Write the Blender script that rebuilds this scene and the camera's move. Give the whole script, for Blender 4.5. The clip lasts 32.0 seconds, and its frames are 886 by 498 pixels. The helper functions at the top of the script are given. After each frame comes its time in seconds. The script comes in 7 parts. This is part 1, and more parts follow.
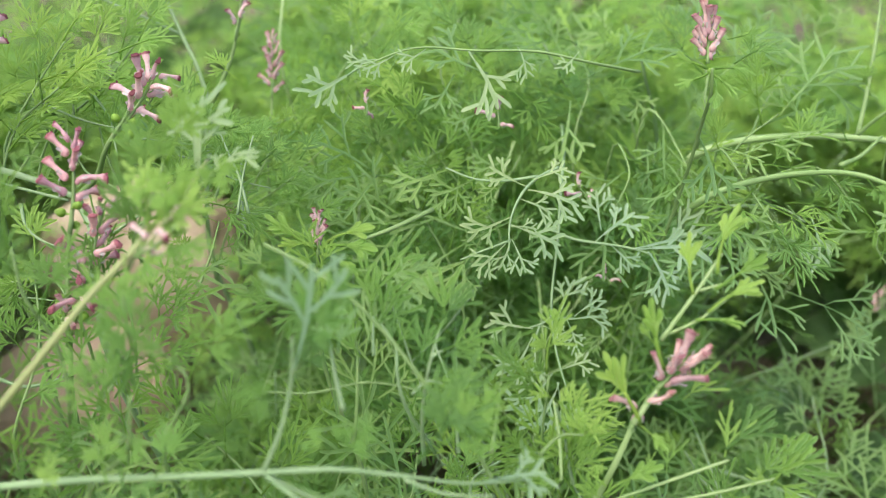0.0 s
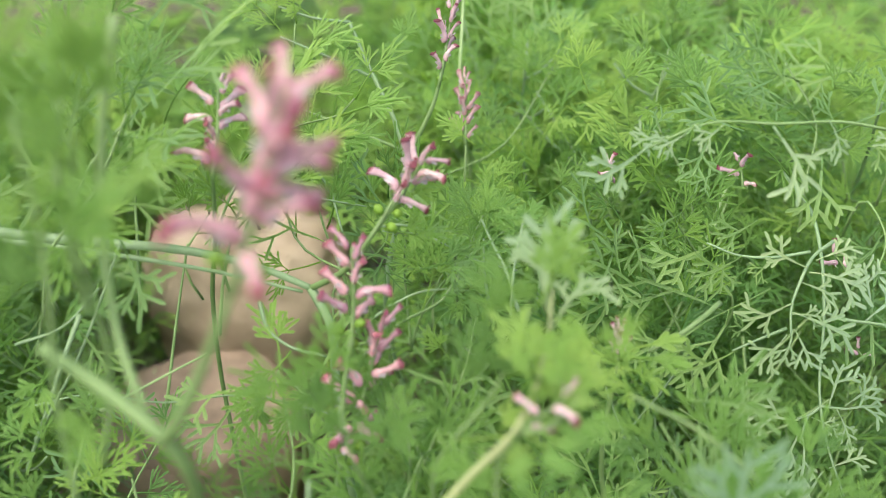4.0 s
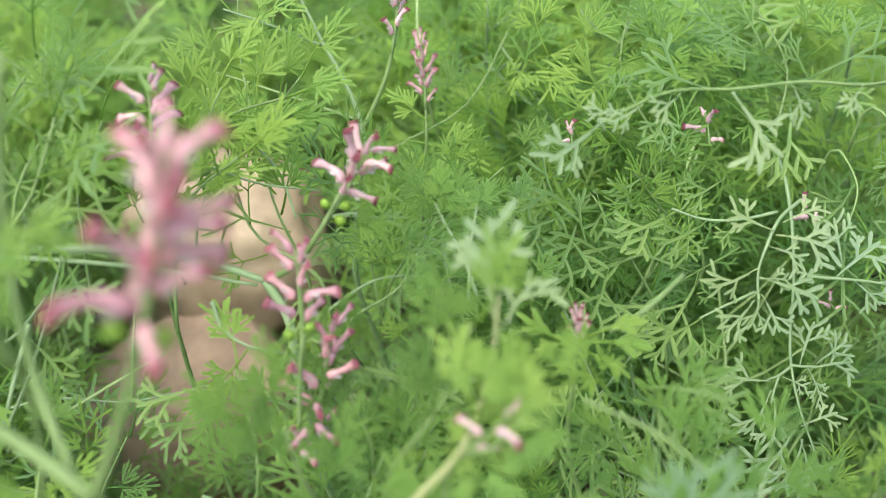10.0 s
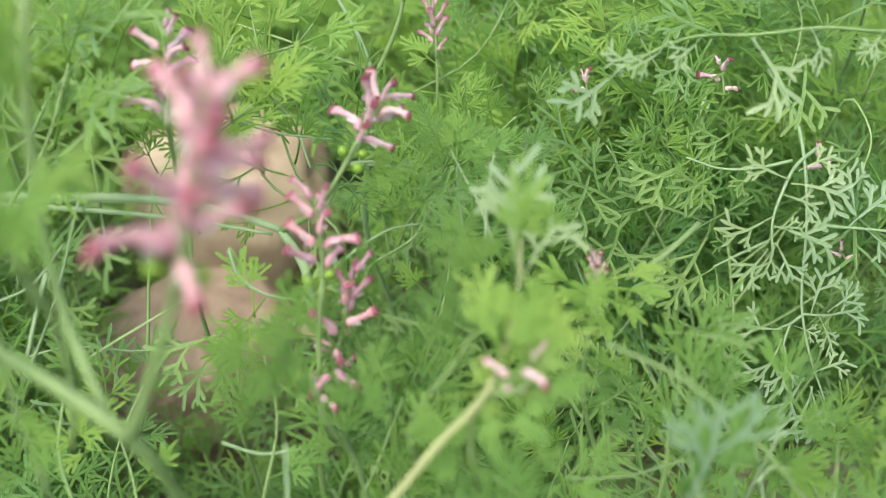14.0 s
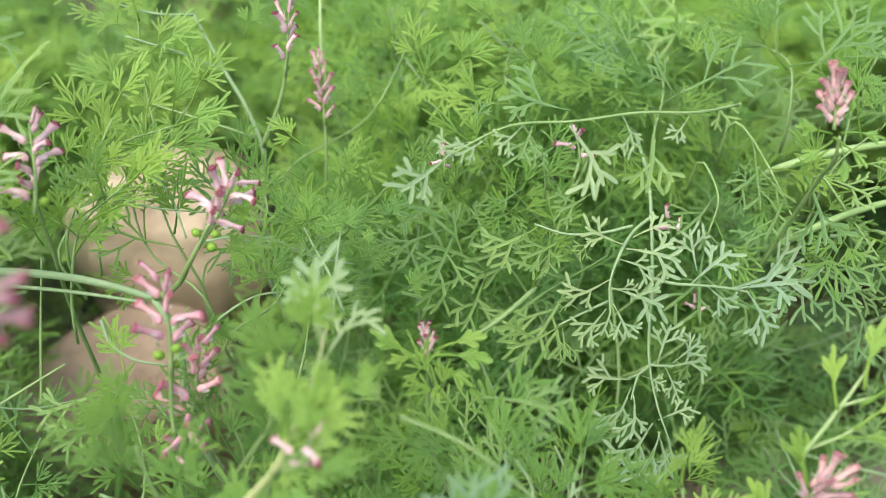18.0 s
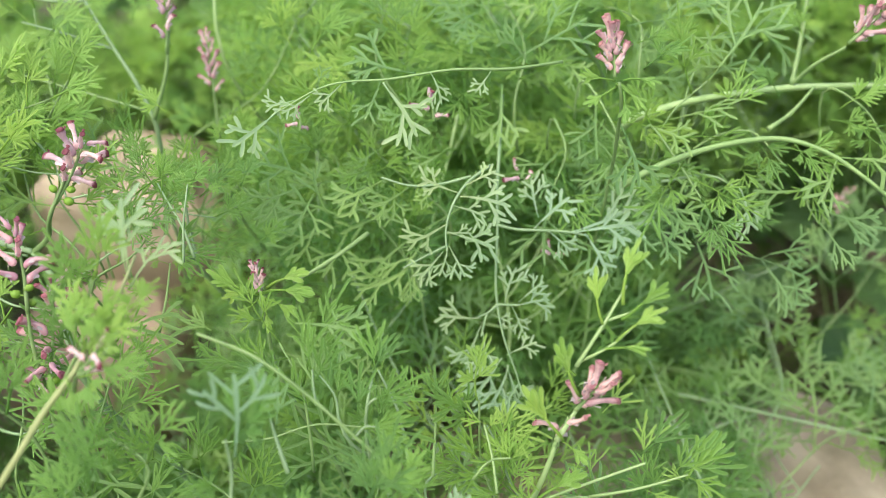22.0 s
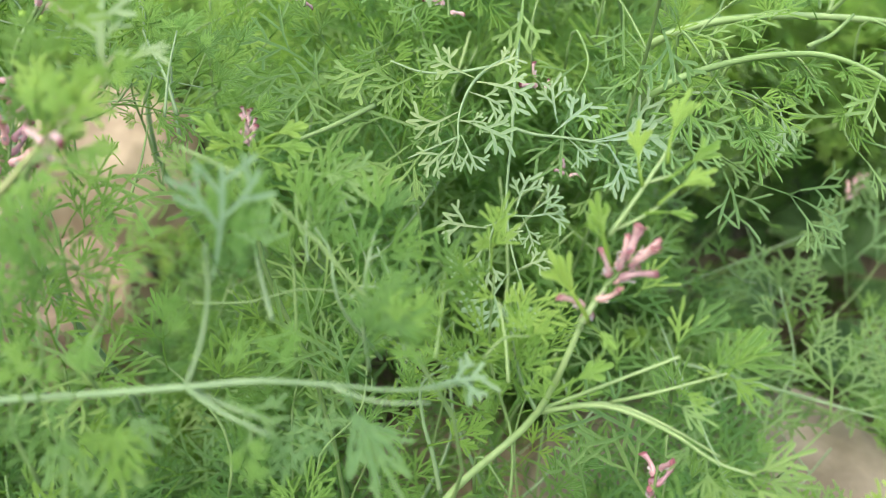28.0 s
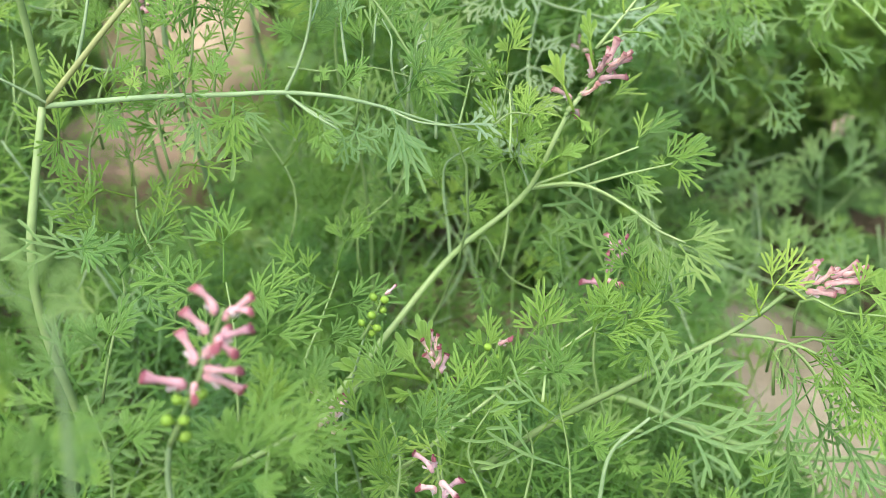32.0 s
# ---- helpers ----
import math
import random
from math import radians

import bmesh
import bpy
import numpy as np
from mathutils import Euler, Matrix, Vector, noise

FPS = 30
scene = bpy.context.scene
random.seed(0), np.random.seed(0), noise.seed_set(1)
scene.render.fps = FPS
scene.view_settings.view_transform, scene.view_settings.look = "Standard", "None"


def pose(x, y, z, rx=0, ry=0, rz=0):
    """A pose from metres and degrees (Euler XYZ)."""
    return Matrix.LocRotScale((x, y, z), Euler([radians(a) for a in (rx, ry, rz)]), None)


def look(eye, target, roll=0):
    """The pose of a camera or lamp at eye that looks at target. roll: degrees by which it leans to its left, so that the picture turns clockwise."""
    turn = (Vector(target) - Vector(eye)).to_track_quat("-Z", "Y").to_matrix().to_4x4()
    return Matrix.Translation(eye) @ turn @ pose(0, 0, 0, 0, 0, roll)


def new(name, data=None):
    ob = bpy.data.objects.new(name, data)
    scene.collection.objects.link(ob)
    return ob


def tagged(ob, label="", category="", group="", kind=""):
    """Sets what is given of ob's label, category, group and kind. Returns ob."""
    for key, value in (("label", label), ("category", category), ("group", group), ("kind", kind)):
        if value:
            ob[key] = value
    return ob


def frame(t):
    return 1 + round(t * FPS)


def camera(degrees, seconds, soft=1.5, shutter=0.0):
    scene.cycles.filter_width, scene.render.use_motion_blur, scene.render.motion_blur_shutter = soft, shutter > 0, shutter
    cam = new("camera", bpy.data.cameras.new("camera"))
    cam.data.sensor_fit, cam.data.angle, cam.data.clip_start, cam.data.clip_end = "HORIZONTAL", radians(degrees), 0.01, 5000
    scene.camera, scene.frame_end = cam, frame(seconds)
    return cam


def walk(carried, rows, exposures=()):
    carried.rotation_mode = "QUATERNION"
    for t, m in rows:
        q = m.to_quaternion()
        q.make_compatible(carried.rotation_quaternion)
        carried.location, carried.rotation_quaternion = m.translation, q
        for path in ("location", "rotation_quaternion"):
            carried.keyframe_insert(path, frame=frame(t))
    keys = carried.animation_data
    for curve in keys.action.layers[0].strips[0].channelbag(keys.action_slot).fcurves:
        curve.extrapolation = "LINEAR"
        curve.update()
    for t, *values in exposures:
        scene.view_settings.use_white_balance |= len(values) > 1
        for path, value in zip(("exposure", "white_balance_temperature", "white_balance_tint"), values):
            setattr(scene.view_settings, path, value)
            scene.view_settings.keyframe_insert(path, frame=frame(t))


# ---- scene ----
cam = camera(55.1, 32.0, soft=0.8)
METRES, EYE, TILT, LEAN, TURN = 0.6, 0.42, -28.0, 0.0, 0.0
ROWS = [
    (0.0, 0.0, 0.0, 0.0, -0.0, 0.0, 0.0),
    (0.5, -0.0086, 0.0063, -0.0037, -0.07, -0.08, -0.06),
    (1.0, -0.0335, 0.0163, 0.0199, -0.17, -0.48, -0.08),
    (1.5, -0.0437, 0.0162, 0.0315, -0.11, -0.64, -0.05),
    (2.0, -0.067, 0.0345, 0.0297, -0.3, -1.01, 0.05),
    (2.5, -0.0935, 0.0515, 0.0344, -0.25, -1.31, 0.1),
    (3.0, -0.1083, 0.0651, 0.0326, -0.13, -1.72, 0.06),
    (3.5, -0.1287, 0.0643, 0.0541, -0.07, -2.12, 0.06),
    (4.0, -0.1483, 0.0602, 0.0716, 0.04, -2.65, 0.24),
    (4.5, -0.1534, 0.0811, 0.0772, -0.02, -3.6, 0.63),
    (6.5, -0.1397, 0.0558, 0.0895, -0.1, -5.99, 2.13),
    (7.0, -0.1329, 0.066, 0.082, -0.05, -6.12, 2.42),
    (7.5, -0.1311, 0.0713, 0.0853, -0.09, -6.28, 2.36),
    (8.0, -0.1301, 0.0667, 0.0891, -0.15, -6.31, 2.39),
    (8.5, -0.1275, 0.0665, 0.0848, -0.19, -6.61, 2.42),
    (9.0, -0.1249, 0.065, 0.086, -0.28, -6.76, 2.52),
    (9.5, -0.1254, 0.0662, 0.0857, -0.34, -7.05, 2.63),
    (10.0, -0.1265, 0.0749, 0.1016, -0.47, -7.89, 3.26),
    (10.5, -0.1347, 0.0672, 0.1042, -0.4, -8.72, 3.61),
    (11.0, -0.1369, 0.0709, 0.099, -0.38, -9.64, 3.55),
    (11.5, -0.1363, 0.0719, 0.0988, -0.43, -10.11, 3.51),
    (12.0, -0.1363, 0.0713, 0.0987, -0.44, -10.35, 3.47),
    (12.5, -0.1373, 0.0731, 0.0971, -0.49, -10.56, 3.41),
    (13.0, -0.1378, 0.0733, 0.0969, -0.65, -10.74, 3.34),
    (13.5, -0.1366, 0.073, 0.0985, -0.65, -10.67, 3.31),
    (14.0, -0.1364, 0.0741, 0.0975, -0.69, -10.74, 3.31),
    (14.5, -0.1365, 0.0721, 0.0974, -0.71, -10.75, 3.35),
    (16.5, -0.1342, 0.0721, 0.0975, -0.96, -10.41, 3.13),
    (17.0, -0.1199, 0.0759, 0.1048, -0.89, -10.38, 3.11),
    (17.5, -0.0917, 0.0617, 0.1224, -1.09, -10.04, 3.31),
    (18.0, -0.0592, 0.0384, 0.1304, -1.2, -10.09, 3.8),
    (18.5, -0.0143, 0.0015, 0.1228, -0.9, -10.15, 4.51),
    (19.0, 0.016, -0.0161, 0.1093, -0.34, -10.44, 4.69),
    (19.5, 0.0392, -0.0383, 0.1298, 0.32, -10.86, 4.93),
    (20.0, 0.055, -0.0496, 0.112, 0.83, -10.98, 5.52),
    (20.5, 0.0567, -0.0441, 0.0989, 0.87, -10.96, 5.8),
    (21.0, 0.0447, -0.0396, 0.1011, 0.85, -10.97, 5.76),
    (21.5, 0.0539, -0.0267, 0.1024, 0.78, -10.76, 5.72),
    (22.0, 0.0546, -0.0178, 0.103, 0.68, -10.45, 5.84),
    (22.5, 0.0617, -0.013, 0.1075, 0.46, -10.18, 6.1),
    (23.0, 0.0653, -0.0111, 0.11, 0.36, -9.76, 6.3),
    (23.5, 0.0587, -0.0129, 0.1095, 0.23, -9.49, 6.46),
    (24.0, 0.0558, -0.009, 0.1093, 0.03, -9.25, 6.37),
    (24.5, 0.0554, -0.0067, 0.1048, -0.11, -9.03, 6.31),
    (26.5, 0.0391, 0.0027, 0.0457, -0.57, -7.52, 4.54),
    (27.0, 0.0332, 0.024, 0.0233, -0.55, -7.13, 3.59),
    (27.5, 0.0251, 0.0224, 0.0047, -0.71, -6.82, 2.49),
    (28.0, 0.024, 0.0222, -0.003, -0.85, -6.58, 1.75),
    (28.5, 0.0238, 0.0144, -0.015, -1.04, -6.35, 1.11),
    (29.0, 0.0208, -0.0112, -0.0258, -0.98, -6.34, 0.43),
    (29.5, 0.0199, -0.0196, -0.0429, -0.9, -6.65, -0.74),
    (30.0, 0.024, -0.052, -0.0659, -0.47, -6.86, -1.95),
    (30.5, 0.0282, -0.0766, -0.0709, 0.08, -7.0, -2.61),
    (31.0, 0.0302, -0.0984, -0.0839, 0.97, -7.15, -3.25),
    (31.5, 0.041, -0.1142, -0.0974, 1.62, -7.11, -3.94),
    (32.0, 0.0373, -0.1336, -0.1117, 2.39, -6.83, -4.6),
]
walk(cam, [(t, pose(0, 0, EYE, TILT, LEAN, TURN) @ pose(METRES * x, METRES * y, METRES * z, 90 + pitch, roll, yaw)) for t, x, y, z, yaw, pitch, roll in ROWS],
     exposures=((0.0, 1.13), (4.0, 1.12), (9.0, 1.18), (14.0, 1.18), (18.0, 1.22), (24.0, 1.26), (28.0, 1.28), (30.0, 1.36), (32.0, 1.37)))
cam.data.dof.use_dof = True
cam.data.dof.focus_distance = 0.30
cam.data.dof.aperture_fstop = 8.0

# ---- sky and sun: bright overcast day, soft light from above ----
world = bpy.data.worlds.new("overcast_sky")
scene.world = world
world.use_nodes = True
wn = world.node_tree
sky = wn.nodes.new("ShaderNodeTexSky")
sky.sky_type, sky.sun_disc = "NISHITA", False
sky.sun_elevation, sky.sun_rotation = radians(66), radians(207)
sky.air_density, sky.dust_density, sky.ozone_density = 1.0, 4.0, 1.0
wn.links.new(sky.outputs["Color"], wn.nodes["Background"].inputs["Color"])
wn.nodes["Background"].inputs["Strength"].default_value = 0.15
sun_data = bpy.data.lights.new("sun", "SUN")
sun_data.energy, sun_data.angle, sun_data.color = 1.75, radians(100), (1.0, 0.94, 0.80)
sun = new("sun", sun_data)
sun.matrix_world = look((-0.80, -0.15, 2.1), (0.05, 0.25, 0.2))


# ---- materials ----
def nodes_of(name):
    m = bpy.data.materials.new(name)
    m.use_nodes = True
    m.node_tree.nodes.clear()
    return m, m.node_tree


def add(t, kind, **inputs):
    n = t.nodes.new(kind)
    for key, value in inputs.items():
        n.inputs[key.replace("_", " ")].default_value = value
    return n


def ramp(t, source, *stops):
    r = t.nodes.new("ShaderNodeValToRGB")
    while len(r.color_ramp.elements) < len(stops):
        r.color_ramp.elements.new(0.5)
    for e, (at, col) in zip(r.color_ramp.elements, stops):
        e.position, e.color = at, (*col, 1)
    t.links.new(source, r.inputs[0])
    return r.outputs[0]


def blend(t, a, b, factor, kind="MIX"):
    m = t.nodes.new("ShaderNodeMix")
    m.data_type, m.blend_type = "RGBA", kind
    for sock, v in ((m.inputs[0], factor), (m.inputs[6], a), (m.inputs[7], b)):
        if isinstance(v, bpy.types.NodeSocket):
            t.links.new(v, sock)
        else:
            sock.default_value = v if isinstance(v, float) else (*v, 1)
    return m.outputs[2]


def noise_tex(t, scale, detail=4.0, rough=0.6, coords="Object"):
    tc = t.nodes.new("ShaderNodeTexCoord")
    n = add(t, "ShaderNodeTexNoise", Scale=scale, Detail=detail, Roughness=rough)
    t.links.new(tc.outputs[coords], n.inputs["Vector"])
    return n.outputs[0]


def finish(t, colour, rough, bump=None, strength=0.2, distance=0.0005, through_light=0.0, thin=None, spec=0.4):
    p = add(t, "ShaderNodeBsdfPrincipled", Roughness=rough)
    p.inputs["Specular IOR Level"].default_value = spec
    t.links.new(colour, p.inputs["Base Color"])
    if bump is not None:
        b = add(t, "ShaderNodeBump", Strength=strength, Distance=distance)
        t.links.new(bump, b.inputs["Height"])
        t.links.new(b.outputs[0], p.inputs["Normal"])
    out = t.nodes.new("ShaderNodeOutputMaterial")
    if through_light:
        tr = t.nodes.new("ShaderNodeBsdfTranslucent")
        t.links.new(thin or colour, tr.inputs["Color"])
        mix = add(t, "ShaderNodeMixShader", Fac=through_light)
        t.links.new(p.outputs[0], mix.inputs[1])
        t.links.new(tr.outputs[0], mix.inputs[2])
        t.links.new(mix.outputs[0], out.inputs[0])
    else:
        t.links.new(p.outputs[0], out.inputs[0])


def leaf_material(name, old, mid, young, island=False, rough=0.5):
    m, t = nodes_of(name)
    if island:
        rnd = t.nodes.new("ShaderNodeNewGeometry").outputs["Random Per Island"]
    else:
        rnd = t.nodes.new("ShaderNodeObjectInfo").outputs["Random"]
    tone = ramp(t, rnd, (0.0, old), (0.55, mid), (1.0, young))
    blotch = noise_tex(t, 90.0, 3.0)
    shade = ramp(t, blotch, (0.3, (0.78, 0.84, 0.86)), (0.7, (1.12, 1.1, 1.0)))
    col = blend(t, tone, shade, 1.0, "MULTIPLY")
    # whole shoots are yellower or bluer than their neighbours
    where = t.nodes.new("ShaderNodeNewGeometry").outputs["Position"]
    drift = add(t, "ShaderNodeTexNoise", Scale=16.0, Detail=2.0)
    t.links.new(where, drift.inputs["Vector"])
    cast = ramp(t, drift.outputs[0], (0.34, (0.84, 0.92, 1.05)), (0.66, (1.16, 1.08, 0.94)))
    col = blend(t, col, cast, 1.0, "MULTIPLY")
    rim = t.nodes.new("ShaderNodeAttribute")
    rim.attribute_name = "rim"
    margin = ramp(t, rim.outputs["Fac"], (0.55, (0, 0, 0)), (1.0, (0.50, 0.50, 0.50)))
    col = blend(t, col, (0.44, 0.62, 0.25), margin)
    fine = noise_tex(t, 1400.0, 3.0)
    thin = blend(t, col, (0.47, 0.74, 0.09), 0.35)
    finish(t, col, rough, fine, 0.25, 0.0003, 0.52, thin, 0.20)
    return m


def plain_material(name, low, high, scale, rough, bump_scale, strength, distance, random_tint=0.0, spec=0.4, lit=0.0):
    m, t = nodes_of(name)
    col = ramp(t, noise_tex(t, scale, 5.0), (0.3, low), (0.7, high))
    if random_tint:
        rnd = t.nodes.new("ShaderNodeObjectInfo").outputs["Random"]
        tint = ramp(t, rnd, (0.0, (1 - random_tint,) * 3), (1.0, (1 + random_tint,) * 3))
        col = blend(t, col, tint, 1.0, "MULTIPLY")
    finish(t, col, rough, noise_tex(t, bump_scale, 6.0), strength, distance, lit, None, spec)
    return m


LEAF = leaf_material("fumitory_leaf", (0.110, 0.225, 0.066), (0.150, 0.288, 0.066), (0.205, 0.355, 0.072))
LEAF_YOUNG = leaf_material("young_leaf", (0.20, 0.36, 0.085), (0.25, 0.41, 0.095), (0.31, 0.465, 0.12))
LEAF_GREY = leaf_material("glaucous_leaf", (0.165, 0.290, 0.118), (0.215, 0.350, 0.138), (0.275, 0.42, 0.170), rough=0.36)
# far leaves brighter than the near ones: light at the back in their colour
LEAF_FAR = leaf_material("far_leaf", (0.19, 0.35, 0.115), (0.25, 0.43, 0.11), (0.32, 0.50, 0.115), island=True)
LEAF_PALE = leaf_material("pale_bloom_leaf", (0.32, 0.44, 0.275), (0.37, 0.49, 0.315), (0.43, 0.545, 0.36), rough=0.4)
# low leaves darker than the far ones: shade among the stems put into colour
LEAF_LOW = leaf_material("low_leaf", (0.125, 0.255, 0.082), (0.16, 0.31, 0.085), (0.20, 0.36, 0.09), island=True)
# darker copy of the leaf colour: shade over the near low plants
LEAF_SHADE = leaf_material("shade_toned_leaf", (0.098, 0.215, 0.07), (0.13, 0.265, 0.072), (0.17, 0.315, 0.078))
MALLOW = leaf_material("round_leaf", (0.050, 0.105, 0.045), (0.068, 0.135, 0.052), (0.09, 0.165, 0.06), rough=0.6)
# darkest copy of the leaf colour: shade of the hollow put into it
LEAF_DEEP_SHADE = leaf_material("deep_shade_leaf", (0.045, 0.105, 0.036), (0.065, 0.14, 0.042), (0.085, 0.175, 0.048), island=True)
STEM = plain_material("stem_skin", (0.16, 0.27, 0.085), (0.26, 0.38, 0.145), 70.0, 0.5, 900.0, 0.3, 0.0004, 0.12, lit=0.2)
STEM_GREY = plain_material("glaucous_stem", (0.18, 0.29, 0.135), (0.29, 0.41, 0.215), 60.0, 0.45, 800.0, 0.25, 0.0004, 0.08, lit=0.2)
STEM_PALE = plain_material("pale_stem", (0.255, 0.385, 0.14), (0.37, 0.50, 0.225), 50.0, 0.45, 700.0, 0.25, 0.0004, 0.1, lit=0.2)
STEM_RUST = plain_material("brownish_stem", (0.24, 0.285, 0.11), (0.35, 0.39, 0.175), 60.0, 0.5, 800.0, 0.3, 0.0004, 0.1, lit=0.18)
STEM_DRY = plain_material("dry_stem", (0.28, 0.22, 0.11), (0.46, 0.38, 0.20), 80.0, 0.7, 900.0, 0.4, 0.0004, 0.15)
FRUIT = plain_material("green_fruit", (0.13, 0.25, 0.025), (0.22, 0.38, 0.045), 300.0, 0.55, 1800.0, 0.3, 0.0002, 0.1, lit=0.15)
SEPAL = plain_material("sepal_skin", (0.45, 0.36, 0.38), (0.66, 0.60, 0.58), 400.0, 0.6, 1500.0, 0.3, 0.0002, lit=0.3)


def petal_material(name, body, neck, tip, spur):
    m, t = nodes_of(name)
    tc = t.nodes.new("ShaderNodeTexCoord")
    split = t.nodes.new("ShaderNodeSeparateXYZ")
    t.links.new(tc.outputs["Generated"], split.inputs[0])
    # the dark blotch of the mouth has a ragged edge
    ragged = add(t, "ShaderNodeMath")
    ragged.operation = "MULTIPLY_ADD"
    t.links.new(noise_tex(t, 600.0, 2.0), ragged.inputs[0])
    ragged.inputs[1].default_value = 0.16
    t.links.new(split.outputs[1], ragged.inputs[2])
    col = ramp(t, ragged.outputs[0], (0.06, spur), (0.28, body), (0.58, neck), (0.93, body), (0.99, tip), (1.0, tip))
    rnd = t.nodes.new("ShaderNodeObjectInfo").outputs["Random"]
    tint = ramp(t, rnd, (0.0, (0.80, 0.74, 0.82)), (1.0, (1.14, 1.16, 1.10)))
    streak = ramp(t, noise_tex(t, 420.0, 3.0), (0.32, (0.80, 0.68, 0.72)), (0.7, (1.1, 1.12, 1.1)))
    col = blend(t, blend(t, col, tint, 1.0, "MULTIPLY"), streak, 1.0, "MULTIPLY")
    finish(t, col, 0.5, noise_tex(t, 1500.0, 3.0), 0.3, 0.0002, 0.40, None, 0.3)
    return m


PETAL = petal_material("pink_petal", (0.74, 0.46, 0.51), (0.80, 0.56, 0.59), (0.44, 0.17, 0.21), (0.72, 0.46, 0.50))
PETAL_PALE = petal_material("pale_petal", (0.78, 0.57, 0.59), (0.84, 0.70, 0.70), (0.27, 0.09, 0.11), (0.76, 0.58, 0.60))
PETAL_DUSTY = petal_material("dusty_petal", (0.68, 0.46, 0.45), (0.76, 0.60, 0.56), (0.48, 0.26, 0.26), (0.68, 0.49, 0.47))
STONE_GREY = plain_material("beige_sandstone", (0.165, 0.138, 0.094), (0.325, 0.285, 0.215), 24.0, 0.88, 240.0, 0.6, 0.002)
STONE_PALE = plain_material("pale_sandstone", (0.22, 0.172, 0.112), (0.44, 0.36, 0.26), 22.0, 0.85, 260.0, 0.55, 0.002)
STONE_EARTH = plain_material("earthy_sandstone", (0.19, 0.15, 0.092), (0.35, 0.285, 0.19), 26.0, 0.9, 230.0, 0.7, 0.002)
STONE_RED = plain_material("reddish_sandstone", (0.19, 0.138, 0.098), (0.38, 0.285, 0.205), 34.0, 0.88, 220.0, 0.7, 0.003)
SOIL = plain_material("dry_soil", (0.085, 0.070, 0.045), (0.19, 0.155, 0.105), 30.0, 0.95, 180.0, 1.0, 0.006)
PEBBLE = plain_material("pebble_skin", (0.22, 0.17, 0.12), (0.45, 0.37, 0.28), 60.0, 0.85, 400.0, 0.5, 0.001, 0.25)


# ---- mesh tools ----
rng = random.Random(7)


class Geo:
    def __init__(self):
        self.v, self.f, self.s, self.rim = [], [], [], {}

    def face(self, ids, slot=0):
        self.f.append(ids)
        self.s.append(slot)

    def mesh(self, name, *mats):
        me = bpy.data.meshes.new(name)
        me.from_pydata([tuple(p) for p in self.v], [], self.f)
        for mat in mats:
            me.materials.append(mat)
        me.polygons.foreach_set("material_index", self.s)
        me.polygons.foreach_set("use_smooth", [True] * len(self.f))
        if self.rim:
            at = me.attributes.new("rim", "FLOAT", "POINT")
            at.data.foreach_set("value", [self.rim.get(i, 0.0) for i in range(len(self.v))])
        me.update()
        return me


def smooth(points, steps):
    """Points on a smooth line through the given ones."""
    p = [Vector(q) for q in points]
    if len(p) == 2:
        return [p[0].lerp(p[1], i / steps) for i in range(steps + 1)]
    n = len(p)
    h = [max(1e-6, (p[i + 1] - p[i]).length) for i in range(n - 1)]
    tangent = [(p[1] - p[0]) / h[0]]
    for i in range(1, n - 1):
        tangent.append(((p[i + 1] - p[i]) / h[i] * h[i - 1] + (p[i] - p[i - 1]) / h[i - 1] * h[i]) / (h[i] + h[i - 1]))
    tangent.append((p[-1] - p[-2]) / h[-1])
    out = []
    for i in range(n - 1):
        for k in range(steps):
            t = k / steps
            t2, t3 = t * t, t ** 3
            out.append(p[i] * (2 * t3 - 3 * t2 + 1) + tangent[i] * (h[i] * (t3 - 2 * t2 + t)) + p[i + 1] * (3 * t2 - 2 * t3) + tangent[i + 1] * (h[i] * (t3 - t2)))
    return out + [p[-1]]


def tube(g, line, r0, r1, sides=5, slot=0, ridge=0.0):
    start, side = len(g.v), None
    n = len(line)
    for i, p in enumerate(line):
        way = (line[min(i + 1, n - 1)] - line[max(i - 1, 0)]).normalized()
        side = way.orthogonal() if side is None else side - way * side.dot(way)
        side.normalize()
        up = way.cross(side)
        r = r0 + (r1 - r0) * i / (n - 1)
        for k in range(sides):
            a = 2 * math.pi * k / sides
            rr = r * (1 + ridge * (1 if k % 2 else -1))
            g.v.append(p + side * (rr * math.cos(a)) + up * (rr * math.sin(a)))
    for i in range(n - 1):
        for k in range(sides):
            a, b = start + i * sides + k, start + i * sides + (k + 1) % sides
            g.face((a, b, b + sides, a + sides), slot)
    g.face(tuple(range(start + sides - 1, start - 1, -1)), slot)
    g.face(tuple(range(start + (n - 1) * sides, start + n * sides)), slot)


def frame_of(base, way, up, size):
    y = way.normalized()
    z = up - y * up.dot(y)
    z = z.normalized() if z.length > 1e-4 else y.orthogonal().normalized()
    x = y.cross(z)
    m = Matrix((x, y, z)).transposed().to_4x4()
    return Matrix.Translation(base) @ m @ Matrix.Diagonal((size, size, size, 1))


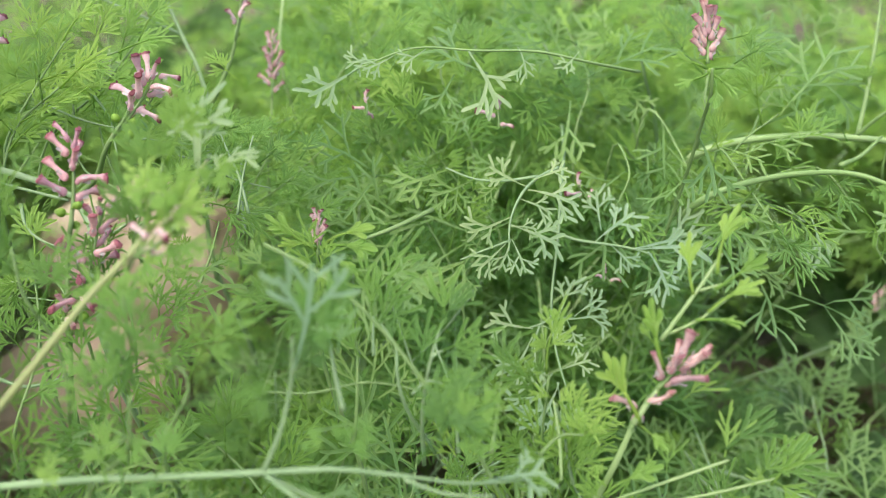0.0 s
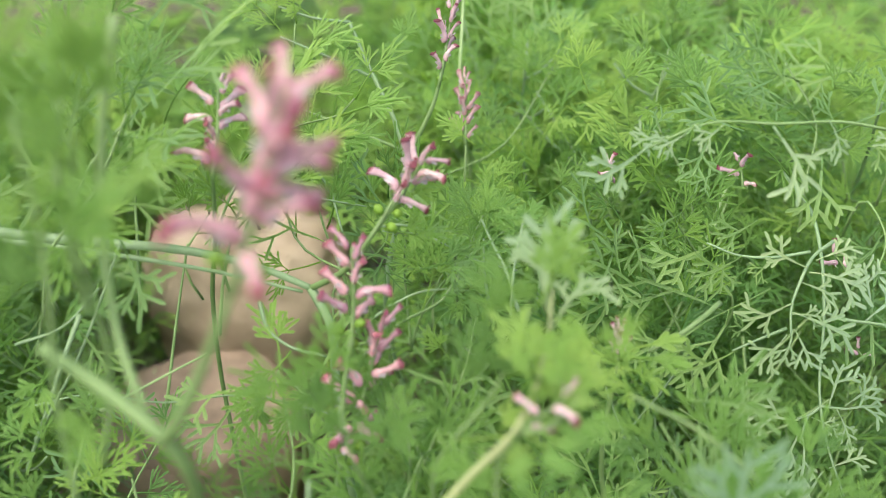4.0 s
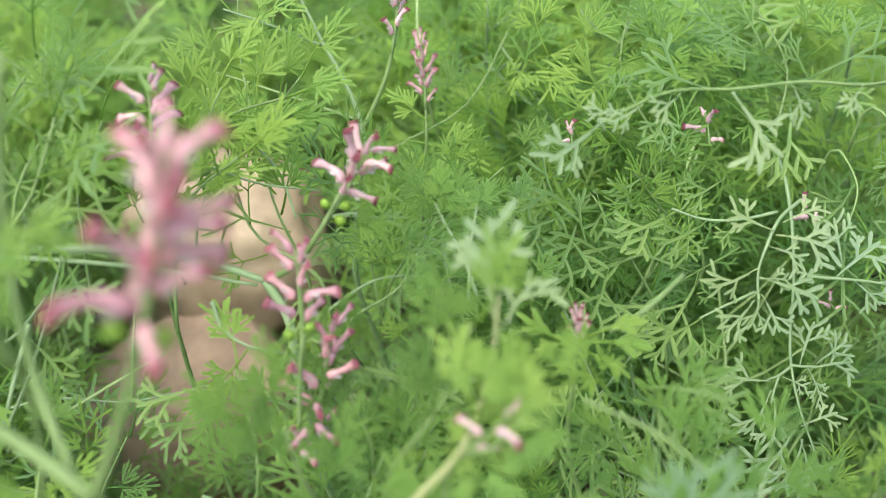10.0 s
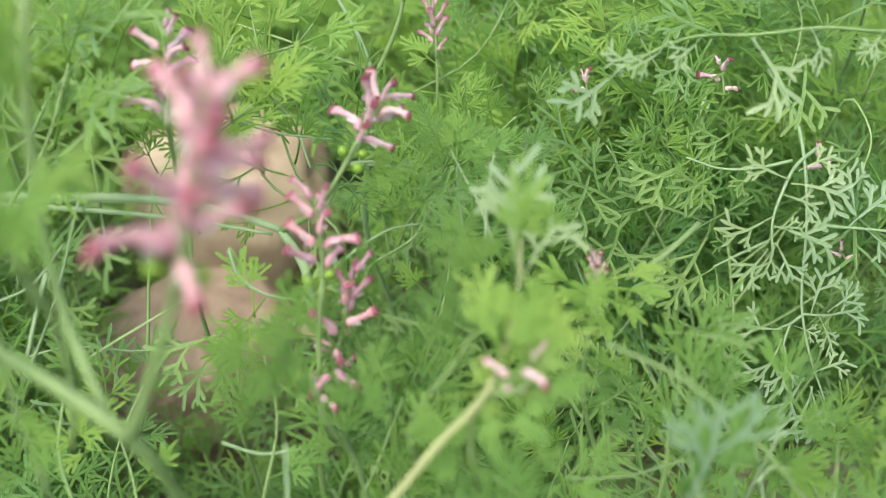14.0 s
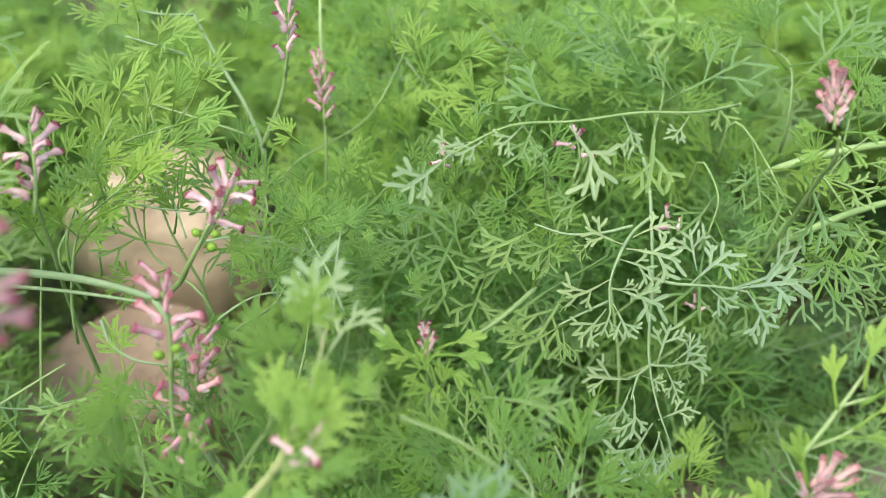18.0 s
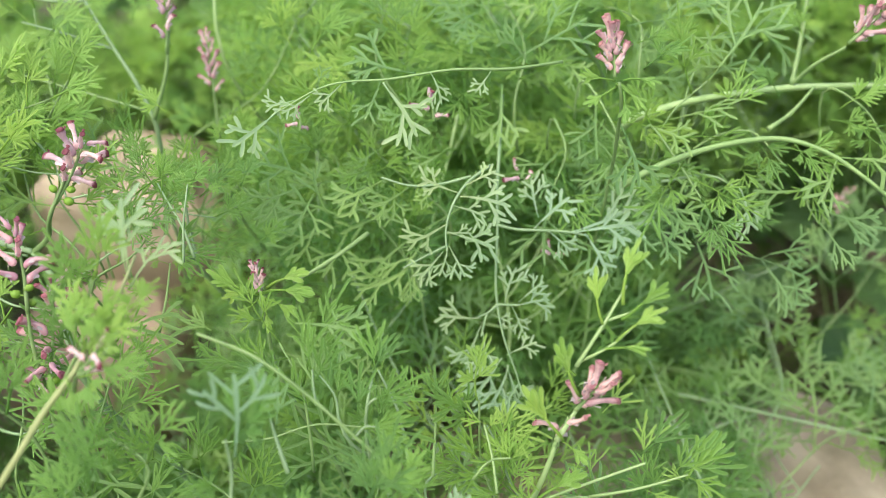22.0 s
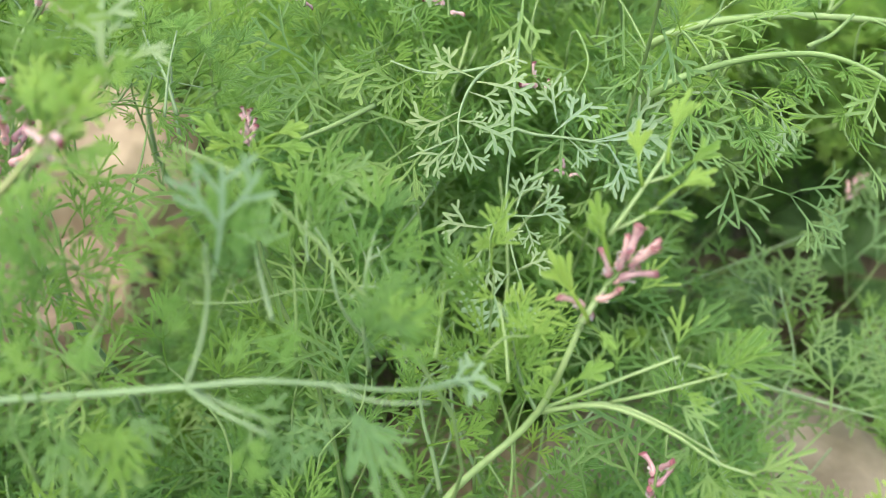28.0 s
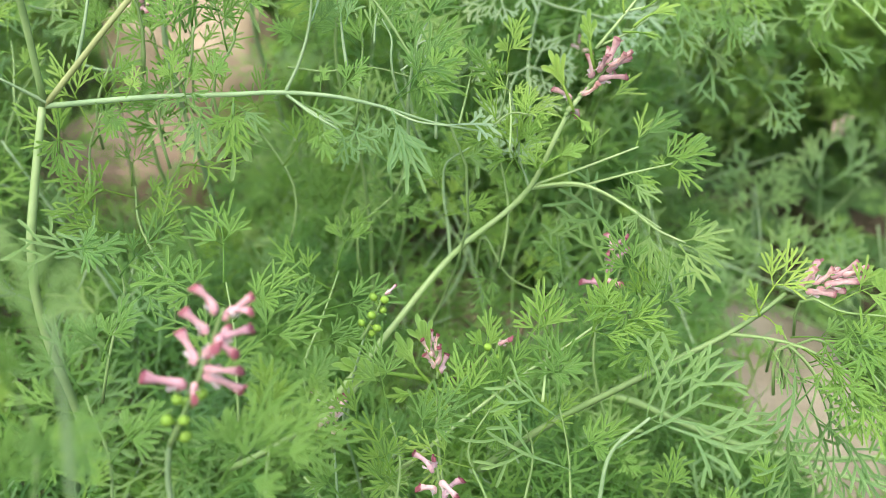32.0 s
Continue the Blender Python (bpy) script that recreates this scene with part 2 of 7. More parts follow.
def lobe(g, o, d, n, length, w, droop, fine, curl=0.0):
    """A finger of a leaf: a narrow blade, widest near its blunt tip, folded a little along its midrib."""
    s = d.cross(n).normalized()
    rows = ((0.0, 0.46), (0.35, 0.56), (0.68, 0.86), (0.9, 0.58)) if fine else ((0.0, 0.45), (0.68, 0.92), (1.0, 0.36))
    start = len(g.v)
    for t, k in rows:
        c = o + d * (length * t) - n * (droop * length * t * t) + s * (curl * length * t * t)
        lift = n * (0.26 * w * k)
        if fine:
            g.rim[len(g.v)] = g.rim[len(g.v) + 2] = 0.8 + 0.2 * t
            g.v += [c + s * (w * k / 2) + lift, c, c - s * (w * k / 2) + lift]
        else:
            g.v += [c + s * (w * k / 2), c - s * (w * k / 2)]
    if fine:
        g.rim[len(g.v)] = 1.3
        g.v.append(o + d * length - n * (droop * length) + s * (curl * length))
    else:
        g.rim[len(g.v) - 1] = g.rim[len(g.v) - 2] = 1.0
    m = 3 if fine else 2
    for i in range(len(rows) - 1):
        for j in range(m - 1):
            a = start + i * m + j
            g.face((a, a + 1, a + 1 + m, a + m))
    last = start + (len(rows) - 1) * m
    for j in range(m - 1 if fine else 0):
        g.face((last + j, last + j + 1, len(g.v) - 1))


def turn(d, n, degrees):
    return (Matrix.Rotation(radians(degrees), 3, n) @ d).normalized()


def ribbon(g, o, d, n, length, w0, w1, bend=0.0, droop=0.0, fine=True, pointed=True):
    """A segment of a leaf: a parallel-sided blade with a blunt tip, bent in its plane and folded a little. Gives its places and ways."""
    marks = (0.0, 0.42, 0.85, 1.0) if fine else (0.0, 0.62, 1.0)
    steps = len(marks) - 1
    c, rows = o.copy(), []
    start = len(g.v)
    for i, t in enumerate(marks):
        s = d.cross(n).normalized()
        w = w0 + (w1 - w0) * min(1.0, t * 1.5)
        if pointed and i == steps:
            w *= 0.6
        rows.append((c.copy(), d.copy()))
        if fine:
            lift = n * (0.30 * w)
            g.rim[len(g.v)] = g.rim[len(g.v) + 2] = 0.75 + 0.25 * t
            g.v += [c + s * (w / 2) + lift, c.copy(), c - s * (w / 2) + lift]
        else:
            g.rim[len(g.v)] = 0.45 + 0.4 * t
            g.v += [c + s * (w / 2), c - s * (w / 2)]
        if i < steps:
            k = marks[i + 1] - t
            c = c + d * (length * k) - n * (droop * length * (2 * t + 0.5) * k)
            d = turn(d, n, bend * k)
    m = 3 if fine else 2
    for i in range(steps):
        for j in range(m - 1):
            k = start + i * m + j
            g.face((k, k + 1, k + 1 + m, k + m))
    if pointed and fine:
        last = start + steps * m
        g.rim[len(g.v)] = 1.25
        g.v.append(c + d * (w1 * 0.22))
        g.face((last, last + 1, len(g.v) - 1))
        g.face((last + 1, last + 2, len(g.v) - 1))
    return rows


def tilted(r, n, much):
    return (n + much * Vector((r.uniform(-1, 1), r.uniform(-1, 1), r.uniform(-1, 1)))).normalized()


def antler(g, r, o, d, n, size, w, fine, deep=1):
    """A leaflet of narrow curved segments, branching like an antler."""
    bend = r.uniform(-34, 34)
    rows = ribbon(g, o, d, n, size, w * 0.55, w, bend, r.uniform(-0.05, 0.22), fine)
    top = len(rows) - 1
    first = r.choice((-1, 1))
    spots = [(0.26, first), (0.36, -first), (0.55, first), (0.66, -first)]
    if deep == 0:
        spots = spots[1:3] if r.random() < 0.6 else spots[1:4]
    for t, side in spots:
        i = min(top - 1, int(t * top))
        k = t * top - i
        q = rows[i][0].lerp(rows[i + 1][0], k)
        nn = tilted(r, n, 0.16)
        way = turn(rows[i][1], nn, -side * r.uniform(34, 54))
        long = size * (0.80 - 0.42 * t) * r.uniform(0.8, 1.15)
        if deep and t < 0.5 and long > 3.2 * w:
            antler(g, r, q - way * (0.2 * w), way, nn, long, w * 0.95, fine, deep - 1)
        else:
            ribbon(g, q - way * (0.2 * w), way, nn, long * 0.9, w * 0.7, w * r.uniform(0.85, 1.05), side * r.uniform(-12, 34), r.uniform(-0.05, 0.3), fine)


def fan(g, r, o, d, n, size, w, fine, wide=31.0):
    """A wedge-shaped leaflet: three broad lobes that part half way, each with two or three blunt teeth."""
    for a in (-1, 0, 1):
        nn = tilted(r, n, 0.14)
        way = turn(d, nn, a * wide * r.uniform(0.75, 1.15) + r.uniform(-4, 4))
        rows = ribbon(g, o, way, nn, size * (0.48 if a == 0 else 0.37) * r.uniform(0.88, 1.12), w * 0.34, w * 0.72, -a * r.uniform(0, 14), r.uniform(-0.06, 0.12), fine, False)
        q, dd = rows[-1]
        teeth = 3 if a == 0 else r.choice((2, 2, 3, 3))
        for i in range(teeth):
            b = (i - (teeth - 1) / 2) * r.uniform(25, 42) + r.uniform(-6, 6)
            long = size * r.uniform(0.38, 0.56) * (1.15 if i == teeth // 2 else 0.9)
            e = q - dd * ((0.06 if i == teeth // 2 else r.uniform(0.10, 0.22)) * size) + dd.cross(nn) * (w * 0.12 * (i - (teeth - 1) / 2))
            ribbon(g, e, turn(dd, nn, -b), tilted(r, nn, 0.10), long, w * 0.42, w * r.uniform(0.64, 0.84), r.uniform(-18, 18), r.uniform(-0.1, 0.28), fine)


def leaf_mesh(name, mat, seed, pairs=2, fine=True, w=0.03, petiole=0.25, arch=0.25, pinna=0.46, style="fan", stalk=0.3, wide=31.0):
    """A divided leaf, 1 long, along +y from the origin, upper side +z."""
    r, g = random.Random(seed), Geo()

    def rachis(t):
        return Vector((0.05 * math.sin(4 * t + seed), t * (1 - 0.08 * arch), 0.8 * arch * (t - t * t) - 0.25 * arch * t * t))

    top = (petiole, 0.56, 0.68, 0.74)[pairs]
    tube(g, [rachis(top * i / 5) for i in range(6)], w * 0.30, w * 0.20, 4 if fine else 3)
    spots = []
    for i in range(pairs):
        t = petiole + (top - petiole) * (i / pairs) + r.uniform(-0.02, 0.02)
        for side in (-1, 1):
            spots.append((t + side * r.uniform(0.0, 0.03), side, pinna * (1 - 0.32 * i / pairs) * r.uniform(0.82, 1.15)))
    spots.append((top, 0, 1.02 - top))
    for t, side, long in spots:
        o = rachis(t)
        d = (rachis(min(t + 0.05, 1)) - rachis(t - 0.05)).normalized()
        n = Vector((0, -d.z, d.y))
        n = (n + Vector((side * -0.25 + r.uniform(-0.2, 0.2), r.uniform(-0.25, 0.25), 0))).normalized()
        d = turn(d, n, -side * r.uniform(40, 60))
        k = stalk * r.uniform(0.8, 1.2) if side else 0.0
        q = o + d * (long * k) - n * (long * k * r.uniform(-0.1, 0.12))
        if k:
            tube(g, [o, o.lerp(q, 0.5) + n * (0.03 * long * k), q], w * 0.24, w * 0.2, 3)
        d = turn(d, n, side * r.uniform(-2, 16))
        if style == "antler":
            antler(g, r, q, d, n, long * (1 - k), w, fine, 1)
        elif pairs == 3 and side and k:
            for b in (-1, 1):
                fan(g, r, q, turn(d, n, b * r.uniform(42, 56)), n, long * (1 - k) * 0.62, w, fine, wide)
            fan(g, r, q + d * (0.22 * long), d, n, long * (1 - k) * 0.68, w, fine, wide)
        else:
            fan(g, r, q, d, n, long * (1 - k), w, fine, wide)
    return g.mesh(name, mat)


# leaves by length: a short one is a single leaflet, a long one has several pairs
CLASSES = (0.021, 0.034, 0.050, 0.072)


def leaf_family(mat, seed, fine, count, style="fan", broad=1.0):
    shape = {"fan": ((1, 0.075, 0.42, 0.34, 0.15), (1, 0.050, 0.42, 0.34, 0.22), (2, 0.036, 0.37, 0.28, 0.30), (3, 0.024, 0.36, 0.24, 0.34)),
             "single": ((0, 0.105, 0.5, 0.20, 0.0), (0, 0.072, 0.5, 0.24, 0.0), (1, 0.048, 0.45, 0.3, 0.2), (2, 0.033, 0.4, 0.28, 0.25)),
             "plain_fan": ((1, 0.075, 0.42, 0.34, 0.15), (1, 0.050, 0.42, 0.34, 0.22), (1, 0.042, 0.5, 0.30, 0.25), (2, 0.032, 0.46, 0.26, 0.34)),
             "antler": ((0, 0.082, 0.5, 0.22, 0.0), (0, 0.052, 0.56, 0.20, 0.0), (1, 0.037, 0.60, 0.34, 0.2), (2, 0.0255, 0.48, 0.28, 0.28))}[style]
    return [[leaf_mesh("leaf", mat, seed + 17 * c + i, pairs, fine, w * broad, petiole + 0.04 * (i % 2), 0.08 + 0.12 * (i % 4), pinna, style, stalk, (33, 28, 38)[i % 3]) for i in range(count)]
            for c, (pairs, w, pinna, petiole, stalk) in enumerate(shape)]


def of_length(fam, size, pick):
    c = min(range(len(CLASSES)), key=lambda k: abs(math.log(CLASSES[k] / size)))
    return fam[c][pick % len(fam[c])]


FINE = {key: leaf_family(mat, seed, True, 4, style, broad) for key, mat, seed, style, broad in (
    ("green", LEAF, 11, "fan", 0.74), ("young", LEAF_YOUNG, 211, "fan", 0.80), ("grey", LEAF_GREY, 411, "antler", 0.78),
    ("pale", LEAF_PALE, 511, "antler", 0.98), ("broad", LEAF_SHADE, 311, "fan", 0.85), ("greyfan", LEAF_GREY, 441, "single", 0.80),
    ("lobed", LEAF, 141, "single", 0.82), ("younglobed", LEAF_YOUNG, 241, "single", 0.66))}
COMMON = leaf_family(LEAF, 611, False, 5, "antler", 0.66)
COMMON_SHADE = leaf_family(LEAF_SHADE, 671, False, 4, "antler", 0.68)
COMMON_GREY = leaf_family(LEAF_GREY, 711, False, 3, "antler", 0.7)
COMMON_LIT = leaf_family(LEAF_YOUNG, 811, False, 4, "plain_fan", 0.82)
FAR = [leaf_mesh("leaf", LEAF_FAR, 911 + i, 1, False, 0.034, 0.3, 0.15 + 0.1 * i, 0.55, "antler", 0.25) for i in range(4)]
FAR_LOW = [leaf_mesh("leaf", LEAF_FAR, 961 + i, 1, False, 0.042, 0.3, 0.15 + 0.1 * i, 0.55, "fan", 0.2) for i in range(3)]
TUFT = [leaf_mesh("leaf", LEAF_YOUNG, 90 + i, 0, True, 0.115, 0.50, 0.3, 0.5, "fan", 0.0, 13.0) for i in range(3)]


# ---- helpers that link things and parts ----
def part(name, me, parent, label="", m=None):
    ob = new(name, me)
    ob.parent = parent
    if m is not None:
        ob.matrix_basis = m
    return tagged(ob, label)


def plant(root, label):
    e = new("fumitory_plant", None)
    e.location = root
    e.empty_display_size = 0.02
    return tagged(e, label, "plant", "fumitory plants")


FACE = (0, -0.8, 0.6)


def local(p, world_point):
    return Vector(world_point) - p.location


def stem(p, points, r0, r1, mat=STEM, sides=7, label=""):
    g = Geo()
    tube(g, smooth([local(p, q) for q in points], 6), r0, r1 * 0.72, sides, 0, 0.07)
    return part("stem", g.mesh("stem", mat), p, label)


def leaf(p, base, tip, key="green", up=(0, -0.55, 0.85), which=None, label=""):
    b, t = local(p, base), local(p, tip)
    pick = rng.randrange(12) if which is None else which
    me = of_length(FINE[key], (t - b).length, pick) if key in FINE else TUFT[pick % len(TUFT)]
    u = Vector(up) + 0.18 * Vector((rng.uniform(-1, 1), rng.uniform(-1, 1), rng.uniform(-1, 1)))
    return part("leaf", me, p, label, frame_of(b, t - b, u, (t - b).length))


def shoot(p, points, n, size, keys=("green",), r0=0.0006, mat=STEM):
    """A leafy side shoot: a thin stem with leaves along it and one at its end."""
    n, size = max(3, round(0.68 * n)), 1.28 * size
    knots = [local(p, q) for q in points]
    for q in knots[1:-1]:
        q += Vector((rng.uniform(-1, 1), rng.uniform(-1, 1), rng.uniform(-0.6, 0.6))) * 0.004
    foot = knots[0] - Vector((rng.uniform(-0.01, 0.01), rng.uniform(-0.01, 0.015), 0.04))
    line = smooth([foot, *knots], 5)[2:]
    g = Geo()
    tube(g, line, r0, r0 * 0.6, 5)
    part("stem", g.mesh("stem", mat), p)
    side = 1
    for k in range(n):
        i = len(line) - 1 if k == 0 else max(1, round((len(line) - 1) * (1 - 0.75 * k / n)))
        d = (line[i] - line[i - 1]).normalized()
        out = d.cross(Vector((0.1, -0.6, 0.8))).normalized() * side + Vector((rng.uniform(-0.3, 0.3), rng.uniform(-0.5, 0.2), rng.uniform(0, 0.5)))
        w = d if k == 0 else (d * 0.6 + out * 0.8).normalized()
        s = size * rng.uniform(0.8, 1.2)
        me = of_length(FINE[keys[k % len(keys)]], s, rng.randrange(12))
        up = Vector((rng.uniform(-0.4, 0.4), -0.6 + rng.uniform(-0.3, 0.3), 0.9))
        part("leaf", me, p, "", frame_of(line[i], w, up, s))
        side = -side


# ---- flowers and fruit ----
def flower_mesh(seed, mat, opened=1.0):
    """A fumitory flower, 10.5 mm along +y: a rounded spur, a narrow bent tube and a blunt dark-blotched mouth with two lips."""
    r, g = random.Random(seed), Geo()
    L = 0.0107
    bend, sway, twist = r.uniform(0.02, 0.30), r.uniform(-0.10, 0.10), r.uniform(0, 3)
    rows = ((0.0, 0.22), (0.02, 0.62), (0.07, 0.93), (0.15, 1.04), (0.24, 0.92), (0.36, 0.70), (0.52, 0.60), (0.66, 0.66), (0.78, 0.84), (0.87, 1.0 * opened), (0.935, 1.02 * opened), (0.975, 0.84 * opened), (0.95, 0.40))
    k = 10

    def centre(t):
        return Vector((sway * L * math.sin(3 * t), L * t, bend * L * (0.5 - (t - 0.45) ** 2 * 2.2)))

    for t, w in rows:
        for j in range(k):
            a = 2 * math.pi * j / k
            ridge = 0.12 * math.cos(4 * a + twist) * min(1.0, 3 * t)
            rr = 0.00142 * w * (1 + ridge + r.uniform(-0.08, 0.08))
            ragged = r.uniform(-0.02, 0.02) if t > 0.9 else 0.0
            keel = 1.25 if (j in (2, 3) and t > 0.74) else 1.0
            g.v.append(centre(t) + Vector((rr * 0.80 * math.cos(a), L * ragged, rr * keel * math.sin(a))))
    for i in range(len(rows) - 1):
        for j in range(k):
            a, b = i * k + j, i * k + (j + 1) % k
            g.face((a, b, b + k, a + k))
    g.face(tuple(range(k - 1, -1, -1)))
    g.face(tuple(range((len(rows) - 1) * k, len(rows) * k)))
    # the turned-up upper lip, the free lower petal, and the toothed sepals at the foot
    lobe(g, centre(0.86) + Vector((0, 0, 0.0009)), Vector((0, 0.86, 0.5)).normalized(), Vector((0, -0.5, 0.86)), L * 0.15, 0.0017 * opened, -0.2, True)
    d, n = Vector((0, 1, -0.16)).normalized(), Vector((0, 0.16, 1))
    lobe(g, centre(0.45) + Vector((0, 0, -0.0008)), d, n, L * 0.53, 0.0010, 0.10, True)
    cut = len(g.f)
    for side in (-1, 1):
        lobe(g, centre(0.2) + Vector((side * 0.0009, 0, -0.0003)), Vector((side * 0.22, 0.9, -0.12)).normalized(), Vector((side, 0, 0.2)).normalized(), 0.0026, 0.0016, 0.0, True)
    foot = centre(0.22) + Vector((0, 0, -0.0008))
    tube(g, [foot, foot + Vector((0, -0.0007, -0.0015)), foot + Vector((0, -0.0018, -0.0026))], 0.0003, 0.00026, 4)
    for i in range(cut, len(g.f)):
        g.s[i] = 1 if i < len(g.f) - 8 else 2
    return g.mesh("flower", mat, SEPAL, STEM)


FLOWERS = {"dusty": [flower_mesh(40 + i, PETAL_DUSTY, 0.8) for i in range(4)], "pink": [flower_mesh(i, PETAL) for i in range(4)], "pale": [flower_mesh(20 + i, PETAL_PALE, 0.9) for i in range(4)]}


def fruit_mesh():
    bm = bmesh.new()
    bmesh.ops.create_icosphere(bm, subdivisions=2, radius=0.0017, matrix=Matrix.Translation((0, 0.0034, 0)))
    for v in bm.verts:
        v.co.z *= 0.92
        if v.co.y > 0.0044:
            v.co.y += 0.0002
    bmesh.ops.create_cone(bm, segments=5, radius1=0.00028, radius2=0.00034, depth=0.0026, matrix=Matrix.Translation((0, 0.0013, 0)) @ Matrix.Rotation(radians(-90), 4, "X"))
    me = bpy.data.meshes.new("fruit")
    bm.to_mesh(me)
    bm.free()
    me.materials.append(FRUIT)
    me.polygons.foreach_set("use_smooth", [True] * len(me.polygons))
    return me


FRUIT_MESH = fruit_mesh()


def spike(p, base, tip, count=10, kind="pink", size=1.0, fruits=3, crowd=1.0, label=""):
    """A flower spike: an axis with flowers on short stalks round it, the lower ones gone to fruit."""
    b, t = local(p, base), local(p, tip)
    axis, way = t - b, (t - b).normalized()
    g = Geo()
    tube(g, smooth([b, b.lerp(t, 0.5) + way.orthogonal() * 0.0006, t], 4), 0.0008 * size, 0.0004 * size, 6)
    sp = part("flower_spike", g.mesh("flower_spike", STEM), p, label or ({"pink": "pink flower spike with dark tips", "pale": "pale pink flower spike with maroon tips"}.get(kind, "faded dusty pink flower spike")))
    total = count + fruits
    side = way.orthogonal().normalized()
    for i in range(total):
        h = (i + 0.5) / total
        a = 137.5 * i + rng.uniform(-45, 45)
        out = Matrix.Rotation(radians(a), 3, way) @ side
        o = b + axis * min(1.0, 0.04 + 0.96 * h ** 0.9 + rng.uniform(-0.03, 0.03))
        if i < fruits:
            m = frame_of(o, out + way * rng.uniform(0.1, 0.6), way, size * rng.uniform(0.85, 1.05))
            part("fruit", FRUIT_MESH, sp, "round green fruit", m)
            continue
        rise = 0.15 + (1.3 if crowd > 1 else 0.0) + 1.9 * crowd * max(0.0, h - 0.25) + rng.uniform(-0.45, 0.5)
        wobble = 0.25 * Vector((rng.uniform(-1, 1), rng.uniform(-1, 1), rng.uniform(-1, 1)))
        d = (out + way * rise + wobble).normalized()
        s = size * (1.0 - 0.3 * max(0, h - 0.7) / 0.3) * rng.uniform(0.78, 1.1)
        m = frame_of(o + out * (0.0012 * size), d, way + wobble * 2, s)
        part("flower", rng.choice(FLOWERS[kind]), sp, "", m)
    return sp


# ---- ground: one sheet of soil that reaches the horizon ----
def ground_height(x, y):
    q = Vector((x * 6, y * 6, 0.3))
    near = max(0.0, 1 - (x * x + y * y) / 9)
    # the pit is sunk to make the place behind the stone dark
    pit = min(1.0, 1.8 * max(0.0, 1 - math.hypot((x - 0.34) / 0.20, (y - 0.47) / 0.13)))
    return -0.34 * pit + near * (0.018 * noise.noise(q) + 0.007 * noise.noise(q * 4.1) + 0.0025 * noise.noise(q * 15)) - 0.008


def build_ground():
    n = 150
    axis = [math.copysign(0.95 * abs(u) + (math.exp(8.8 * abs(u) ** 2.2) - 1) * 0.09, u) for u in (2 * i / n - 1 for i in range(n + 1))]
    g = Geo()
    for y in axis:
        for x in axis:
            g.v.append(Vector((x, y + 0.35, ground_height(x, y + 0.35))))
    for j in range(n):
        for i in range(n):
            a = j * (n + 1) + i
            g.face((a, a + 1, a + n + 2, a + n + 1))
    ob = new("ground", g.mesh("ground", SOIL))
    tagged(ob, "dry brown soil with crumbs, under the plants", "ground", kind="structure")


build_ground()


# ---- stones ----
def stone(name, at, size, seed, mat, label, rough=0.10, flat=0.0, spin=0.0):
    bm = bmesh.new()
    bmesh.ops.create_icosphere(bm, subdivisions=5, radius=1.0)
    off = Vector((seed * 3.7, seed * 1.3, 0))
    for v in bm.verts:
        q = v.co.copy()
        box = max(abs(q.x), abs(q.y), abs(q.z))
        q = q.lerp(q / box, 0.20)
        k = 1 + rough * noise.noise(q * 1.3 + off) + rough * 0.45 * noise.noise(q * 3.1 + off) + 0.018 * noise.noise(q * 9 + off) + 0.006 * noise.noise(q * 28 + off)
        q *= k
        if flat and q.z > 0:
            q.z *= 1 - flat * 0.5 * q.z
        v.co = Vector((q.x * size[0], q.y * size[1], q.z * size[2]))
    me = bpy.data.meshes.new(name)
    bm.to_mesh(me)
    bm.free()
    me.materials.append(mat)
    me.polygons.foreach_set("use_smooth", [True] * len(me.polygons))
    ob = new(name, me)
    ob.matrix_basis = pose(*at, 0, 0, spin)
    return tagged(ob, label, "stone", "stones among the plants")


stone("stone", (0.165, 0.290, 0.016), (0.120, 0.136, 0.052), 3, STONE_GREY, "broad pale beige sandstone, half sunk in the soil", 0.10, 0.5, -12)
stone("stone", (-0.250, 0.470, 0.034), (0.074, 0.062, 0.066), 5, STONE_RED, "reddish-brown sandstone block on the soil", 0.14, 0.2, 20)
stone("stone", (-0.232, 0.592, 0.086), (0.075, 0.060, 0.078), 8, STONE_PALE, "rounded pale yellow sandstone behind a reddish one", 0.20, 0.2, 10)
stone("stone", (0.022, 0.335, 0.004), (0.078, 0.070, 0.040), 12, STONE_EARTH, "low earth-stained brown stone half hidden under the plants", 0.14, 0.4, 50)


def pebbles():
    """Loose crumbs and small stones on the soil."""
    base = bmesh.new()
    bmesh.ops.create_icosphere(base, subdivisions=1, radius=1.0)
    vs, fs = [v.co.copy() for v in base.verts], [[v.index for v in f.verts] for f in base.faces]
    base.free()
    g, r = Geo(), random.Random(4)
    for _ in range(1500):
        x, y = r.uniform(-0.6, 0.7), r.uniform(0.02, 1.0)
        s = 0.0015 + 0.006 * r.random() ** 4
        start, z = len(g.v), ground_height(x, y)
        for v in vs:
            k = s * r.uniform(0.7, 1.1)
            g.v.append(Vector((x + v.x * k, y + v.y * k, z + s * 0.3 + v.z * k * 0.7)))
        for f in fs:
            g.face(tuple(start + i for i in f))
    tagged(new("pebbles", g.mesh("pebbles", PEBBLE)), "small pale crumbs and pebbles on the soil", "pebbles", kind="stuff")


pebbles()


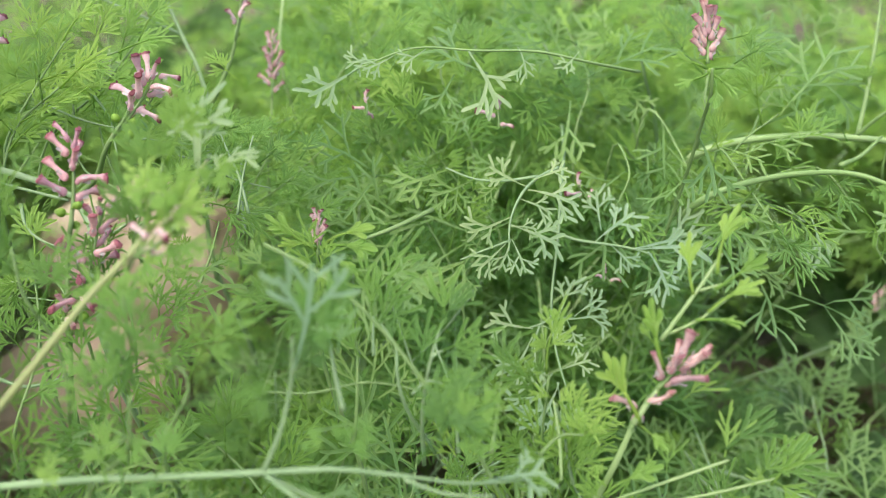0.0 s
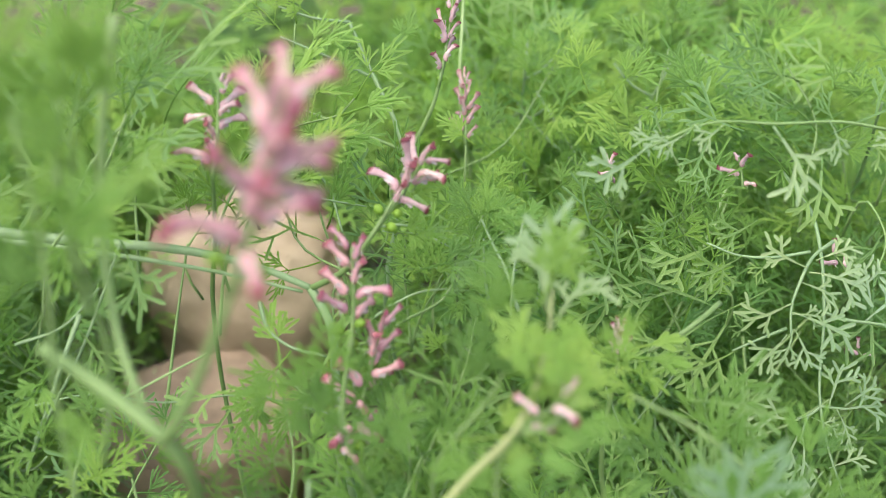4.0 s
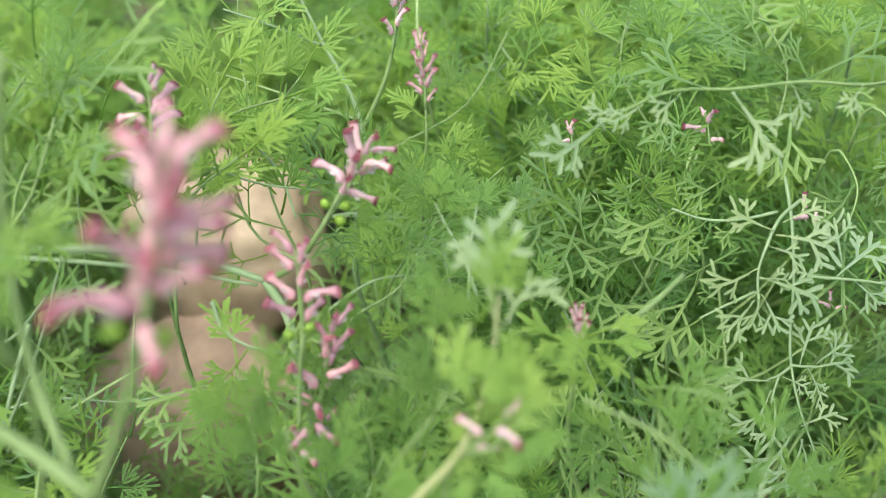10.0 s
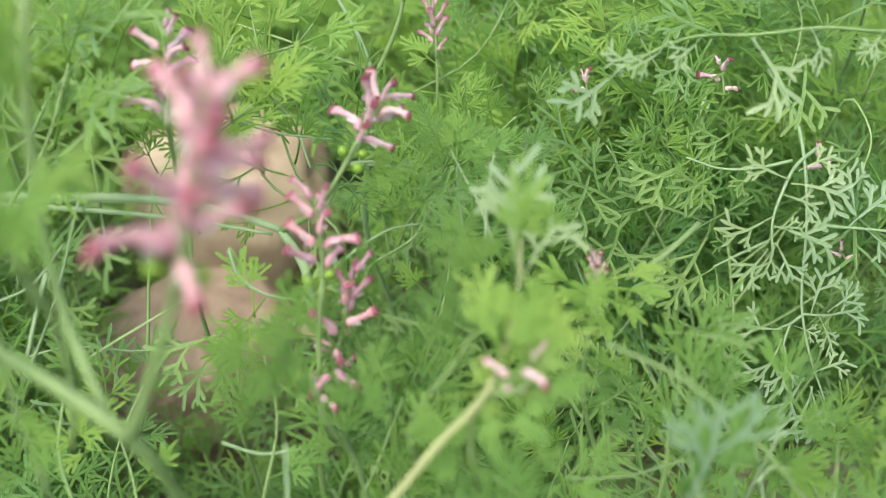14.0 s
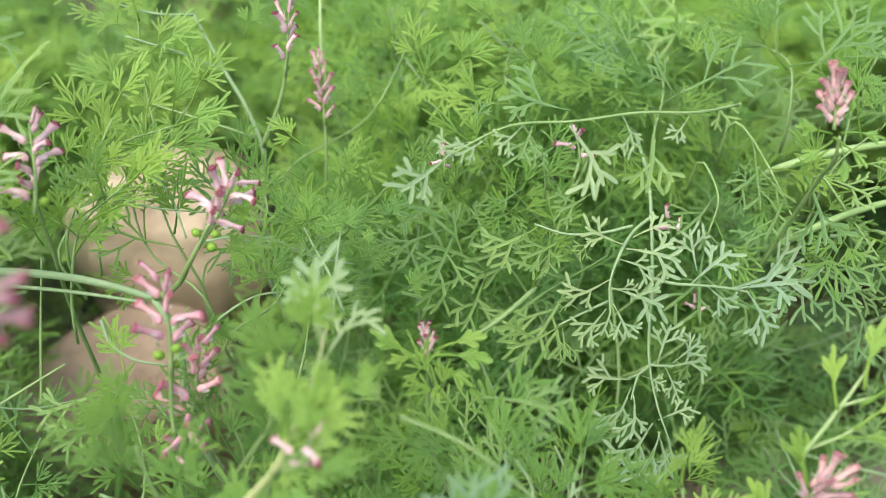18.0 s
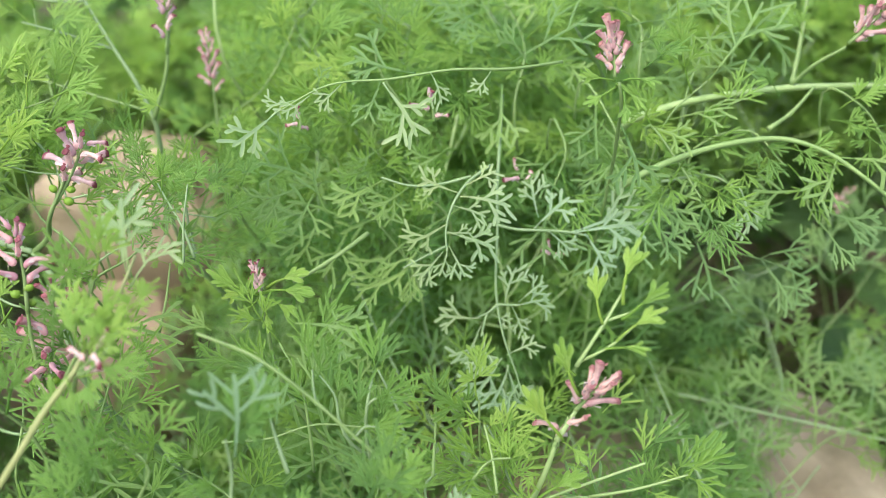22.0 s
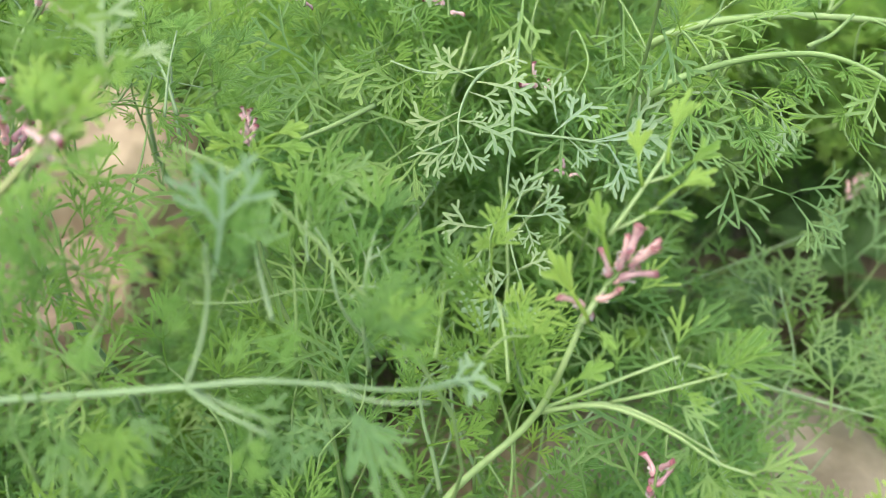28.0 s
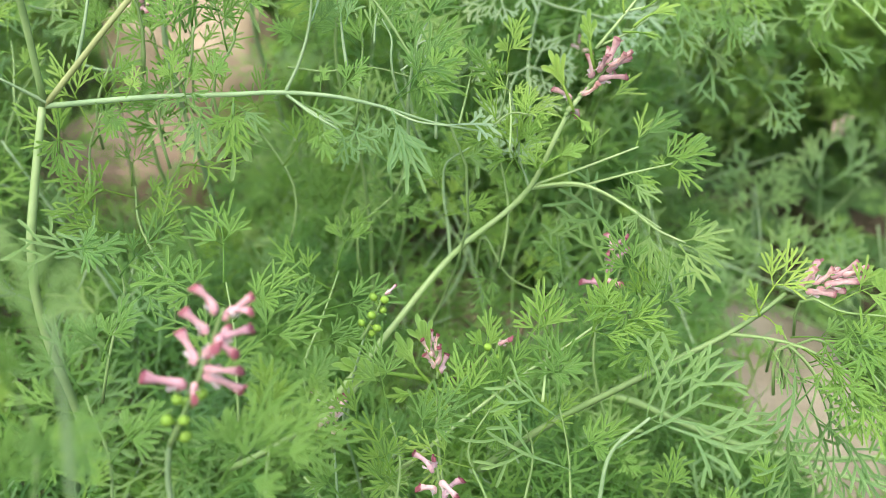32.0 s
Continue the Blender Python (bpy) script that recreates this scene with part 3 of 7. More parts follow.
def litter():
    """Thin dead stalks lying and leaning on the soil by the stones."""
    g, r = Geo(), random.Random(9)
    for _ in range(130):
        x, y = r.uniform(-0.34, -0.10), r.uniform(0.20, 0.42)
        z, a = ground_height(x, y), r.uniform(0, 6.28)
        way = Vector((math.cos(a), math.sin(a), r.uniform(0.0, 0.7))) * r.uniform(0.02, 0.07)
        o = Vector((x, y, z + 0.002))
        tube(g, smooth([o, o + way * 0.5 + Vector((r.uniform(-1, 1), r.uniform(-1, 1), 1)) * 0.006, o + way], 3), 0.0006, 0.0004, 4)
    tagged(new("dry_litter", g.mesh("dry_litter", STEM_DRY)), "thin straw-coloured dead stalks on the soil", "litter", kind="stuff")


litter()


# ---- the mass of the plants ----
def canopy(x, y):
    """How high the leaves stand over a place of the plan."""
    rise = min(1.0, max(0.0, (y - 0.08) / 0.30))
    h = 0.115 + 0.195 * rise
    h += 0.03 * noise.noise(Vector((x * 9, y * 9, 1.7)))
    h *= 1 - 0.32 * min(1.0, max(0.0, (abs(x) - 0.10) / 0.08)) * min(1.0, max(0.0, (y - 0.47) / 0.08))
    right = min(1.0, max(0.0, (x - 0.06) / 0.08)) * min(1.0, max(0.0, (0.43 - y) / 0.10))
    h *= 1 - 0.58 * right
    hollow = max(0.0, 1 - math.hypot((x - 0.31) / 0.15, (y - 0.45) / 0.11))
    h *= 1 - 0.6 * min(1.0, 2 * hollow)
    aside = abs(x + 0.138 + 0.38 * (y - 0.28))
    gap = min(1.0, max(0.0, 1.9 - aside / 0.062)) * min(1.0, max(0.0, (y - 0.24) / 0.05)) * min(1.0, max(0.0, (0.63 - y) / 0.05))
    h *= 1 - 0.70 * gap
    if x < 0.04:
        h *= 1 - 0.52 * min(1.0, max(0.0, (0.04 - x) / 0.05)) * min(1.0, max(0.0, (0.30 - y) / 0.08)) * min(1.0, max(0.0, (x + 0.22) / 0.06))
    bare = max(0.0, 1 - math.hypot((x - 0.035) / 0.10, (y - 0.25) / 0.13))
    h *= 1 - 0.55 * min(1.0, 1.6 * bare)
    return h


def free(q):
    """Whether a leaf may stand at q: below the canopy, off the stones."""
    if q.z < 0.012 or q.z > canopy(q.x, q.y) + 0.02:
        return False
    if math.hypot((q.x - 0.236) / 0.058, (q.y - 0.262) / 0.090) < 1 and q.z < 0.13:
        return False
    if math.hypot((q.x + 0.228) / 0.088, (q.y - 0.575) / 0.080) < 1 and q.z < 0.22:
        return False
    if math.hypot((q.x + 0.250) / 0.075, (q.y - 0.455) / 0.07) < 1 and q.z < 0.11:
        return False
    if math.hypot((q.x - 0.33) / 0.19, (q.y - 0.46) / 0.12) < 1 and noise.noise(q * 45) > (-0.42 if q.z > 0.06 else -0.1):
        return False
    if math.hypot((q.x - 0.03) / 0.085, (q.y - 0.32) / 0.085) < 1 and q.z < 0.16 and noise.noise(q * 45) > -0.15:
        return False
    a, b = Vector((0.044, 0.178, 0.215)), Vector((-0.008, 0.150, 0.170))
    k = min(1.0, max(0.0, (q - a).dot(b - a) / (b - a).length_squared))
    return q.y > 0.03 and (q - a.lerp(b, k)).length > 0.026


def grow(p, r, stems, reach, size=1.0):
    root = p.location
    for k in range(stems):
        a = 2 * math.pi * (k + r.uniform(-0.3, 0.3)) / stems
        out = reach * r.uniform(0.35, 1.0)
        tx, ty = root.x + out * math.cos(a), root.y + out * math.sin(a)
        h = canopy(tx, ty) * r.uniform(0.72, 1.0)
        tip = Vector((tx, ty, h)) - root
        mid = Vector((tip.x * 0.35, tip.y * 0.35, h * 0.62))
        sway = Vector((r.uniform(-1, 1), r.uniform(-1, 1), 0)) * 0.012
        line = smooth([Vector((0, 0, 0)), mid * 0.5 + sway, mid, (mid + tip) / 2 - sway * 0.8, tip], 3)
        g = Geo()
        tube(g, line, 0.0013 * size, 0.0006 * size, 5)
        for i in range(3, len(line)):
            d0 = (line[i] - line[i - 1]).normalized()
            if i == len(line) - 1:
                set_leaf(p, r, line[i], d0, size)
                continue
            for _ in range(2 if i > 4 else 1):
                a = r.uniform(0, 6.28)
                w = d0 * 0.45 + Vector((math.cos(a), math.sin(a), 0)) * 0.9 + Vector((0, 0, r.uniform(-0.1, 0.5)))
                o = line[i]
                far = o + w.normalized() * r.uniform(0.02, 0.05)
                if r.random() < 0.45 and free(far + root):
                    tube(g, smooth([o, (o + far) / 2 - Vector((0, 0, 0.003)), far], 2), 0.0007 * size, 0.0005 * size, 4)
                    set_leaf(p, r, far, w.normalized() + 0.9 * Vector((r.uniform(-1, 1), r.uniform(-1, 1), r.uniform(-0.3, 0.6))), size)
                    o = far
                set_leaf(p, r, o, w, size)
        part("stem", g.mesh("stem", r.choice((STEM, STEM_GREY, STEM_GREY, STEM_PALE))), p)


def set_leaf(p, r, o, w, size):
    s = r.choice((0.048, 0.056, 0.066, 0.078)) * r.uniform(0.9, 1.2) * size
    w = w.normalized()
    if not (free(p.location + o + w * s) and free(p.location + o + w * (0.5 * s))):
        return
    up = Vector((r.uniform(-0.5, 0.5), -0.45 + r.uniform(-0.5, 0.4), 1.0))
    # plants at the back get brighter leaves, standing for more light there
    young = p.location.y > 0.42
    # near plants mostly get the shade-toned leaves, standing for shade low down
    fam = r.choice((COMMON, COMMON_GREY, COMMON_LIT, COMMON_LIT, COMMON_LIT, COMMON_LIT) if young else (COMMON_SHADE, COMMON_SHADE, COMMON_SHADE, COMMON_SHADE, COMMON_GREY) if p.location.y < 0.32 else (COMMON, COMMON, COMMON_GREY, COMMON_SHADE, COMMON_SHADE))
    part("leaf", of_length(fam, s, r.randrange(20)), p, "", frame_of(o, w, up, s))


def fill():
    r = random.Random(21)
    for j in range(6):
        for i in range(8):
            x = -0.50 + 0.145 * i + (0.07 if j % 2 else 0) + r.uniform(-0.03, 0.03)
            y = 0.13 + 0.115 * j + r.uniform(-0.03, 0.03)
            if abs(x) > 0.20 + 0.62 * y:
                continue
            if math.hypot((x - 0.178) / 0.14, (y - 0.305) / 0.13) < 1 or math.hypot((x + 0.22) / 0.11, (y - 0.47) / 0.18) < 1:
                continue
            if math.hypot((x - 0.29) / 0.12, (y - 0.44) / 0.08) < 1:
                continue
            p = plant((x, y, ground_height(x, y)), "bushy green fumitory with finely cut leaves, rooted in soil")
            grow(p, r, 9, 0.13)


fill()
for spot in ((0.105, 0.200), (0.170, 0.185), (0.048, 0.235), (0.040, 0.300), (0.055, 0.420)):
    veil = plant((*spot, ground_height(*spot)), "thin low fumitory spreading its fine leaves over a broad stone")
    grow(veil, random.Random(int(1000 * spot[0])), 9, 0.17, 0.8)
for spot in ((0.26, 0.615), (0.37, 0.62), (0.47, 0.60), (0.32, 0.70), (0.43, 0.70)):
    grow(plant((*spot, ground_height(*spot)), "bushy green fumitory behind a shaded hollow"), random.Random(int(1000 * spot[0])), 8, 0.11)
for spot in ((-0.275, 0.395), (-0.120, 0.345)):
    veil = plant((*spot, ground_height(*spot)), "thin fumitory with fine leaves in front of the pale stones")
    grow(veil, random.Random(int(1000 * spot[1])), 7, 0.10, 0.8)


def joined_leaves(name, label, count, where, seed, source, mat):
    """Leaves past counting, as one mesh."""
    r = random.Random(seed)
    src = []
    for me in source:
        co = np.empty(len(me.vertices) * 3, np.float32)
        me.vertices.foreach_get("co", co)
        src.append((co.reshape(-1, 3), [tuple(f.vertices) for f in me.polygons]))
    vs, fs, total = [], [], 0
    for _ in range(count):
        q, way, s = where(r)
        if q is None:
            continue
        co, faces = r.choice(src)
        up = Vector((r.uniform(-0.6, 0.6), -0.35 + r.uniform(-0.5, 0.4), 1.0))
        m = np.array(frame_of(q, way, up, s))
        vs.append(co @ m[:3, :3].T + m[:3, 3])
        fs += [tuple(i + total for i in f) for f in faces]
        total += len(co)
    me = bpy.data.meshes.new(name)
    me.from_pydata(np.vstack(vs).tolist(), [], fs)
    me.materials.append(mat)
    me.polygons.foreach_set("use_smooth", [True] * len(fs))
    tagged(new(name, me), label, "foliage", kind="stuff")


def far_place(r):
    y = 0.62 + 0.83 * r.random() ** 1.3
    x = r.uniform(-1, 1) * (0.30 + 0.62 * y)
    if math.hypot((x + 0.25) / 0.13, (y - 0.64) / 0.11) < 1:
        return None, None, None
    low = min(1.0, 0.68 + 1.2 * (y - 0.62)) if abs(x) > 0.12 else 1.0
    z = low * (0.30 + 0.05 * noise.noise(Vector((x * 4, y * 4, 5)))) * (1 - 0.6 * r.random() ** 2.5)
    a = r.uniform(0, 6.28)
    return Vector((x, y, z)), Vector((math.cos(a), math.sin(a) - 0.3, r.uniform(-0.1, 0.8))), r.uniform(0.05, 0.09)


def middle_place(r):
    x, y = r.uniform(-0.5, 0.55), r.uniform(0.45, 0.74)
    q = Vector((x, y, canopy(x, y) * r.uniform(0.5, 0.98)))
    a = r.uniform(0, 6.28)
    if not free(q) or (x > 0.12 and y < 0.59) or abs(x) > 0.2 + 0.62 * y:
        return None, None, None
    return q, Vector((math.cos(a), math.sin(a), r.uniform(0.0, 0.8))), r.uniform(0.045, 0.07)


def round_place(r):
    """The rest of the patch, all round, thinning out to bare soil at its ragged edge."""
    a, d = r.uniform(0, 6.28), 1.9 * math.sqrt(r.random())
    x, y = d * math.cos(a), 0.55 + d * math.sin(a)
    edge = 1.35 + 0.45 * noise.noise(Vector((2 * math.cos(a), 2 * math.sin(a), 3.3)))
    seen = -0.02 < y < 1.45 and abs(x) < 0.26 + 0.6 * max(y, 0)
    under_eye = math.hypot(x, y + 0.03) < 0.30
    if seen or under_eye or d > edge * r.uniform(0.8, 1.1):
        return None, None, None
    z = 0.26 * min(1.0, 0.35 + 1.2 * (edge - d)) * (1 - 0.65 * r.random() ** 2)
    b = r.uniform(0, 6.28)
    return Vector((x, y, max(0.02, z))), Vector((math.cos(b), math.sin(b), r.uniform(-0.1, 0.8))), r.uniform(0.06, 0.10)


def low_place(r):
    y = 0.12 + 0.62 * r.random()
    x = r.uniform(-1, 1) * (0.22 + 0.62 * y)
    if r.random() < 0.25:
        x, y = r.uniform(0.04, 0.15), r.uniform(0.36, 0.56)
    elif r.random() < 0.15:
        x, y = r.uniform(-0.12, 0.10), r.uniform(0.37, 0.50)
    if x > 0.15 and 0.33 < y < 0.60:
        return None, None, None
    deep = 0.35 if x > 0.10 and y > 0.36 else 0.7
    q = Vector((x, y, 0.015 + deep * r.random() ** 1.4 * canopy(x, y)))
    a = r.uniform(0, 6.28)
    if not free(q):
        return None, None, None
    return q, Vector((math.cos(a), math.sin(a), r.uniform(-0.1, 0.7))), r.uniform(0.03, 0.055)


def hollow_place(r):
    """Leaves in the hollow behind the broad stone, coloured dark for its shade."""
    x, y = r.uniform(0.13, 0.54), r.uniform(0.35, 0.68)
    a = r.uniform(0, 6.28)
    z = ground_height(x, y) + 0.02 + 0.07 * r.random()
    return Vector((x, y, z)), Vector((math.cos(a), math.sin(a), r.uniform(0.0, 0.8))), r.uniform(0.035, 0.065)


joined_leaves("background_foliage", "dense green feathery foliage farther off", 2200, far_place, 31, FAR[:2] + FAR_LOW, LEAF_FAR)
joined_leaves("middle_foliage", "green leaves deep in the mass, coloured bright as if lit", 650, middle_place, 39, FAR_LOW + FAR[:1], LEAF_FAR)
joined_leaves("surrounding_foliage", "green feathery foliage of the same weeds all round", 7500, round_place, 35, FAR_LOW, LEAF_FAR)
joined_leaves("undergrowth", "leaves low among the stems, their green toned down for shade", 2300, low_place, 33, FAR_LOW + COMMON[1][:2], LEAF_LOW)
joined_leaves("hollow_undergrowth", "leaves in the hollow behind a broad stone, green darkened for shade", 850, hollow_place, 37, FAR_LOW, LEAF_DEEP_SHADE)


# ---- a weed with round leaves: behind the pale stone, and in the hollow ----


def round_leaf_mesh(seed):
    """A round, shallowly lobed leaf, 1 across its radius, folded along its rays, upper side +z, its notch towards -y."""
    r, g = random.Random(seed), Geo()
    rings, rays = (0.3, 0.62, 0.86, 1.0), 43
    g.v.append(Vector((0, 0, 0)))
    for t in rings:
        for k in range(rays):
            a = math.radians(-90 + 16 + 328 * k / (rays - 1))
            lobes = 0.06 * math.cos(7 * math.radians(328 * k / (rays - 1)) + math.pi)
            edge = (1 + lobes + (r.uniform(-0.025, 0.02) if t == 1.0 else 0)) if t > 0.7 else 1.0
            fold = 0.05 * t * math.cos(7 * math.radians(328 * k / (rays - 1)))
            q = Vector((t * edge * math.cos(a), t * edge * math.sin(a), fold + 0.10 * t * t * math.sin(2 * a + seed) + 0.12 * t * t))
            g.rim[len(g.v)] = 0.9 if t == 1.0 else 0.0
            g.v.append(q)
    for k in range(rays - 1):
        g.face((0, 1 + k, 2 + k))
        for i in range(len(rings) - 1):
            a = 1 + i * rays + k
            g.face((a, a + rays, a + rays + 1, a + 1))
    return g.mesh("leaf", MALLOW)


ROUND = [round_leaf_mesh(i) for i in range(3)]


def round_weed(root, spots, label):
    """A low weed: round leaves on long stalks that rise from one root."""
    e = new("round_leaved_weed", None)
    e.location, e.empty_display_size = root, 0.02
    tagged(e, label, "plant", "round-leaved weeds")
    for i, (at, size) in enumerate(spots):
        q = local(e, at)
        stem(e, [root, Vector(root).lerp(Vector(at), 0.55) + Vector((0, 0, 0.02)), at], 0.0011, 0.0008, STEM)
        up = Vector((rng.uniform(-0.35, 0.35), -0.55 + rng.uniform(-0.2, 0.2), 0.9))
        part("leaf", ROUND[i % 3], e, "", frame_of(q, Vector((q.x, q.y, 0.001)), up, size))


round_weed((-0.190, 0.790, 0.000), [((-0.1924, 0.8005, 0.2039), 0.032), ((-0.2341, 0.8386, 0.2185), 0.035), ((-0.2614, 0.7775, 0.2144), 0.030), ((-0.1669, 0.8646, 0.2130), 0.032), ((-0.2043, 0.7477, 0.1895), 0.026)], "low weed with round grey-green leaves behind a pale stone")
round_weed((0.350, 0.480, -0.200), [((0.3391, 0.5406, 0.0333), 0.032), ((0.3132, 0.5680, 0.0372), 0.030), ((0.3040, 0.4491, 0.0048), 0.030), ((0.3097, 0.4102, 0.0013), 0.028), ((0.3539, 0.4997, 0.0093), 0.032), ((0.2637, 0.5227, 0.0049), 0.026)], "low weed with round dark green leaves in a shaded hollow")


# ---- the plants with flowers, stem by stem ----

c = plant((-0.1200, 0.2600, 0.0000), "flowering fumitory with pink spikes beside the pale stones")
stem(c, [(-0.1200, 0.2600, 0.0000), (-0.1180, 0.2500, 0.1200), (-0.1212, 0.2221, 0.2455), (-0.1176, 0.2254, 0.2737), (-0.1159, 0.2287, 0.2922), (-0.1131, 0.2353, 0.3100)], 0.0011, 0.0007, STEM)
spike(c, (-0.1137, 0.2306, 0.3025), (-0.1131, 0.2444, 0.3278), 9, "pink", 1.00, 3, 1.0)
spike(c, (-0.1184, 0.2217, 0.2674), (-0.1055, 0.2386, 0.3077), 14, "pink", 1.00, 3, 1.0)
stem(c, [(-0.1308, 0.2763, 0.2939), (-0.1192, 0.2694, 0.3046), (-0.1103, 0.2632, 0.3192), (-0.1032, 0.2686, 0.3291)], 0.0012, 0.0007, STEM)
spike(c, (-0.1083, 0.2651, 0.3216), (-0.0942, 0.2747, 0.3400), 11, "pale", 1.00, 3, 0.5)
stem(c, [(-0.2321, 0.2693, 0.3203), (-0.1953, 0.2751, 0.3116), (-0.1772, 0.2785, 0.3079), (-0.1596, 0.2792, 0.3040), (-0.1431, 0.2779, 0.2991), (-0.1308, 0.2763, 0.2939)], 0.0018, 0.0016, STEM_GREY)
stem(c, [(-0.2323, 0.2679, 0.3186), (-0.1938, 0.2732, 0.3092), (-0.1775, 0.2758, 0.3044), (-0.1598, 0.2762, 0.3002), (-0.1335, 0.2756, 0.2931)], 0.0010, 0.0008, STEM_GREY)
stem(c, [(-0.1308, 0.2763, 0.2939), (-0.1245, 0.2689, 0.2848), (-0.1228, 0.2590, 0.2724), (-0.1200, 0.2900, 0.1200), (-0.1200, 0.2600, 0.0000)], 0.0016, 0.0018, STEM_GREY)
stem(c, [(-0.1444, 0.2636, 0.2973), (-0.1415, 0.2583, 0.2907), (-0.1355, 0.2554, 0.2871), (-0.1240, 0.2534, 0.2846)], 0.0007, 0.0005, STEM_GREY)
leaf(c, (-0.1039, 0.2723, 0.3241), (-0.0880, 0.2852, 0.3322), "green")
leaf(c, (-0.0851, 0.2770, 0.3141), (-0.0607, 0.2883, 0.3201), "green")
leaf(c, (-0.1074, 0.2684, 0.3193), (-0.0884, 0.2719, 0.3157), "green")
leaf(c, (-0.0976, 0.2681, 0.3029), (-0.0686, 0.2753, 0.3120), "green")
leaf(c, (-0.1106, 0.2477, 0.3094), (-0.0979, 0.2510, 0.2976), "green")
leaf(c, (-0.1355, 0.2549, 0.2865), (-0.1483, 0.2429, 0.2715), "green")
leaf(c, (-0.1054, 0.2379, 0.2972), (-0.0731, 0.2453, 0.2745), "grey")
leaf(c, (-0.1165, 0.2237, 0.2636), (-0.0934, 0.2138, 0.2513), "green")
leaf(c, (-0.1202, 0.2349, 0.2775), (-0.1354, 0.2434, 0.2881), "green")
leaf(c, (-0.1544, 0.3182, 0.3014), (-0.1182, 0.3304, 0.3327), "young", which=0)
leaf(c, (-0.1608, 0.3145, 0.3128), (-0.1403, 0.3207, 0.3366), "young")
leaf(c, (-0.1697, 0.2959, 0.3056), (-0.1759, 0.2975, 0.3236), "green")

h = plant((-0.1700, 0.3000, 0.0000), "fumitory with a dusky pink flower spike near a stone")
stem(h, [(-0.1700, 0.3000, 0.0000), (-0.1700, 0.3000, 0.1500), (-0.1668, 0.2902, 0.2825), (-0.1586, 0.2787, 0.3161), (-0.1559, 0.2758, 0.3365)], 0.0011, 0.0007, STEM)
spike(h, (-0.1549, 0.2707, 0.3350), (-0.1531, 0.2843, 0.3583), 11, "pale", 0.95, 1, 1.0)
leaf(h, (-0.1578, 0.2773, 0.3304), (-0.1707, 0.2838, 0.3385), "young")
leaf(h, (-0.1564, 0.2752, 0.3278), (-0.1438, 0.2907, 0.3311), "green")
leaf(h, (-0.1899, 0.2755, 0.3281), (-0.1781, 0.2799, 0.3496), "green")
leaf(h, (-0.1915, 0.2756, 0.3282), (-0.1700, 0.2838, 0.3384), "grey")
leaf(h, (-0.1901, 0.2735, 0.3256), (-0.1713, 0.2823, 0.3206), "grey")
leaf(h, (-0.1845, 0.2518, 0.3305), (-0.1908, 0.2315, 0.3212), "green")
leaf(h, (-0.1786, 0.2579, 0.3221), (-0.1737, 0.2452, 0.3064), "grey")
leaf(h, (-0.1992, 0.2458, 0.2911), (-0.2085, 0.2322, 0.2740), "green")
leaf(h, (-0.2001, 0.2594, 0.2921), (-0.1916, 0.2602, 0.2770), "grey")
stem(h, [(-0.1982, 0.2614, 0.2946), (-0.2023, 0.2533, 0.2844), (-0.2067, 0.2430, 0.2716), (-0.2160, 0.2405, 0.2524)], 0.0008, 0.0006, STEM_GREY)

q = plant((-0.1440, 0.1502, 0.0000), "tall sprawling pink-flowered fumitory with forked stems and glaucous branch")
stem(q, [(-0.1618, 0.1755, 0.3473), (-0.1479, 0.1680, 0.3427), (-0.1373, 0.1622, 0.3371), (-0.1356, 0.1672, 0.3114), (-0.1340, 0.1665, 0.2592)], 0.0014, 0.0018, STEM)
stem(q, [(-0.1365, 0.1609, 0.3386), (-0.1296, 0.1598, 0.3516), (-0.1229, 0.1597, 0.3659), (-0.1188, 0.1609, 0.3755)], 0.0012, 0.0008, STEM)
spike(q, (-0.1215, 0.1597, 0.3692), (-0.1120, 0.1691, 0.3985), 18, "pink", 1.08, 2, 0.8)
stem(q, [(-0.1479, 0.2047, 0.3997), (-0.1515, 0.1973, 0.3808), (-0.1517, 0.1871, 0.3617), (-0.1486, 0.1777, 0.3469), (-0.1413, 0.1656, 0.3382)], 0.0009, 0.0012, STEM)
leaf(q, (-0.1450, 0.1895, 0.3967), (-0.1412, 0.1870, 0.4096), "young")
leaf(q, (-0.1514, 0.1916, 0.3753), (-0.1402, 0.1916, 0.3674), "green")
leaf(q, (-0.1515, 0.1973, 0.3808), (-0.1661, 0.1932, 0.3694), "green")
leaf(q, (-0.1482, 0.1731, 0.3707), (-0.1517, 0.1689, 0.3832), "young")
leaf(q, (-0.1472, 0.1817, 0.3851), (-0.1473, 0.1821, 0.4055), "green")
leaf(q, (-0.1481, 0.1793, 0.3811), (-0.1560, 0.1755, 0.3944), "young")
leaf(q, (-0.1479, 0.1680, 0.3427), (-0.1571, 0.1610, 0.3292), "green")
stem(q, [(-0.1440, 0.1502, 0.0000), (-0.1400, 0.1482, 0.1000), (-0.1400, 0.1462, 0.2128), (-0.1378, 0.1541, 0.2327), (-0.1349, 0.1662, 0.2588)], 0.0021, 0.0019, STEM_PALE)
stem(q, [(-0.1340, 0.1665, 0.2592), (-0.0954, 0.1704, 0.3025), (-0.0842, 0.1751, 0.3149), (-0.0744, 0.1798, 0.3239), (-0.0699, 0.1884, 0.3283), (-0.0660, 0.2030, 0.3305), (-0.0640, 0.2153, 0.3331)], 0.0011, 0.0006, STEM_RUST)
leaf(q, (-0.0652, 0.2099, 0.3294), (-0.0626, 0.2239, 0.3469), "pale", which=1)
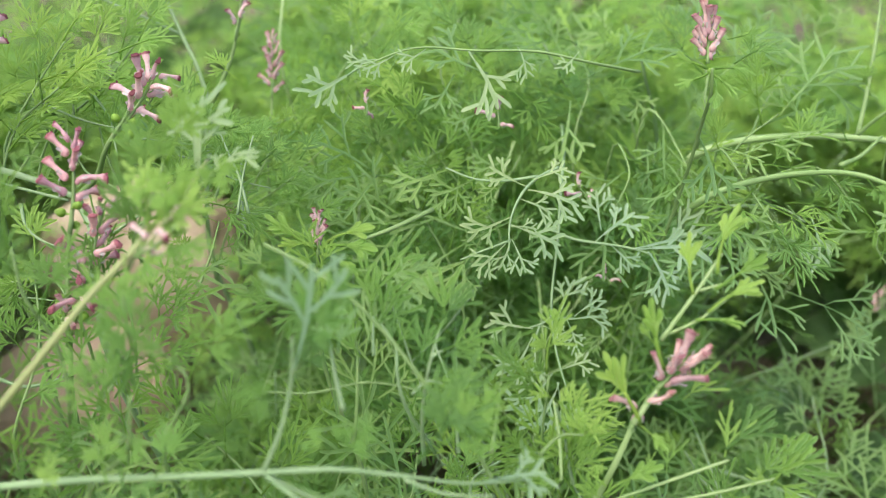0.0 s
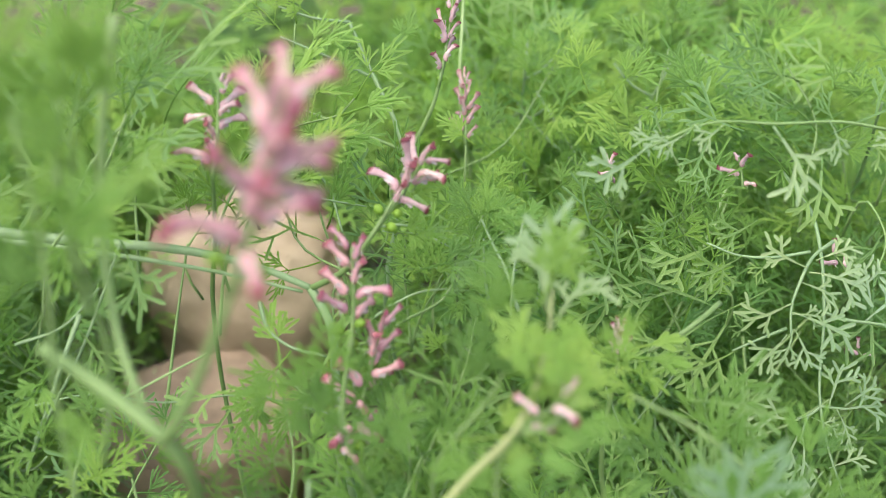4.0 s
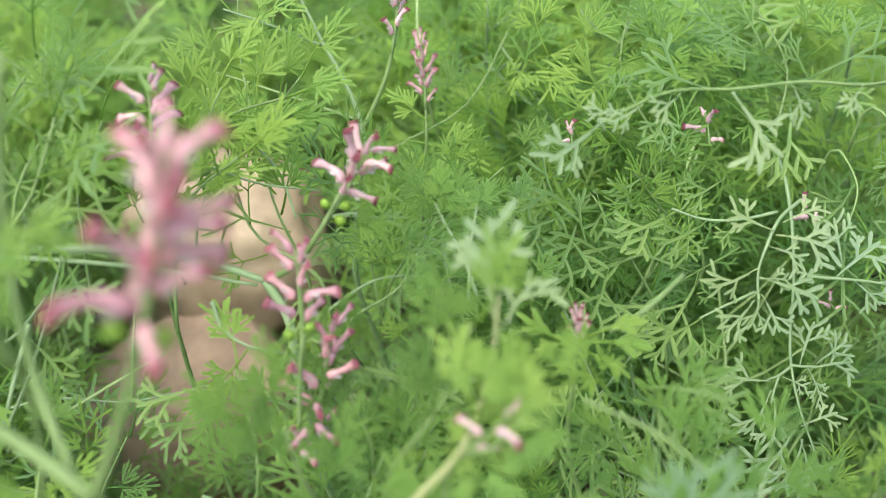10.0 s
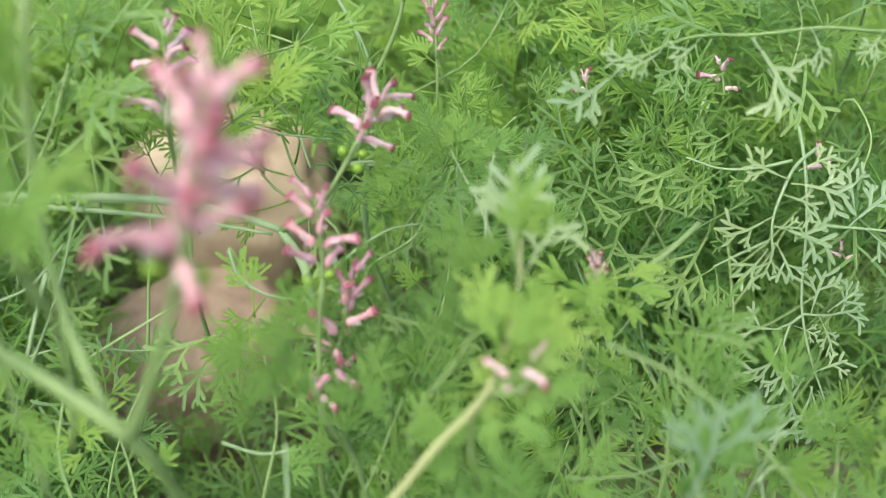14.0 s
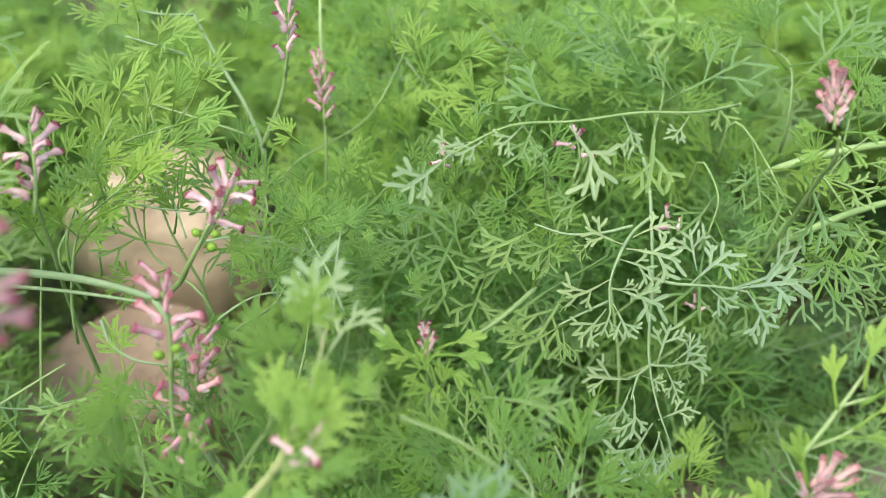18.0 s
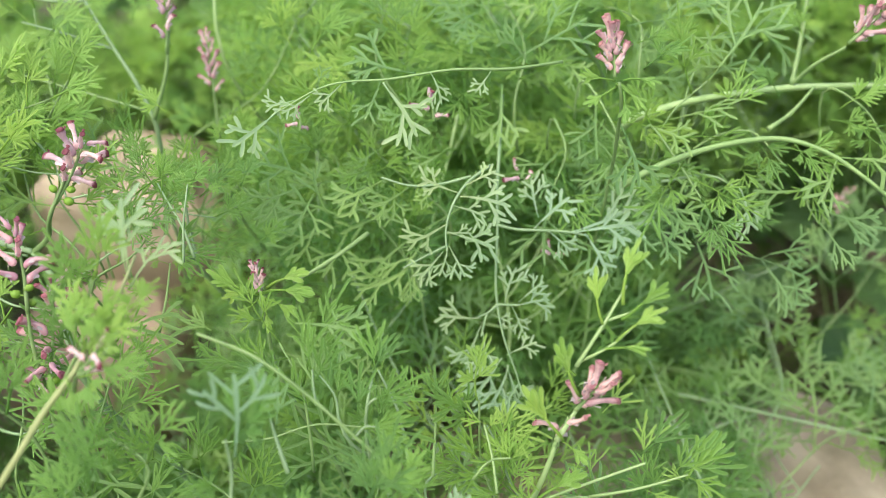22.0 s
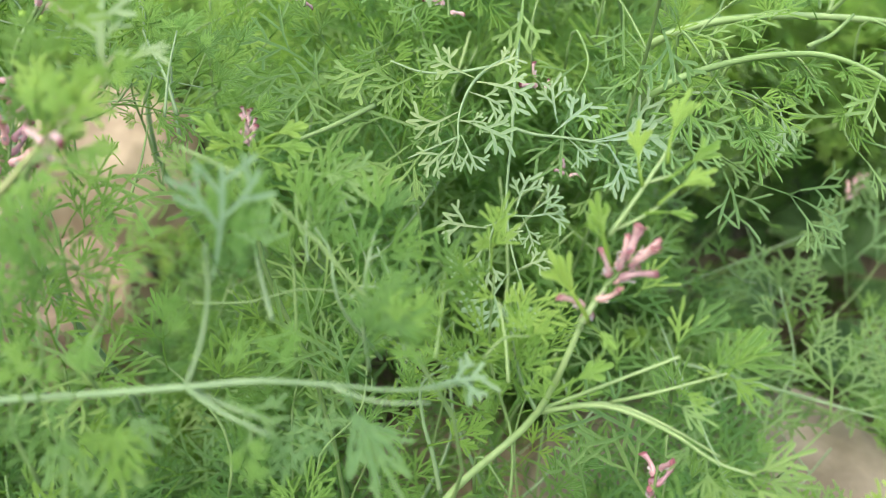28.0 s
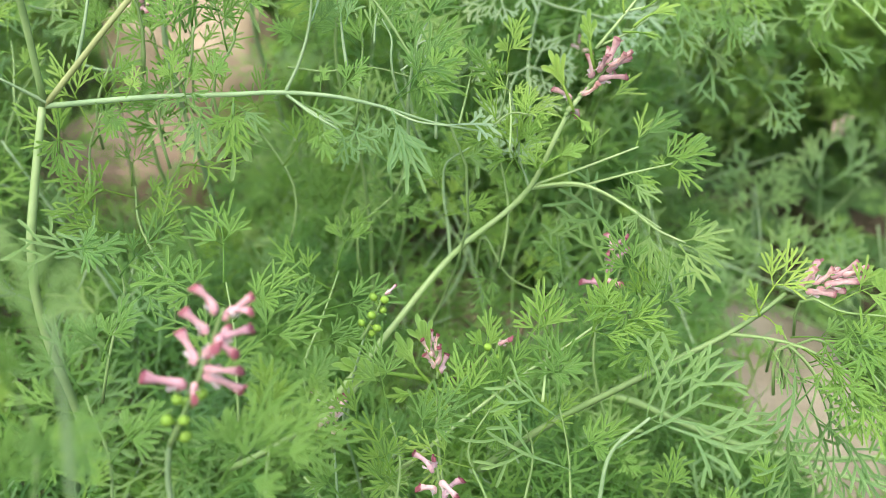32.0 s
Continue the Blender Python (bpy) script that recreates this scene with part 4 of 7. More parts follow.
leaf(q, (-0.0652, 0.2107, 0.3304), (-0.0699, 0.2207, 0.3413), "pale", which=3)
leaf(q, (-0.0656, 0.2068, 0.3288), (-0.0544, 0.2170, 0.3351), "pale", which=0)
leaf(q, (-0.0700, 0.1870, 0.3281), (-0.0626, 0.1944, 0.3421), "young", which=1)
leaf(q, (-0.0720, 0.1843, 0.3263), (-0.0752, 0.1978, 0.3432), "young", which=3)
leaf(q, (-0.0734, 0.1815, 0.3260), (-0.0548, 0.1834, 0.3380), "young", which=0)
leaf(q, (-0.0735, 0.1801, 0.3243), (-0.0538, 0.1787, 0.3273), "young", which=1)
leaf(q, (-0.0771, 0.1781, 0.3218), (-0.0723, 0.1698, 0.3162), "young", which=1)
leaf(q, (-0.0708, 0.1849, 0.3271), (-0.0578, 0.1921, 0.3393), "young", which=2)
spike(q, (-0.0736, 0.1794, 0.3234), (-0.0653, 0.1798, 0.3319), 4, "pale", 0.60, 0, 1.0)
stem(q, [(-0.1336, 0.1665, 0.2592), (-0.0870, 0.1600, 0.2699), (-0.0639, 0.1565, 0.2741), (-0.0429, 0.1538, 0.2779), (-0.0254, 0.1561, 0.2767), (-0.0104, 0.1571, 0.2738), (0.0048, 0.1601, 0.2685), (0.0234, 0.1685, 0.2620)], 0.0011, 0.0005, STEM_GREY)
stem(q, [(-0.0429, 0.1538, 0.2779), (-0.0385, 0.1571, 0.2876), (-0.0356, 0.1618, 0.2995), (-0.0347, 0.1632, 0.3101)], 0.0006, 0.0005, STEM_GREY)
leaf(q, (-0.0367, 0.1683, 0.2998), (-0.0245, 0.1717, 0.3168), "green", which=1)
stem(q, [(-0.0423, 0.1534, 0.2773), (-0.0336, 0.1488, 0.2737), (-0.0237, 0.1455, 0.2701)], 0.0006, 0.0005, STEM_GREY)
leaf(q, (-0.0317, 0.1488, 0.2735), (-0.0241, 0.1364, 0.2624), "green", which=1)
leaf(q, (-0.0085, 0.1573, 0.2739), (0.0167, 0.1715, 0.2842), "green", which=1)
leaf(q, (-0.0068, 0.1585, 0.2756), (0.0097, 0.1760, 0.2999), "green", which=3)
leaf(q, (-0.0601, 0.1567, 0.2743), (-0.0583, 0.1383, 0.2582), "green")
leaf(q, (-0.1307, 0.1654, 0.2573), (-0.1258, 0.1549, 0.2333), "green")
leaf(q, (-0.1441, 0.1661, 0.2679), (-0.1611, 0.1722, 0.2777), "green")
stem(q, [(-0.1316, 0.1669, 0.2596), (-0.1378, 0.1643, 0.2649), (-0.1453, 0.1619, 0.2707)], 0.0008, 0.0006, STEM_GREY)
stem(q, [(-0.1226, 0.1724, 0.2723), (-0.1200, 0.1799, 0.2864), (-0.1194, 0.1891, 0.2996)], 0.0008, 0.0006, STEM_GREY)
leaf(q, (-0.1194, 0.1891, 0.2996), (-0.1176, 0.2041, 0.3211), "green")

a = plant((-0.1000, 0.4200, 0.0000), "fumitory with an upright pale stem and two small dusky spikes")
stem(a, [(-0.1000, 0.4200, 0.0000), (-0.1100, 0.4100, 0.1300), (-0.1134, 0.3675, 0.2436), (-0.1075, 0.3660, 0.2741), (-0.1043, 0.3651, 0.2974), (-0.1090, 0.3711, 0.3135), (-0.1166, 0.3790, 0.3272), (-0.1262, 0.3896, 0.3462)], 0.0014, 0.0010, STEM_GREY)
stem(a, [(-0.1043, 0.3651, 0.2974), (-0.0933, 0.3690, 0.3183), (-0.0878, 0.3745, 0.3366)], 0.0011, 0.0008, STEM)
spike(a, (-0.0908, 0.3689, 0.3263), (-0.0848, 0.3816, 0.3588), 10, "pale", 0.85, 1, 1.5)
stem(a, [(-0.0900, 0.4200, 0.0000), (-0.0800, 0.4100, 0.1600), (-0.0827, 0.3732, 0.2661), (-0.0799, 0.3762, 0.2861), (-0.0794, 0.3842, 0.2998)], 0.0009, 0.0007, STEM)
spike(a, (-0.0796, 0.3818, 0.2966), (-0.0798, 0.3969, 0.3211), 12, "dusty", 0.80, 0, 1.8)
stem(a, [(-0.1178, 0.3790, 0.3274), (-0.1357, 0.3809, 0.3355), (-0.1525, 0.3801, 0.3433)], 0.0007, 0.0005, STEM_GREY)
stem(a, [(-0.1262, 0.3896, 0.3462), (-0.1402, 0.3872, 0.3487), (-0.1536, 0.3877, 0.3532)], 0.0007, 0.0005, STEM_GREY)
stem(a, [(-0.1064, 0.3658, 0.3017), (-0.1358, 0.3700, 0.3132), (-0.1602, 0.3754, 0.3211)], 0.0007, 0.0005, STEM)
leaf(a, (-0.1382, 0.3879, 0.3479), (-0.1605, 0.3903, 0.3568), "young")
leaf(a, (-0.1357, 0.3809, 0.3355), (-0.1558, 0.3750, 0.3367), "young")
leaf(a, (-0.1072, 0.3882, 0.3355), (-0.1016, 0.3988, 0.3490), "young", which=1)
leaf(a, (-0.1309, 0.3690, 0.3117), (-0.1495, 0.3593, 0.3081), "young")
leaf(a, (-0.1092, 0.3562, 0.2616), (-0.0742, 0.3561, 0.2763), "green")
leaf(a, (-0.1092, 0.3562, 0.2616), (-0.1284, 0.3586, 0.2817), "green")
leaf(a, (-0.1088, 0.3513, 0.2552), (-0.0767, 0.3418, 0.2580), "grey")
stem(a, [(-0.0700, 0.4600, 0.0000), (-0.0700, 0.4500, 0.2200), (-0.0813, 0.4227, 0.3137), (-0.0800, 0.4381, 0.3336), (-0.0790, 0.4519, 0.3513)], 0.0010, 0.0008, STEM_PALE)

r = plant((0.0300, 0.4700, 0.0000), "large fumitory with thick leaning pale green stems")
stem(r, [(0.0300, 0.4700, 0.0000), (0.0300, 0.4600, 0.1400), (0.1271, 0.4202, 0.1712), (0.1176, 0.3859, 0.2417), (0.1138, 0.3439, 0.2856), (0.1268, 0.3426, 0.2900), (0.1488, 0.3436, 0.2919), (0.1800, 0.3488, 0.2893), (0.2068, 0.3527, 0.2850), (0.2445, 0.3602, 0.2768)], 0.0020, 0.0016, STEM_PALE)
stem(r, [(0.1800, 0.3488, 0.2893), (0.1858, 0.3607, 0.3044), (0.1924, 0.3770, 0.3253), (0.1964, 0.3890, 0.3405)], 0.0011, 0.0009, STEM)
stem(r, [(0.1802, 0.3496, 0.2903), (0.1868, 0.3455, 0.3011), (0.1962, 0.3405, 0.3106)], 0.0010, 0.0008, STEM)
spike(r, (0.1975, 0.3413, 0.3116), (0.2146, 0.3393, 0.3328), 15, "dusty", 1.10, 0, 2.4)
stem(r, [(0.0300, 0.4700, 0.0000), (0.0500, 0.4400, 0.1000), (0.1130, 0.3632, 0.2125), (0.1064, 0.3039, 0.2832), (0.1228, 0.3073, 0.2870), (0.1414, 0.3096, 0.2892), (0.1663, 0.3095, 0.2880), (0.1785, 0.3044, 0.2843), (0.1917, 0.2951, 0.2766), (0.2073, 0.2801, 0.2647)], 0.0018, 0.0009, STEM)
stem(r, [(0.1595, 0.3169, 0.2897), (0.1732, 0.3292, 0.2887), (0.1866, 0.3414, 0.2925)], 0.0010, 0.0009, STEM)
stem(r, [(0.0500, 0.4000, 0.0000), (0.0850, 0.3300, 0.2000), (0.0904, 0.2819, 0.3208), (0.0890, 0.2737, 0.3348), (0.0880, 0.2728, 0.3418)], 0.0009, 0.0007, STEM)
spike(r, (0.0869, 0.2748, 0.3429), (0.0863, 0.2804, 0.3566), 13, "dusty", 0.82, 0, 1.8)
leaf(r, (0.0879, 0.2754, 0.3404), (0.0948, 0.2667, 0.3337), "tuft")
leaf(r, (0.0869, 0.2749, 0.3397), (0.0763, 0.2681, 0.3363), "tuft")
leaf(r, (0.0887, 0.2742, 0.3388), (0.0897, 0.2644, 0.3310), "tuft")
leaf(r, (0.0870, 0.2755, 0.3405), (0.0758, 0.2756, 0.3460), "tuft")
leaf(r, (0.0899, 0.2759, 0.3409), (0.1013, 0.2721, 0.3405), "tuft")
leaf(r, (0.0984, 0.2848, 0.3406), (0.1166, 0.2893, 0.3457), "green", which=3)
leaf(r, (0.0973, 0.2896, 0.3468), (0.1094, 0.2926, 0.3502), "green", which=1)
leaf(r, (0.1828, 0.3035, 0.2829), (0.1747, 0.2877, 0.2676), "grey")
leaf(r, (0.1663, 0.3095, 0.2880), (0.1742, 0.2973, 0.2801), "green")
leaf(r, (0.1385, 0.3107, 0.2744), (0.1501, 0.2973, 0.2565), "grey", which=1)
leaf(r, (0.1385, 0.3107, 0.2744), (0.1666, 0.3115, 0.2743), "green", which=2)
stem(r, [(0.1138, 0.3056, 0.2769), (0.1383, 0.3097, 0.2731), (0.1459, 0.3068, 0.2690)], 0.0007, 0.0005, STEM_GREY)
leaf(r, (0.1826, 0.3022, 0.2812), (0.2080, 0.2991, 0.2811), "grey", which=3)
leaf(r, (0.1711, 0.3381, 0.2921), (0.1606, 0.3467, 0.3037), "green")
leaf(r, (0.1593, 0.3394, 0.2943), (0.1373, 0.3507, 0.3098), "grey")
leaf(r, (0.1966, 0.3332, 0.2848), (0.2123, 0.3323, 0.2994), "young", which=1)
leaf(r, (0.1913, 0.3305, 0.2815), (0.2077, 0.3197, 0.2832), "green")
leaf(r, (0.1870, 0.3606, 0.3043), (0.1793, 0.3731, 0.3207), "green")
leaf(r, (0.1913, 0.3710, 0.3175), (0.2125, 0.3791, 0.3272), "green")
leaf(r, (0.0938, 0.2990, 0.3101), (0.0997, 0.2843, 0.2909), "grey", which=1)
leaf(r, (0.1107, 0.3155, 0.2981), (0.1207, 0.3010, 0.2953), "grey", which=0)
leaf(r, (0.1240, 0.3160, 0.2654), (0.1087, 0.3108, 0.2593), "green")
leaf(r, (0.1269, 0.3134, 0.2456), (0.1433, 0.3081, 0.2381), "grey")

w = plant((0.0300, 0.3600, 0.0000), "fumitory with arching blue-green leaves over the others")
stem(w, [(0.0300, 0.3600, 0.0000), (0.0900, 0.4300, 0.1300), (0.1150, 0.4300, 0.2500), (0.0900, 0.3800, 0.3150)], 0.0012, 0.0008, STEM_GREY)
leaf(w, (-0.0202, 0.3159, 0.3285), (-0.0142, 0.3158, 0.3362), "grey", which=0)
leaf(w, (0.0182, 0.3350, 0.3222), (-0.0052, 0.3316, 0.3318), "grey", which=1)
leaf(w, (0.0524, 0.3458, 0.3069), (0.0520, 0.3296, 0.2860), "grey")
leaf(w, (0.0304, 0.3159, 0.2691), (-0.0115, 0.2965, 0.2457), "grey", which=0)
leaf(w, (0.0254, 0.3381, 0.3144), (0.0506, 0.3356, 0.2938), "green")
leaf(w, (0.0584, 0.3166, 0.2525), (0.1055, 0.3065, 0.2539), "grey", which=1)
leaf(w, (0.0853, 0.3281, 0.2827), (0.1080, 0.3100, 0.2746), "green")
leaf(w, (0.0176, 0.3654, 0.3174), (-0.0012, 0.3845, 0.3428), "green")
leaf(w, (-0.0341, 0.3587, 0.3271), (-0.0385, 0.3751, 0.3485), "young", which=1)
leaf(w, (-0.0249, 0.3567, 0.3242), (-0.0102, 0.3723, 0.3437), "young", which=3)
leaf(w, (0.0032, 0.3676, 0.3208), (-0.0161, 0.3519, 0.3176), "green")
leaf(w, (0.0582, 0.3514, 0.3140), (0.0913, 0.3480, 0.3245), "grey", which=2)
leaf(w, (0.1097, 0.3579, 0.3202), (0.1516, 0.3641, 0.3265), "grey", which=0)
leaf(w, (0.0671, 0.3662, 0.3163), (0.0891, 0.3788, 0.3317), "green")
spike(w, (0.0234, 0.3376, 0.2974), (0.0223, 0.3450, 0.3071), 4, "pale", 0.80, 0, 1.0)
spike(w, (0.0609, 0.3189, 0.2718), (0.0557, 0.3235, 0.2780), 3, "pale", 0.75, 0, 1.0)
spike(w, (-0.0302, 0.3199, 0.3095), (-0.0306, 0.3241, 0.3150), 4, "pale", 0.60, 0, 1.0)
spike(w, (0.0703, 0.3070, 0.2396), (0.0672, 0.3101, 0.2438), 3, "pale", 0.60, 0, 1.0)

g = plant((-0.0300, 0.2500, 0.0000), "low leafy fumitory with reddish flower buds")
stem(g, [(-0.0300, 0.2500, 0.0000), (-0.0300, 0.2400, 0.2000), (-0.0420, 0.2399, 0.2609), (-0.0409, 0.2411, 0.2788), (-0.0402, 0.2410, 0.2917)], 0.0010, 0.0008, STEM)
spike(g, (-0.0402, 0.2410, 0.2917), (-0.0399, 0.2436, 0.3016), 10, "pale", 0.50, 0, 1.8)
leaf(g, (-0.0408, 0.2418, 0.2911), (-0.0555, 0.2438, 0.3024), "tuft")
leaf(g, (-0.0399, 0.2417, 0.2910), (-0.0206, 0.2389, 0.2946), "tuft")
leaf(g, (-0.0409, 0.2412, 0.2903), (-0.0473, 0.2341, 0.2895), "tuft")
leaf(g, (-0.0391, 0.2411, 0.2902), (-0.0278, 0.2332, 0.2876), "tuft")
leaf(g, (-0.0406, 0.2429, 0.2925), (-0.0519, 0.2387, 0.2957), "tuft")
leaf(g, (-0.0379, 0.2428, 0.2922), (-0.0225, 0.2433, 0.3005), "tuft")
leaf(g, (-0.0401, 0.2406, 0.2895), (-0.0364, 0.2303, 0.2842), "tuft")
stem(g, [(-0.0472, 0.1981, 0.3162), (-0.0320, 0.1935, 0.3096), (-0.0173, 0.1859, 0.2992), (-0.0038, 0.1801, 0.2829), (0.0074, 0.1760, 0.2690), (0.0000, 0.2200, 0.1000), (-0.0100, 0.2500, 0.0000)], 0.0005, 0.0008, STEM)
stem(g, [(-0.0036, 0.2695, 0.2923), (-0.0183, 0.2556, 0.2913), (-0.0297, 0.2481, 0.2902)], 0.0009, 0.0008, STEM)

f = plant((-0.0100, 0.2400, 0.0000), "fumitory with a stout pale stem and a dusky pink flower spike")
stem(f, [(-0.0500, 0.1900, 0.0000), (-0.0450, 0.1850, 0.0800), (-0.0190, 0.1461, 0.1621), (-0.0073, 0.1605, 0.1734), (0.0145, 0.1850, 0.1951), (0.0438, 0.1914, 0.2273), (0.0514, 0.1896, 0.2522), (0.0554, 0.1924, 0.2630)], 0.0019, 0.0011, STEM_PALE)
spike(f, (0.0612, 0.1955, 0.2707), (0.0679, 0.1956, 0.2810), 9, "dusty", 1.02, 0, 1.4)
stem(f, [(0.0545, 0.1914, 0.2617), (0.0618, 0.1958, 0.2711)], 0.0011, 0.0009, STEM_PALE)
spike(f, (0.0535, 0.1904, 0.2603), (0.0588, 0.1944, 0.2692), 3, "dusty", 1.05, 0, 0.6)
stem(f, [(0.0438, 0.1914, 0.2273), (0.0653, 0.1908, 0.2305), (0.0817, 0.1833, 0.2275), (0.0945, 0.1751, 0.2237)], 0.0008, 0.0005, STEM_PALE)
stem(f, [(0.0444, 0.1919, 0.2279), (0.0630, 0.1904, 0.2387), (0.0823, 0.1877, 0.2512)], 0.0006, 0.0005, STEM_PALE)
stem(f, [(0.0653, 0.1911, 0.2308), (0.0798, 0.1860, 0.2402), (0.0956, 0.1850, 0.2467)], 0.0006, 0.0004, STEM_PALE)
leaf(f, (0.0628, 0.1957, 0.2779), (0.0552, 0.2002, 0.2970), "tuft")
leaf(f, (0.0556, 0.1912, 0.2613), (0.0477, 0.1963, 0.2830), "tuft")
leaf(f, (0.0473, 0.1846, 0.2400), (0.0620, 0.1874, 0.2519), "tuft")
leaf(f, (0.0547, 0.1929, 0.2603), (0.0641, 0.1855, 0.2578), "tuft")
stem(f, [(0.0142, 0.1956, 0.1876), (0.0122, 0.1989, 0.2012), (0.0093, 0.2026, 0.2155), (0.0096, 0.2050, 0.2276), (0.0184, 0.2049, 0.2358)], 0.0008, 0.0005, STEM_GREY)
leaf(f, (0.0108, 0.1992, 0.2052), (0.0316, 0.1993, 0.2182), "green", which=1)
leaf(f, (0.0096, 0.2050, 0.2276), (0.0299, 0.2054, 0.2359), "grey", which=3)
leaf(f, (0.0093, 0.2026, 0.2155), (0.0021, 0.2084, 0.2330), "green", which=0)
leaf(f, (0.0426, 0.1915, 0.2240), (0.0227, 0.1991, 0.2710), "green", which=1)
leaf(f, (0.0403, 0.1928, 0.2347), (0.0381, 0.2025, 0.2662), "young", which=1)
stem(f, [(0.0438, 0.1914, 0.2273), (0.0389, 0.1953, 0.2383), (0.0364, 0.1982, 0.2514), (0.0331, 0.1996, 0.2624)], 0.0006, 0.0005, STEM_GREY)

o = plant((0.0600, 0.1900, 0.0000), "leaning fumitory over a pale stone with a pink flower spike")
stem(o, [(0.0600, 0.1900, 0.0000), (0.0550, 0.1900, 0.0600), (0.0397, 0.1242, 0.1448), (0.0612, 0.1275, 0.1659), (0.0806, 0.1315, 0.1792), (0.1013, 0.1359, 0.1932), (0.1184, 0.1409, 0.2030), (0.1290, 0.1458, 0.2095), (0.1384, 0.1522, 0.2146)], 0.0017, 0.0011, STEM)
spike(o, (0.1414, 0.1527, 0.2151), (0.1576, 0.1542, 0.2234), 12, "dusty", 1.15, 0, 1.8)
stem(o, [(0.1185, 0.1407, 0.2027), (0.1318, 0.1385, 0.2040), (0.1422, 0.1337, 0.2053), (0.1566, 0.1259, 0.2021)], 0.0008, 0.0006, STEM)
leaf(o, (0.1380, 0.1345, 0.2068), (0.1662, 0.1307, 0.2172), "green", which=2)
leaf(o, (0.1422, 0.1337, 0.2053), (0.1687, 0.1143, 0.1935), "green", which=0)
leaf(o, (0.1358, 0.1388, 0.2042), (0.1638, 0.1210, 0.1684), "grey", which=0)
leaf(o, (0.1297, 0.1385, 0.2042), (0.1385, 0.1248, 0.1928), "grey", (0.5, -0.8, 0.3), which=1)
leaf(o, (0.1291, 0.1452, 0.2086), (0.1448, 0.1645, 0.2320), "young", which=2)
leaf(o, (0.1566, 0.1259, 0.2021), (0.1810, 0.1252, 0.2084), "green", which=1)
leaf(o, (0.1288, 0.1444, 0.2092), (0.1237, 0.1487, 0.2209), "tuft")
leaf(o, (0.1298, 0.1445, 0.2093), (0.1373, 0.1393, 0.2066), "tuft")
leaf(o, (0.1278, 0.1444, 0.2092), (0.1207, 0.1415, 0.2107), "tuft")
leaf(o, (0.1559, 0.1488, 0.2140), (0.1711, 0.1557, 0.2283), "tuft")
leaf(o, (0.1562, 0.1465, 0.2107), (0.1751, 0.1456, 0.2135), "tuft")
stem(o, [(0.0600, 0.2200, 0.0000), (0.0700, 0.2200, 0.0600), (0.0993, 0.1924, 0.1169), (0.1323, 0.1873, 0.1077), (0.1623, 0.1834, 0.1005), (0.1945, 0.1832, 0.0984), (0.2395, 0.1940, 0.0939)], 0.0021, 0.0017, STEM)
stem(o, [(0.1757, 0.1837, 0.1000), (0.1986, 0.1726, 0.1003), (0.2275, 0.1677, 0.1005)], 0.0015, 0.0012, STEM)
stem(o, [(0.0200, 0.1700, 0.0000), (0.0000, 0.1600, 0.1000), (0.0084, 0.1008, 0.1655), (0.0269, 0.1114, 0.1796), (0.0455, 0.1213, 0.1929), (0.0587, 0.1275, 0.2010), (0.0699, 0.1332, 0.2087)], 0.0009, 0.0006, STEM_PALE)
leaf(o, (0.0502, 0.1240, 0.1965), (0.0502, 0.1371, 0.2241), "young", which=1)
leaf(o, (0.0587, 0.1275, 0.2010), (0.0960, 0.1343, 0.2176), "green", which=2)
leaf(o, (0.0680, 0.1322, 0.2073), (0.0715, 0.1398, 0.2268), "young", which=3)
leaf(o, (0.0455, 0.1213, 0.1929), (0.0683, 0.1216, 0.2008), "green", which=1)
leaf(o, (0.0308, 0.1122, 0.1807), (0.0422, 0.1106, 0.1865), "young", which=1)
leaf(o, (0.0214, 0.1081, 0.1753), (0.0085, 0.1115, 0.1896), "green")
stem(o, [(0.0900, 0.1500, 0.0000), (0.0850, 0.1300, 0.1000), (0.0726, 0.0873, 0.1687), (0.0748, 0.0952, 0.1852), (0.0854, 0.0989, 0.1987)], 0.0011, 0.0007, STEM_GREY)
leaf(o, (0.0748, 0.0952, 0.1852), (0.1033, 0.1081, 0.2197), "grey", which=0)
leaf(o, (0.0757, 0.0949, 0.1883), (0.1068, 0.0990, 0.2013), "grey", which=2)
leaf(o, (0.0744, 0.0951, 0.1852), (0.0858, 0.0903, 0.1812), "green", which=1)
leaf(o, (0.0951, 0.0987, 0.1577), (0.1054, 0.1109, 0.1746), "green", which=3)
leaf(o, (0.1283, 0.0947, 0.1675), (0.1259, 0.1016, 0.1863), "young", which=3)
leaf(o, (0.1095, 0.0825, 0.1686), (0.1141, 0.0870, 0.1835), "young", which=1)
spike(o, (0.0765, 0.1756, 0.1869), (0.0812, 0.1859, 0.2084), 8, "pink", 0.95, 0, 0.9)
stem(o, [(0.0800, 0.2000, 0.0000), (0.0850, 0.2000, 0.0800), (0.0868, 0.1551, 0.1340), (0.0776, 0.1671, 0.1606), (0.0771, 0.1764, 0.1863)], 0.0008, 0.0006, STEM)
leaf(o, (0.0636, 0.1890, 0.1841), (0.0562, 0.1993, 0.2081), "grey")
leaf(o, (0.0897, 0.1594, 0.1926), (0.0877, 0.1661, 0.2199), "green")
leaf(o, (0.0941, 0.1597, 0.1929), (0.1054, 0.1455, 0.1806), "green")

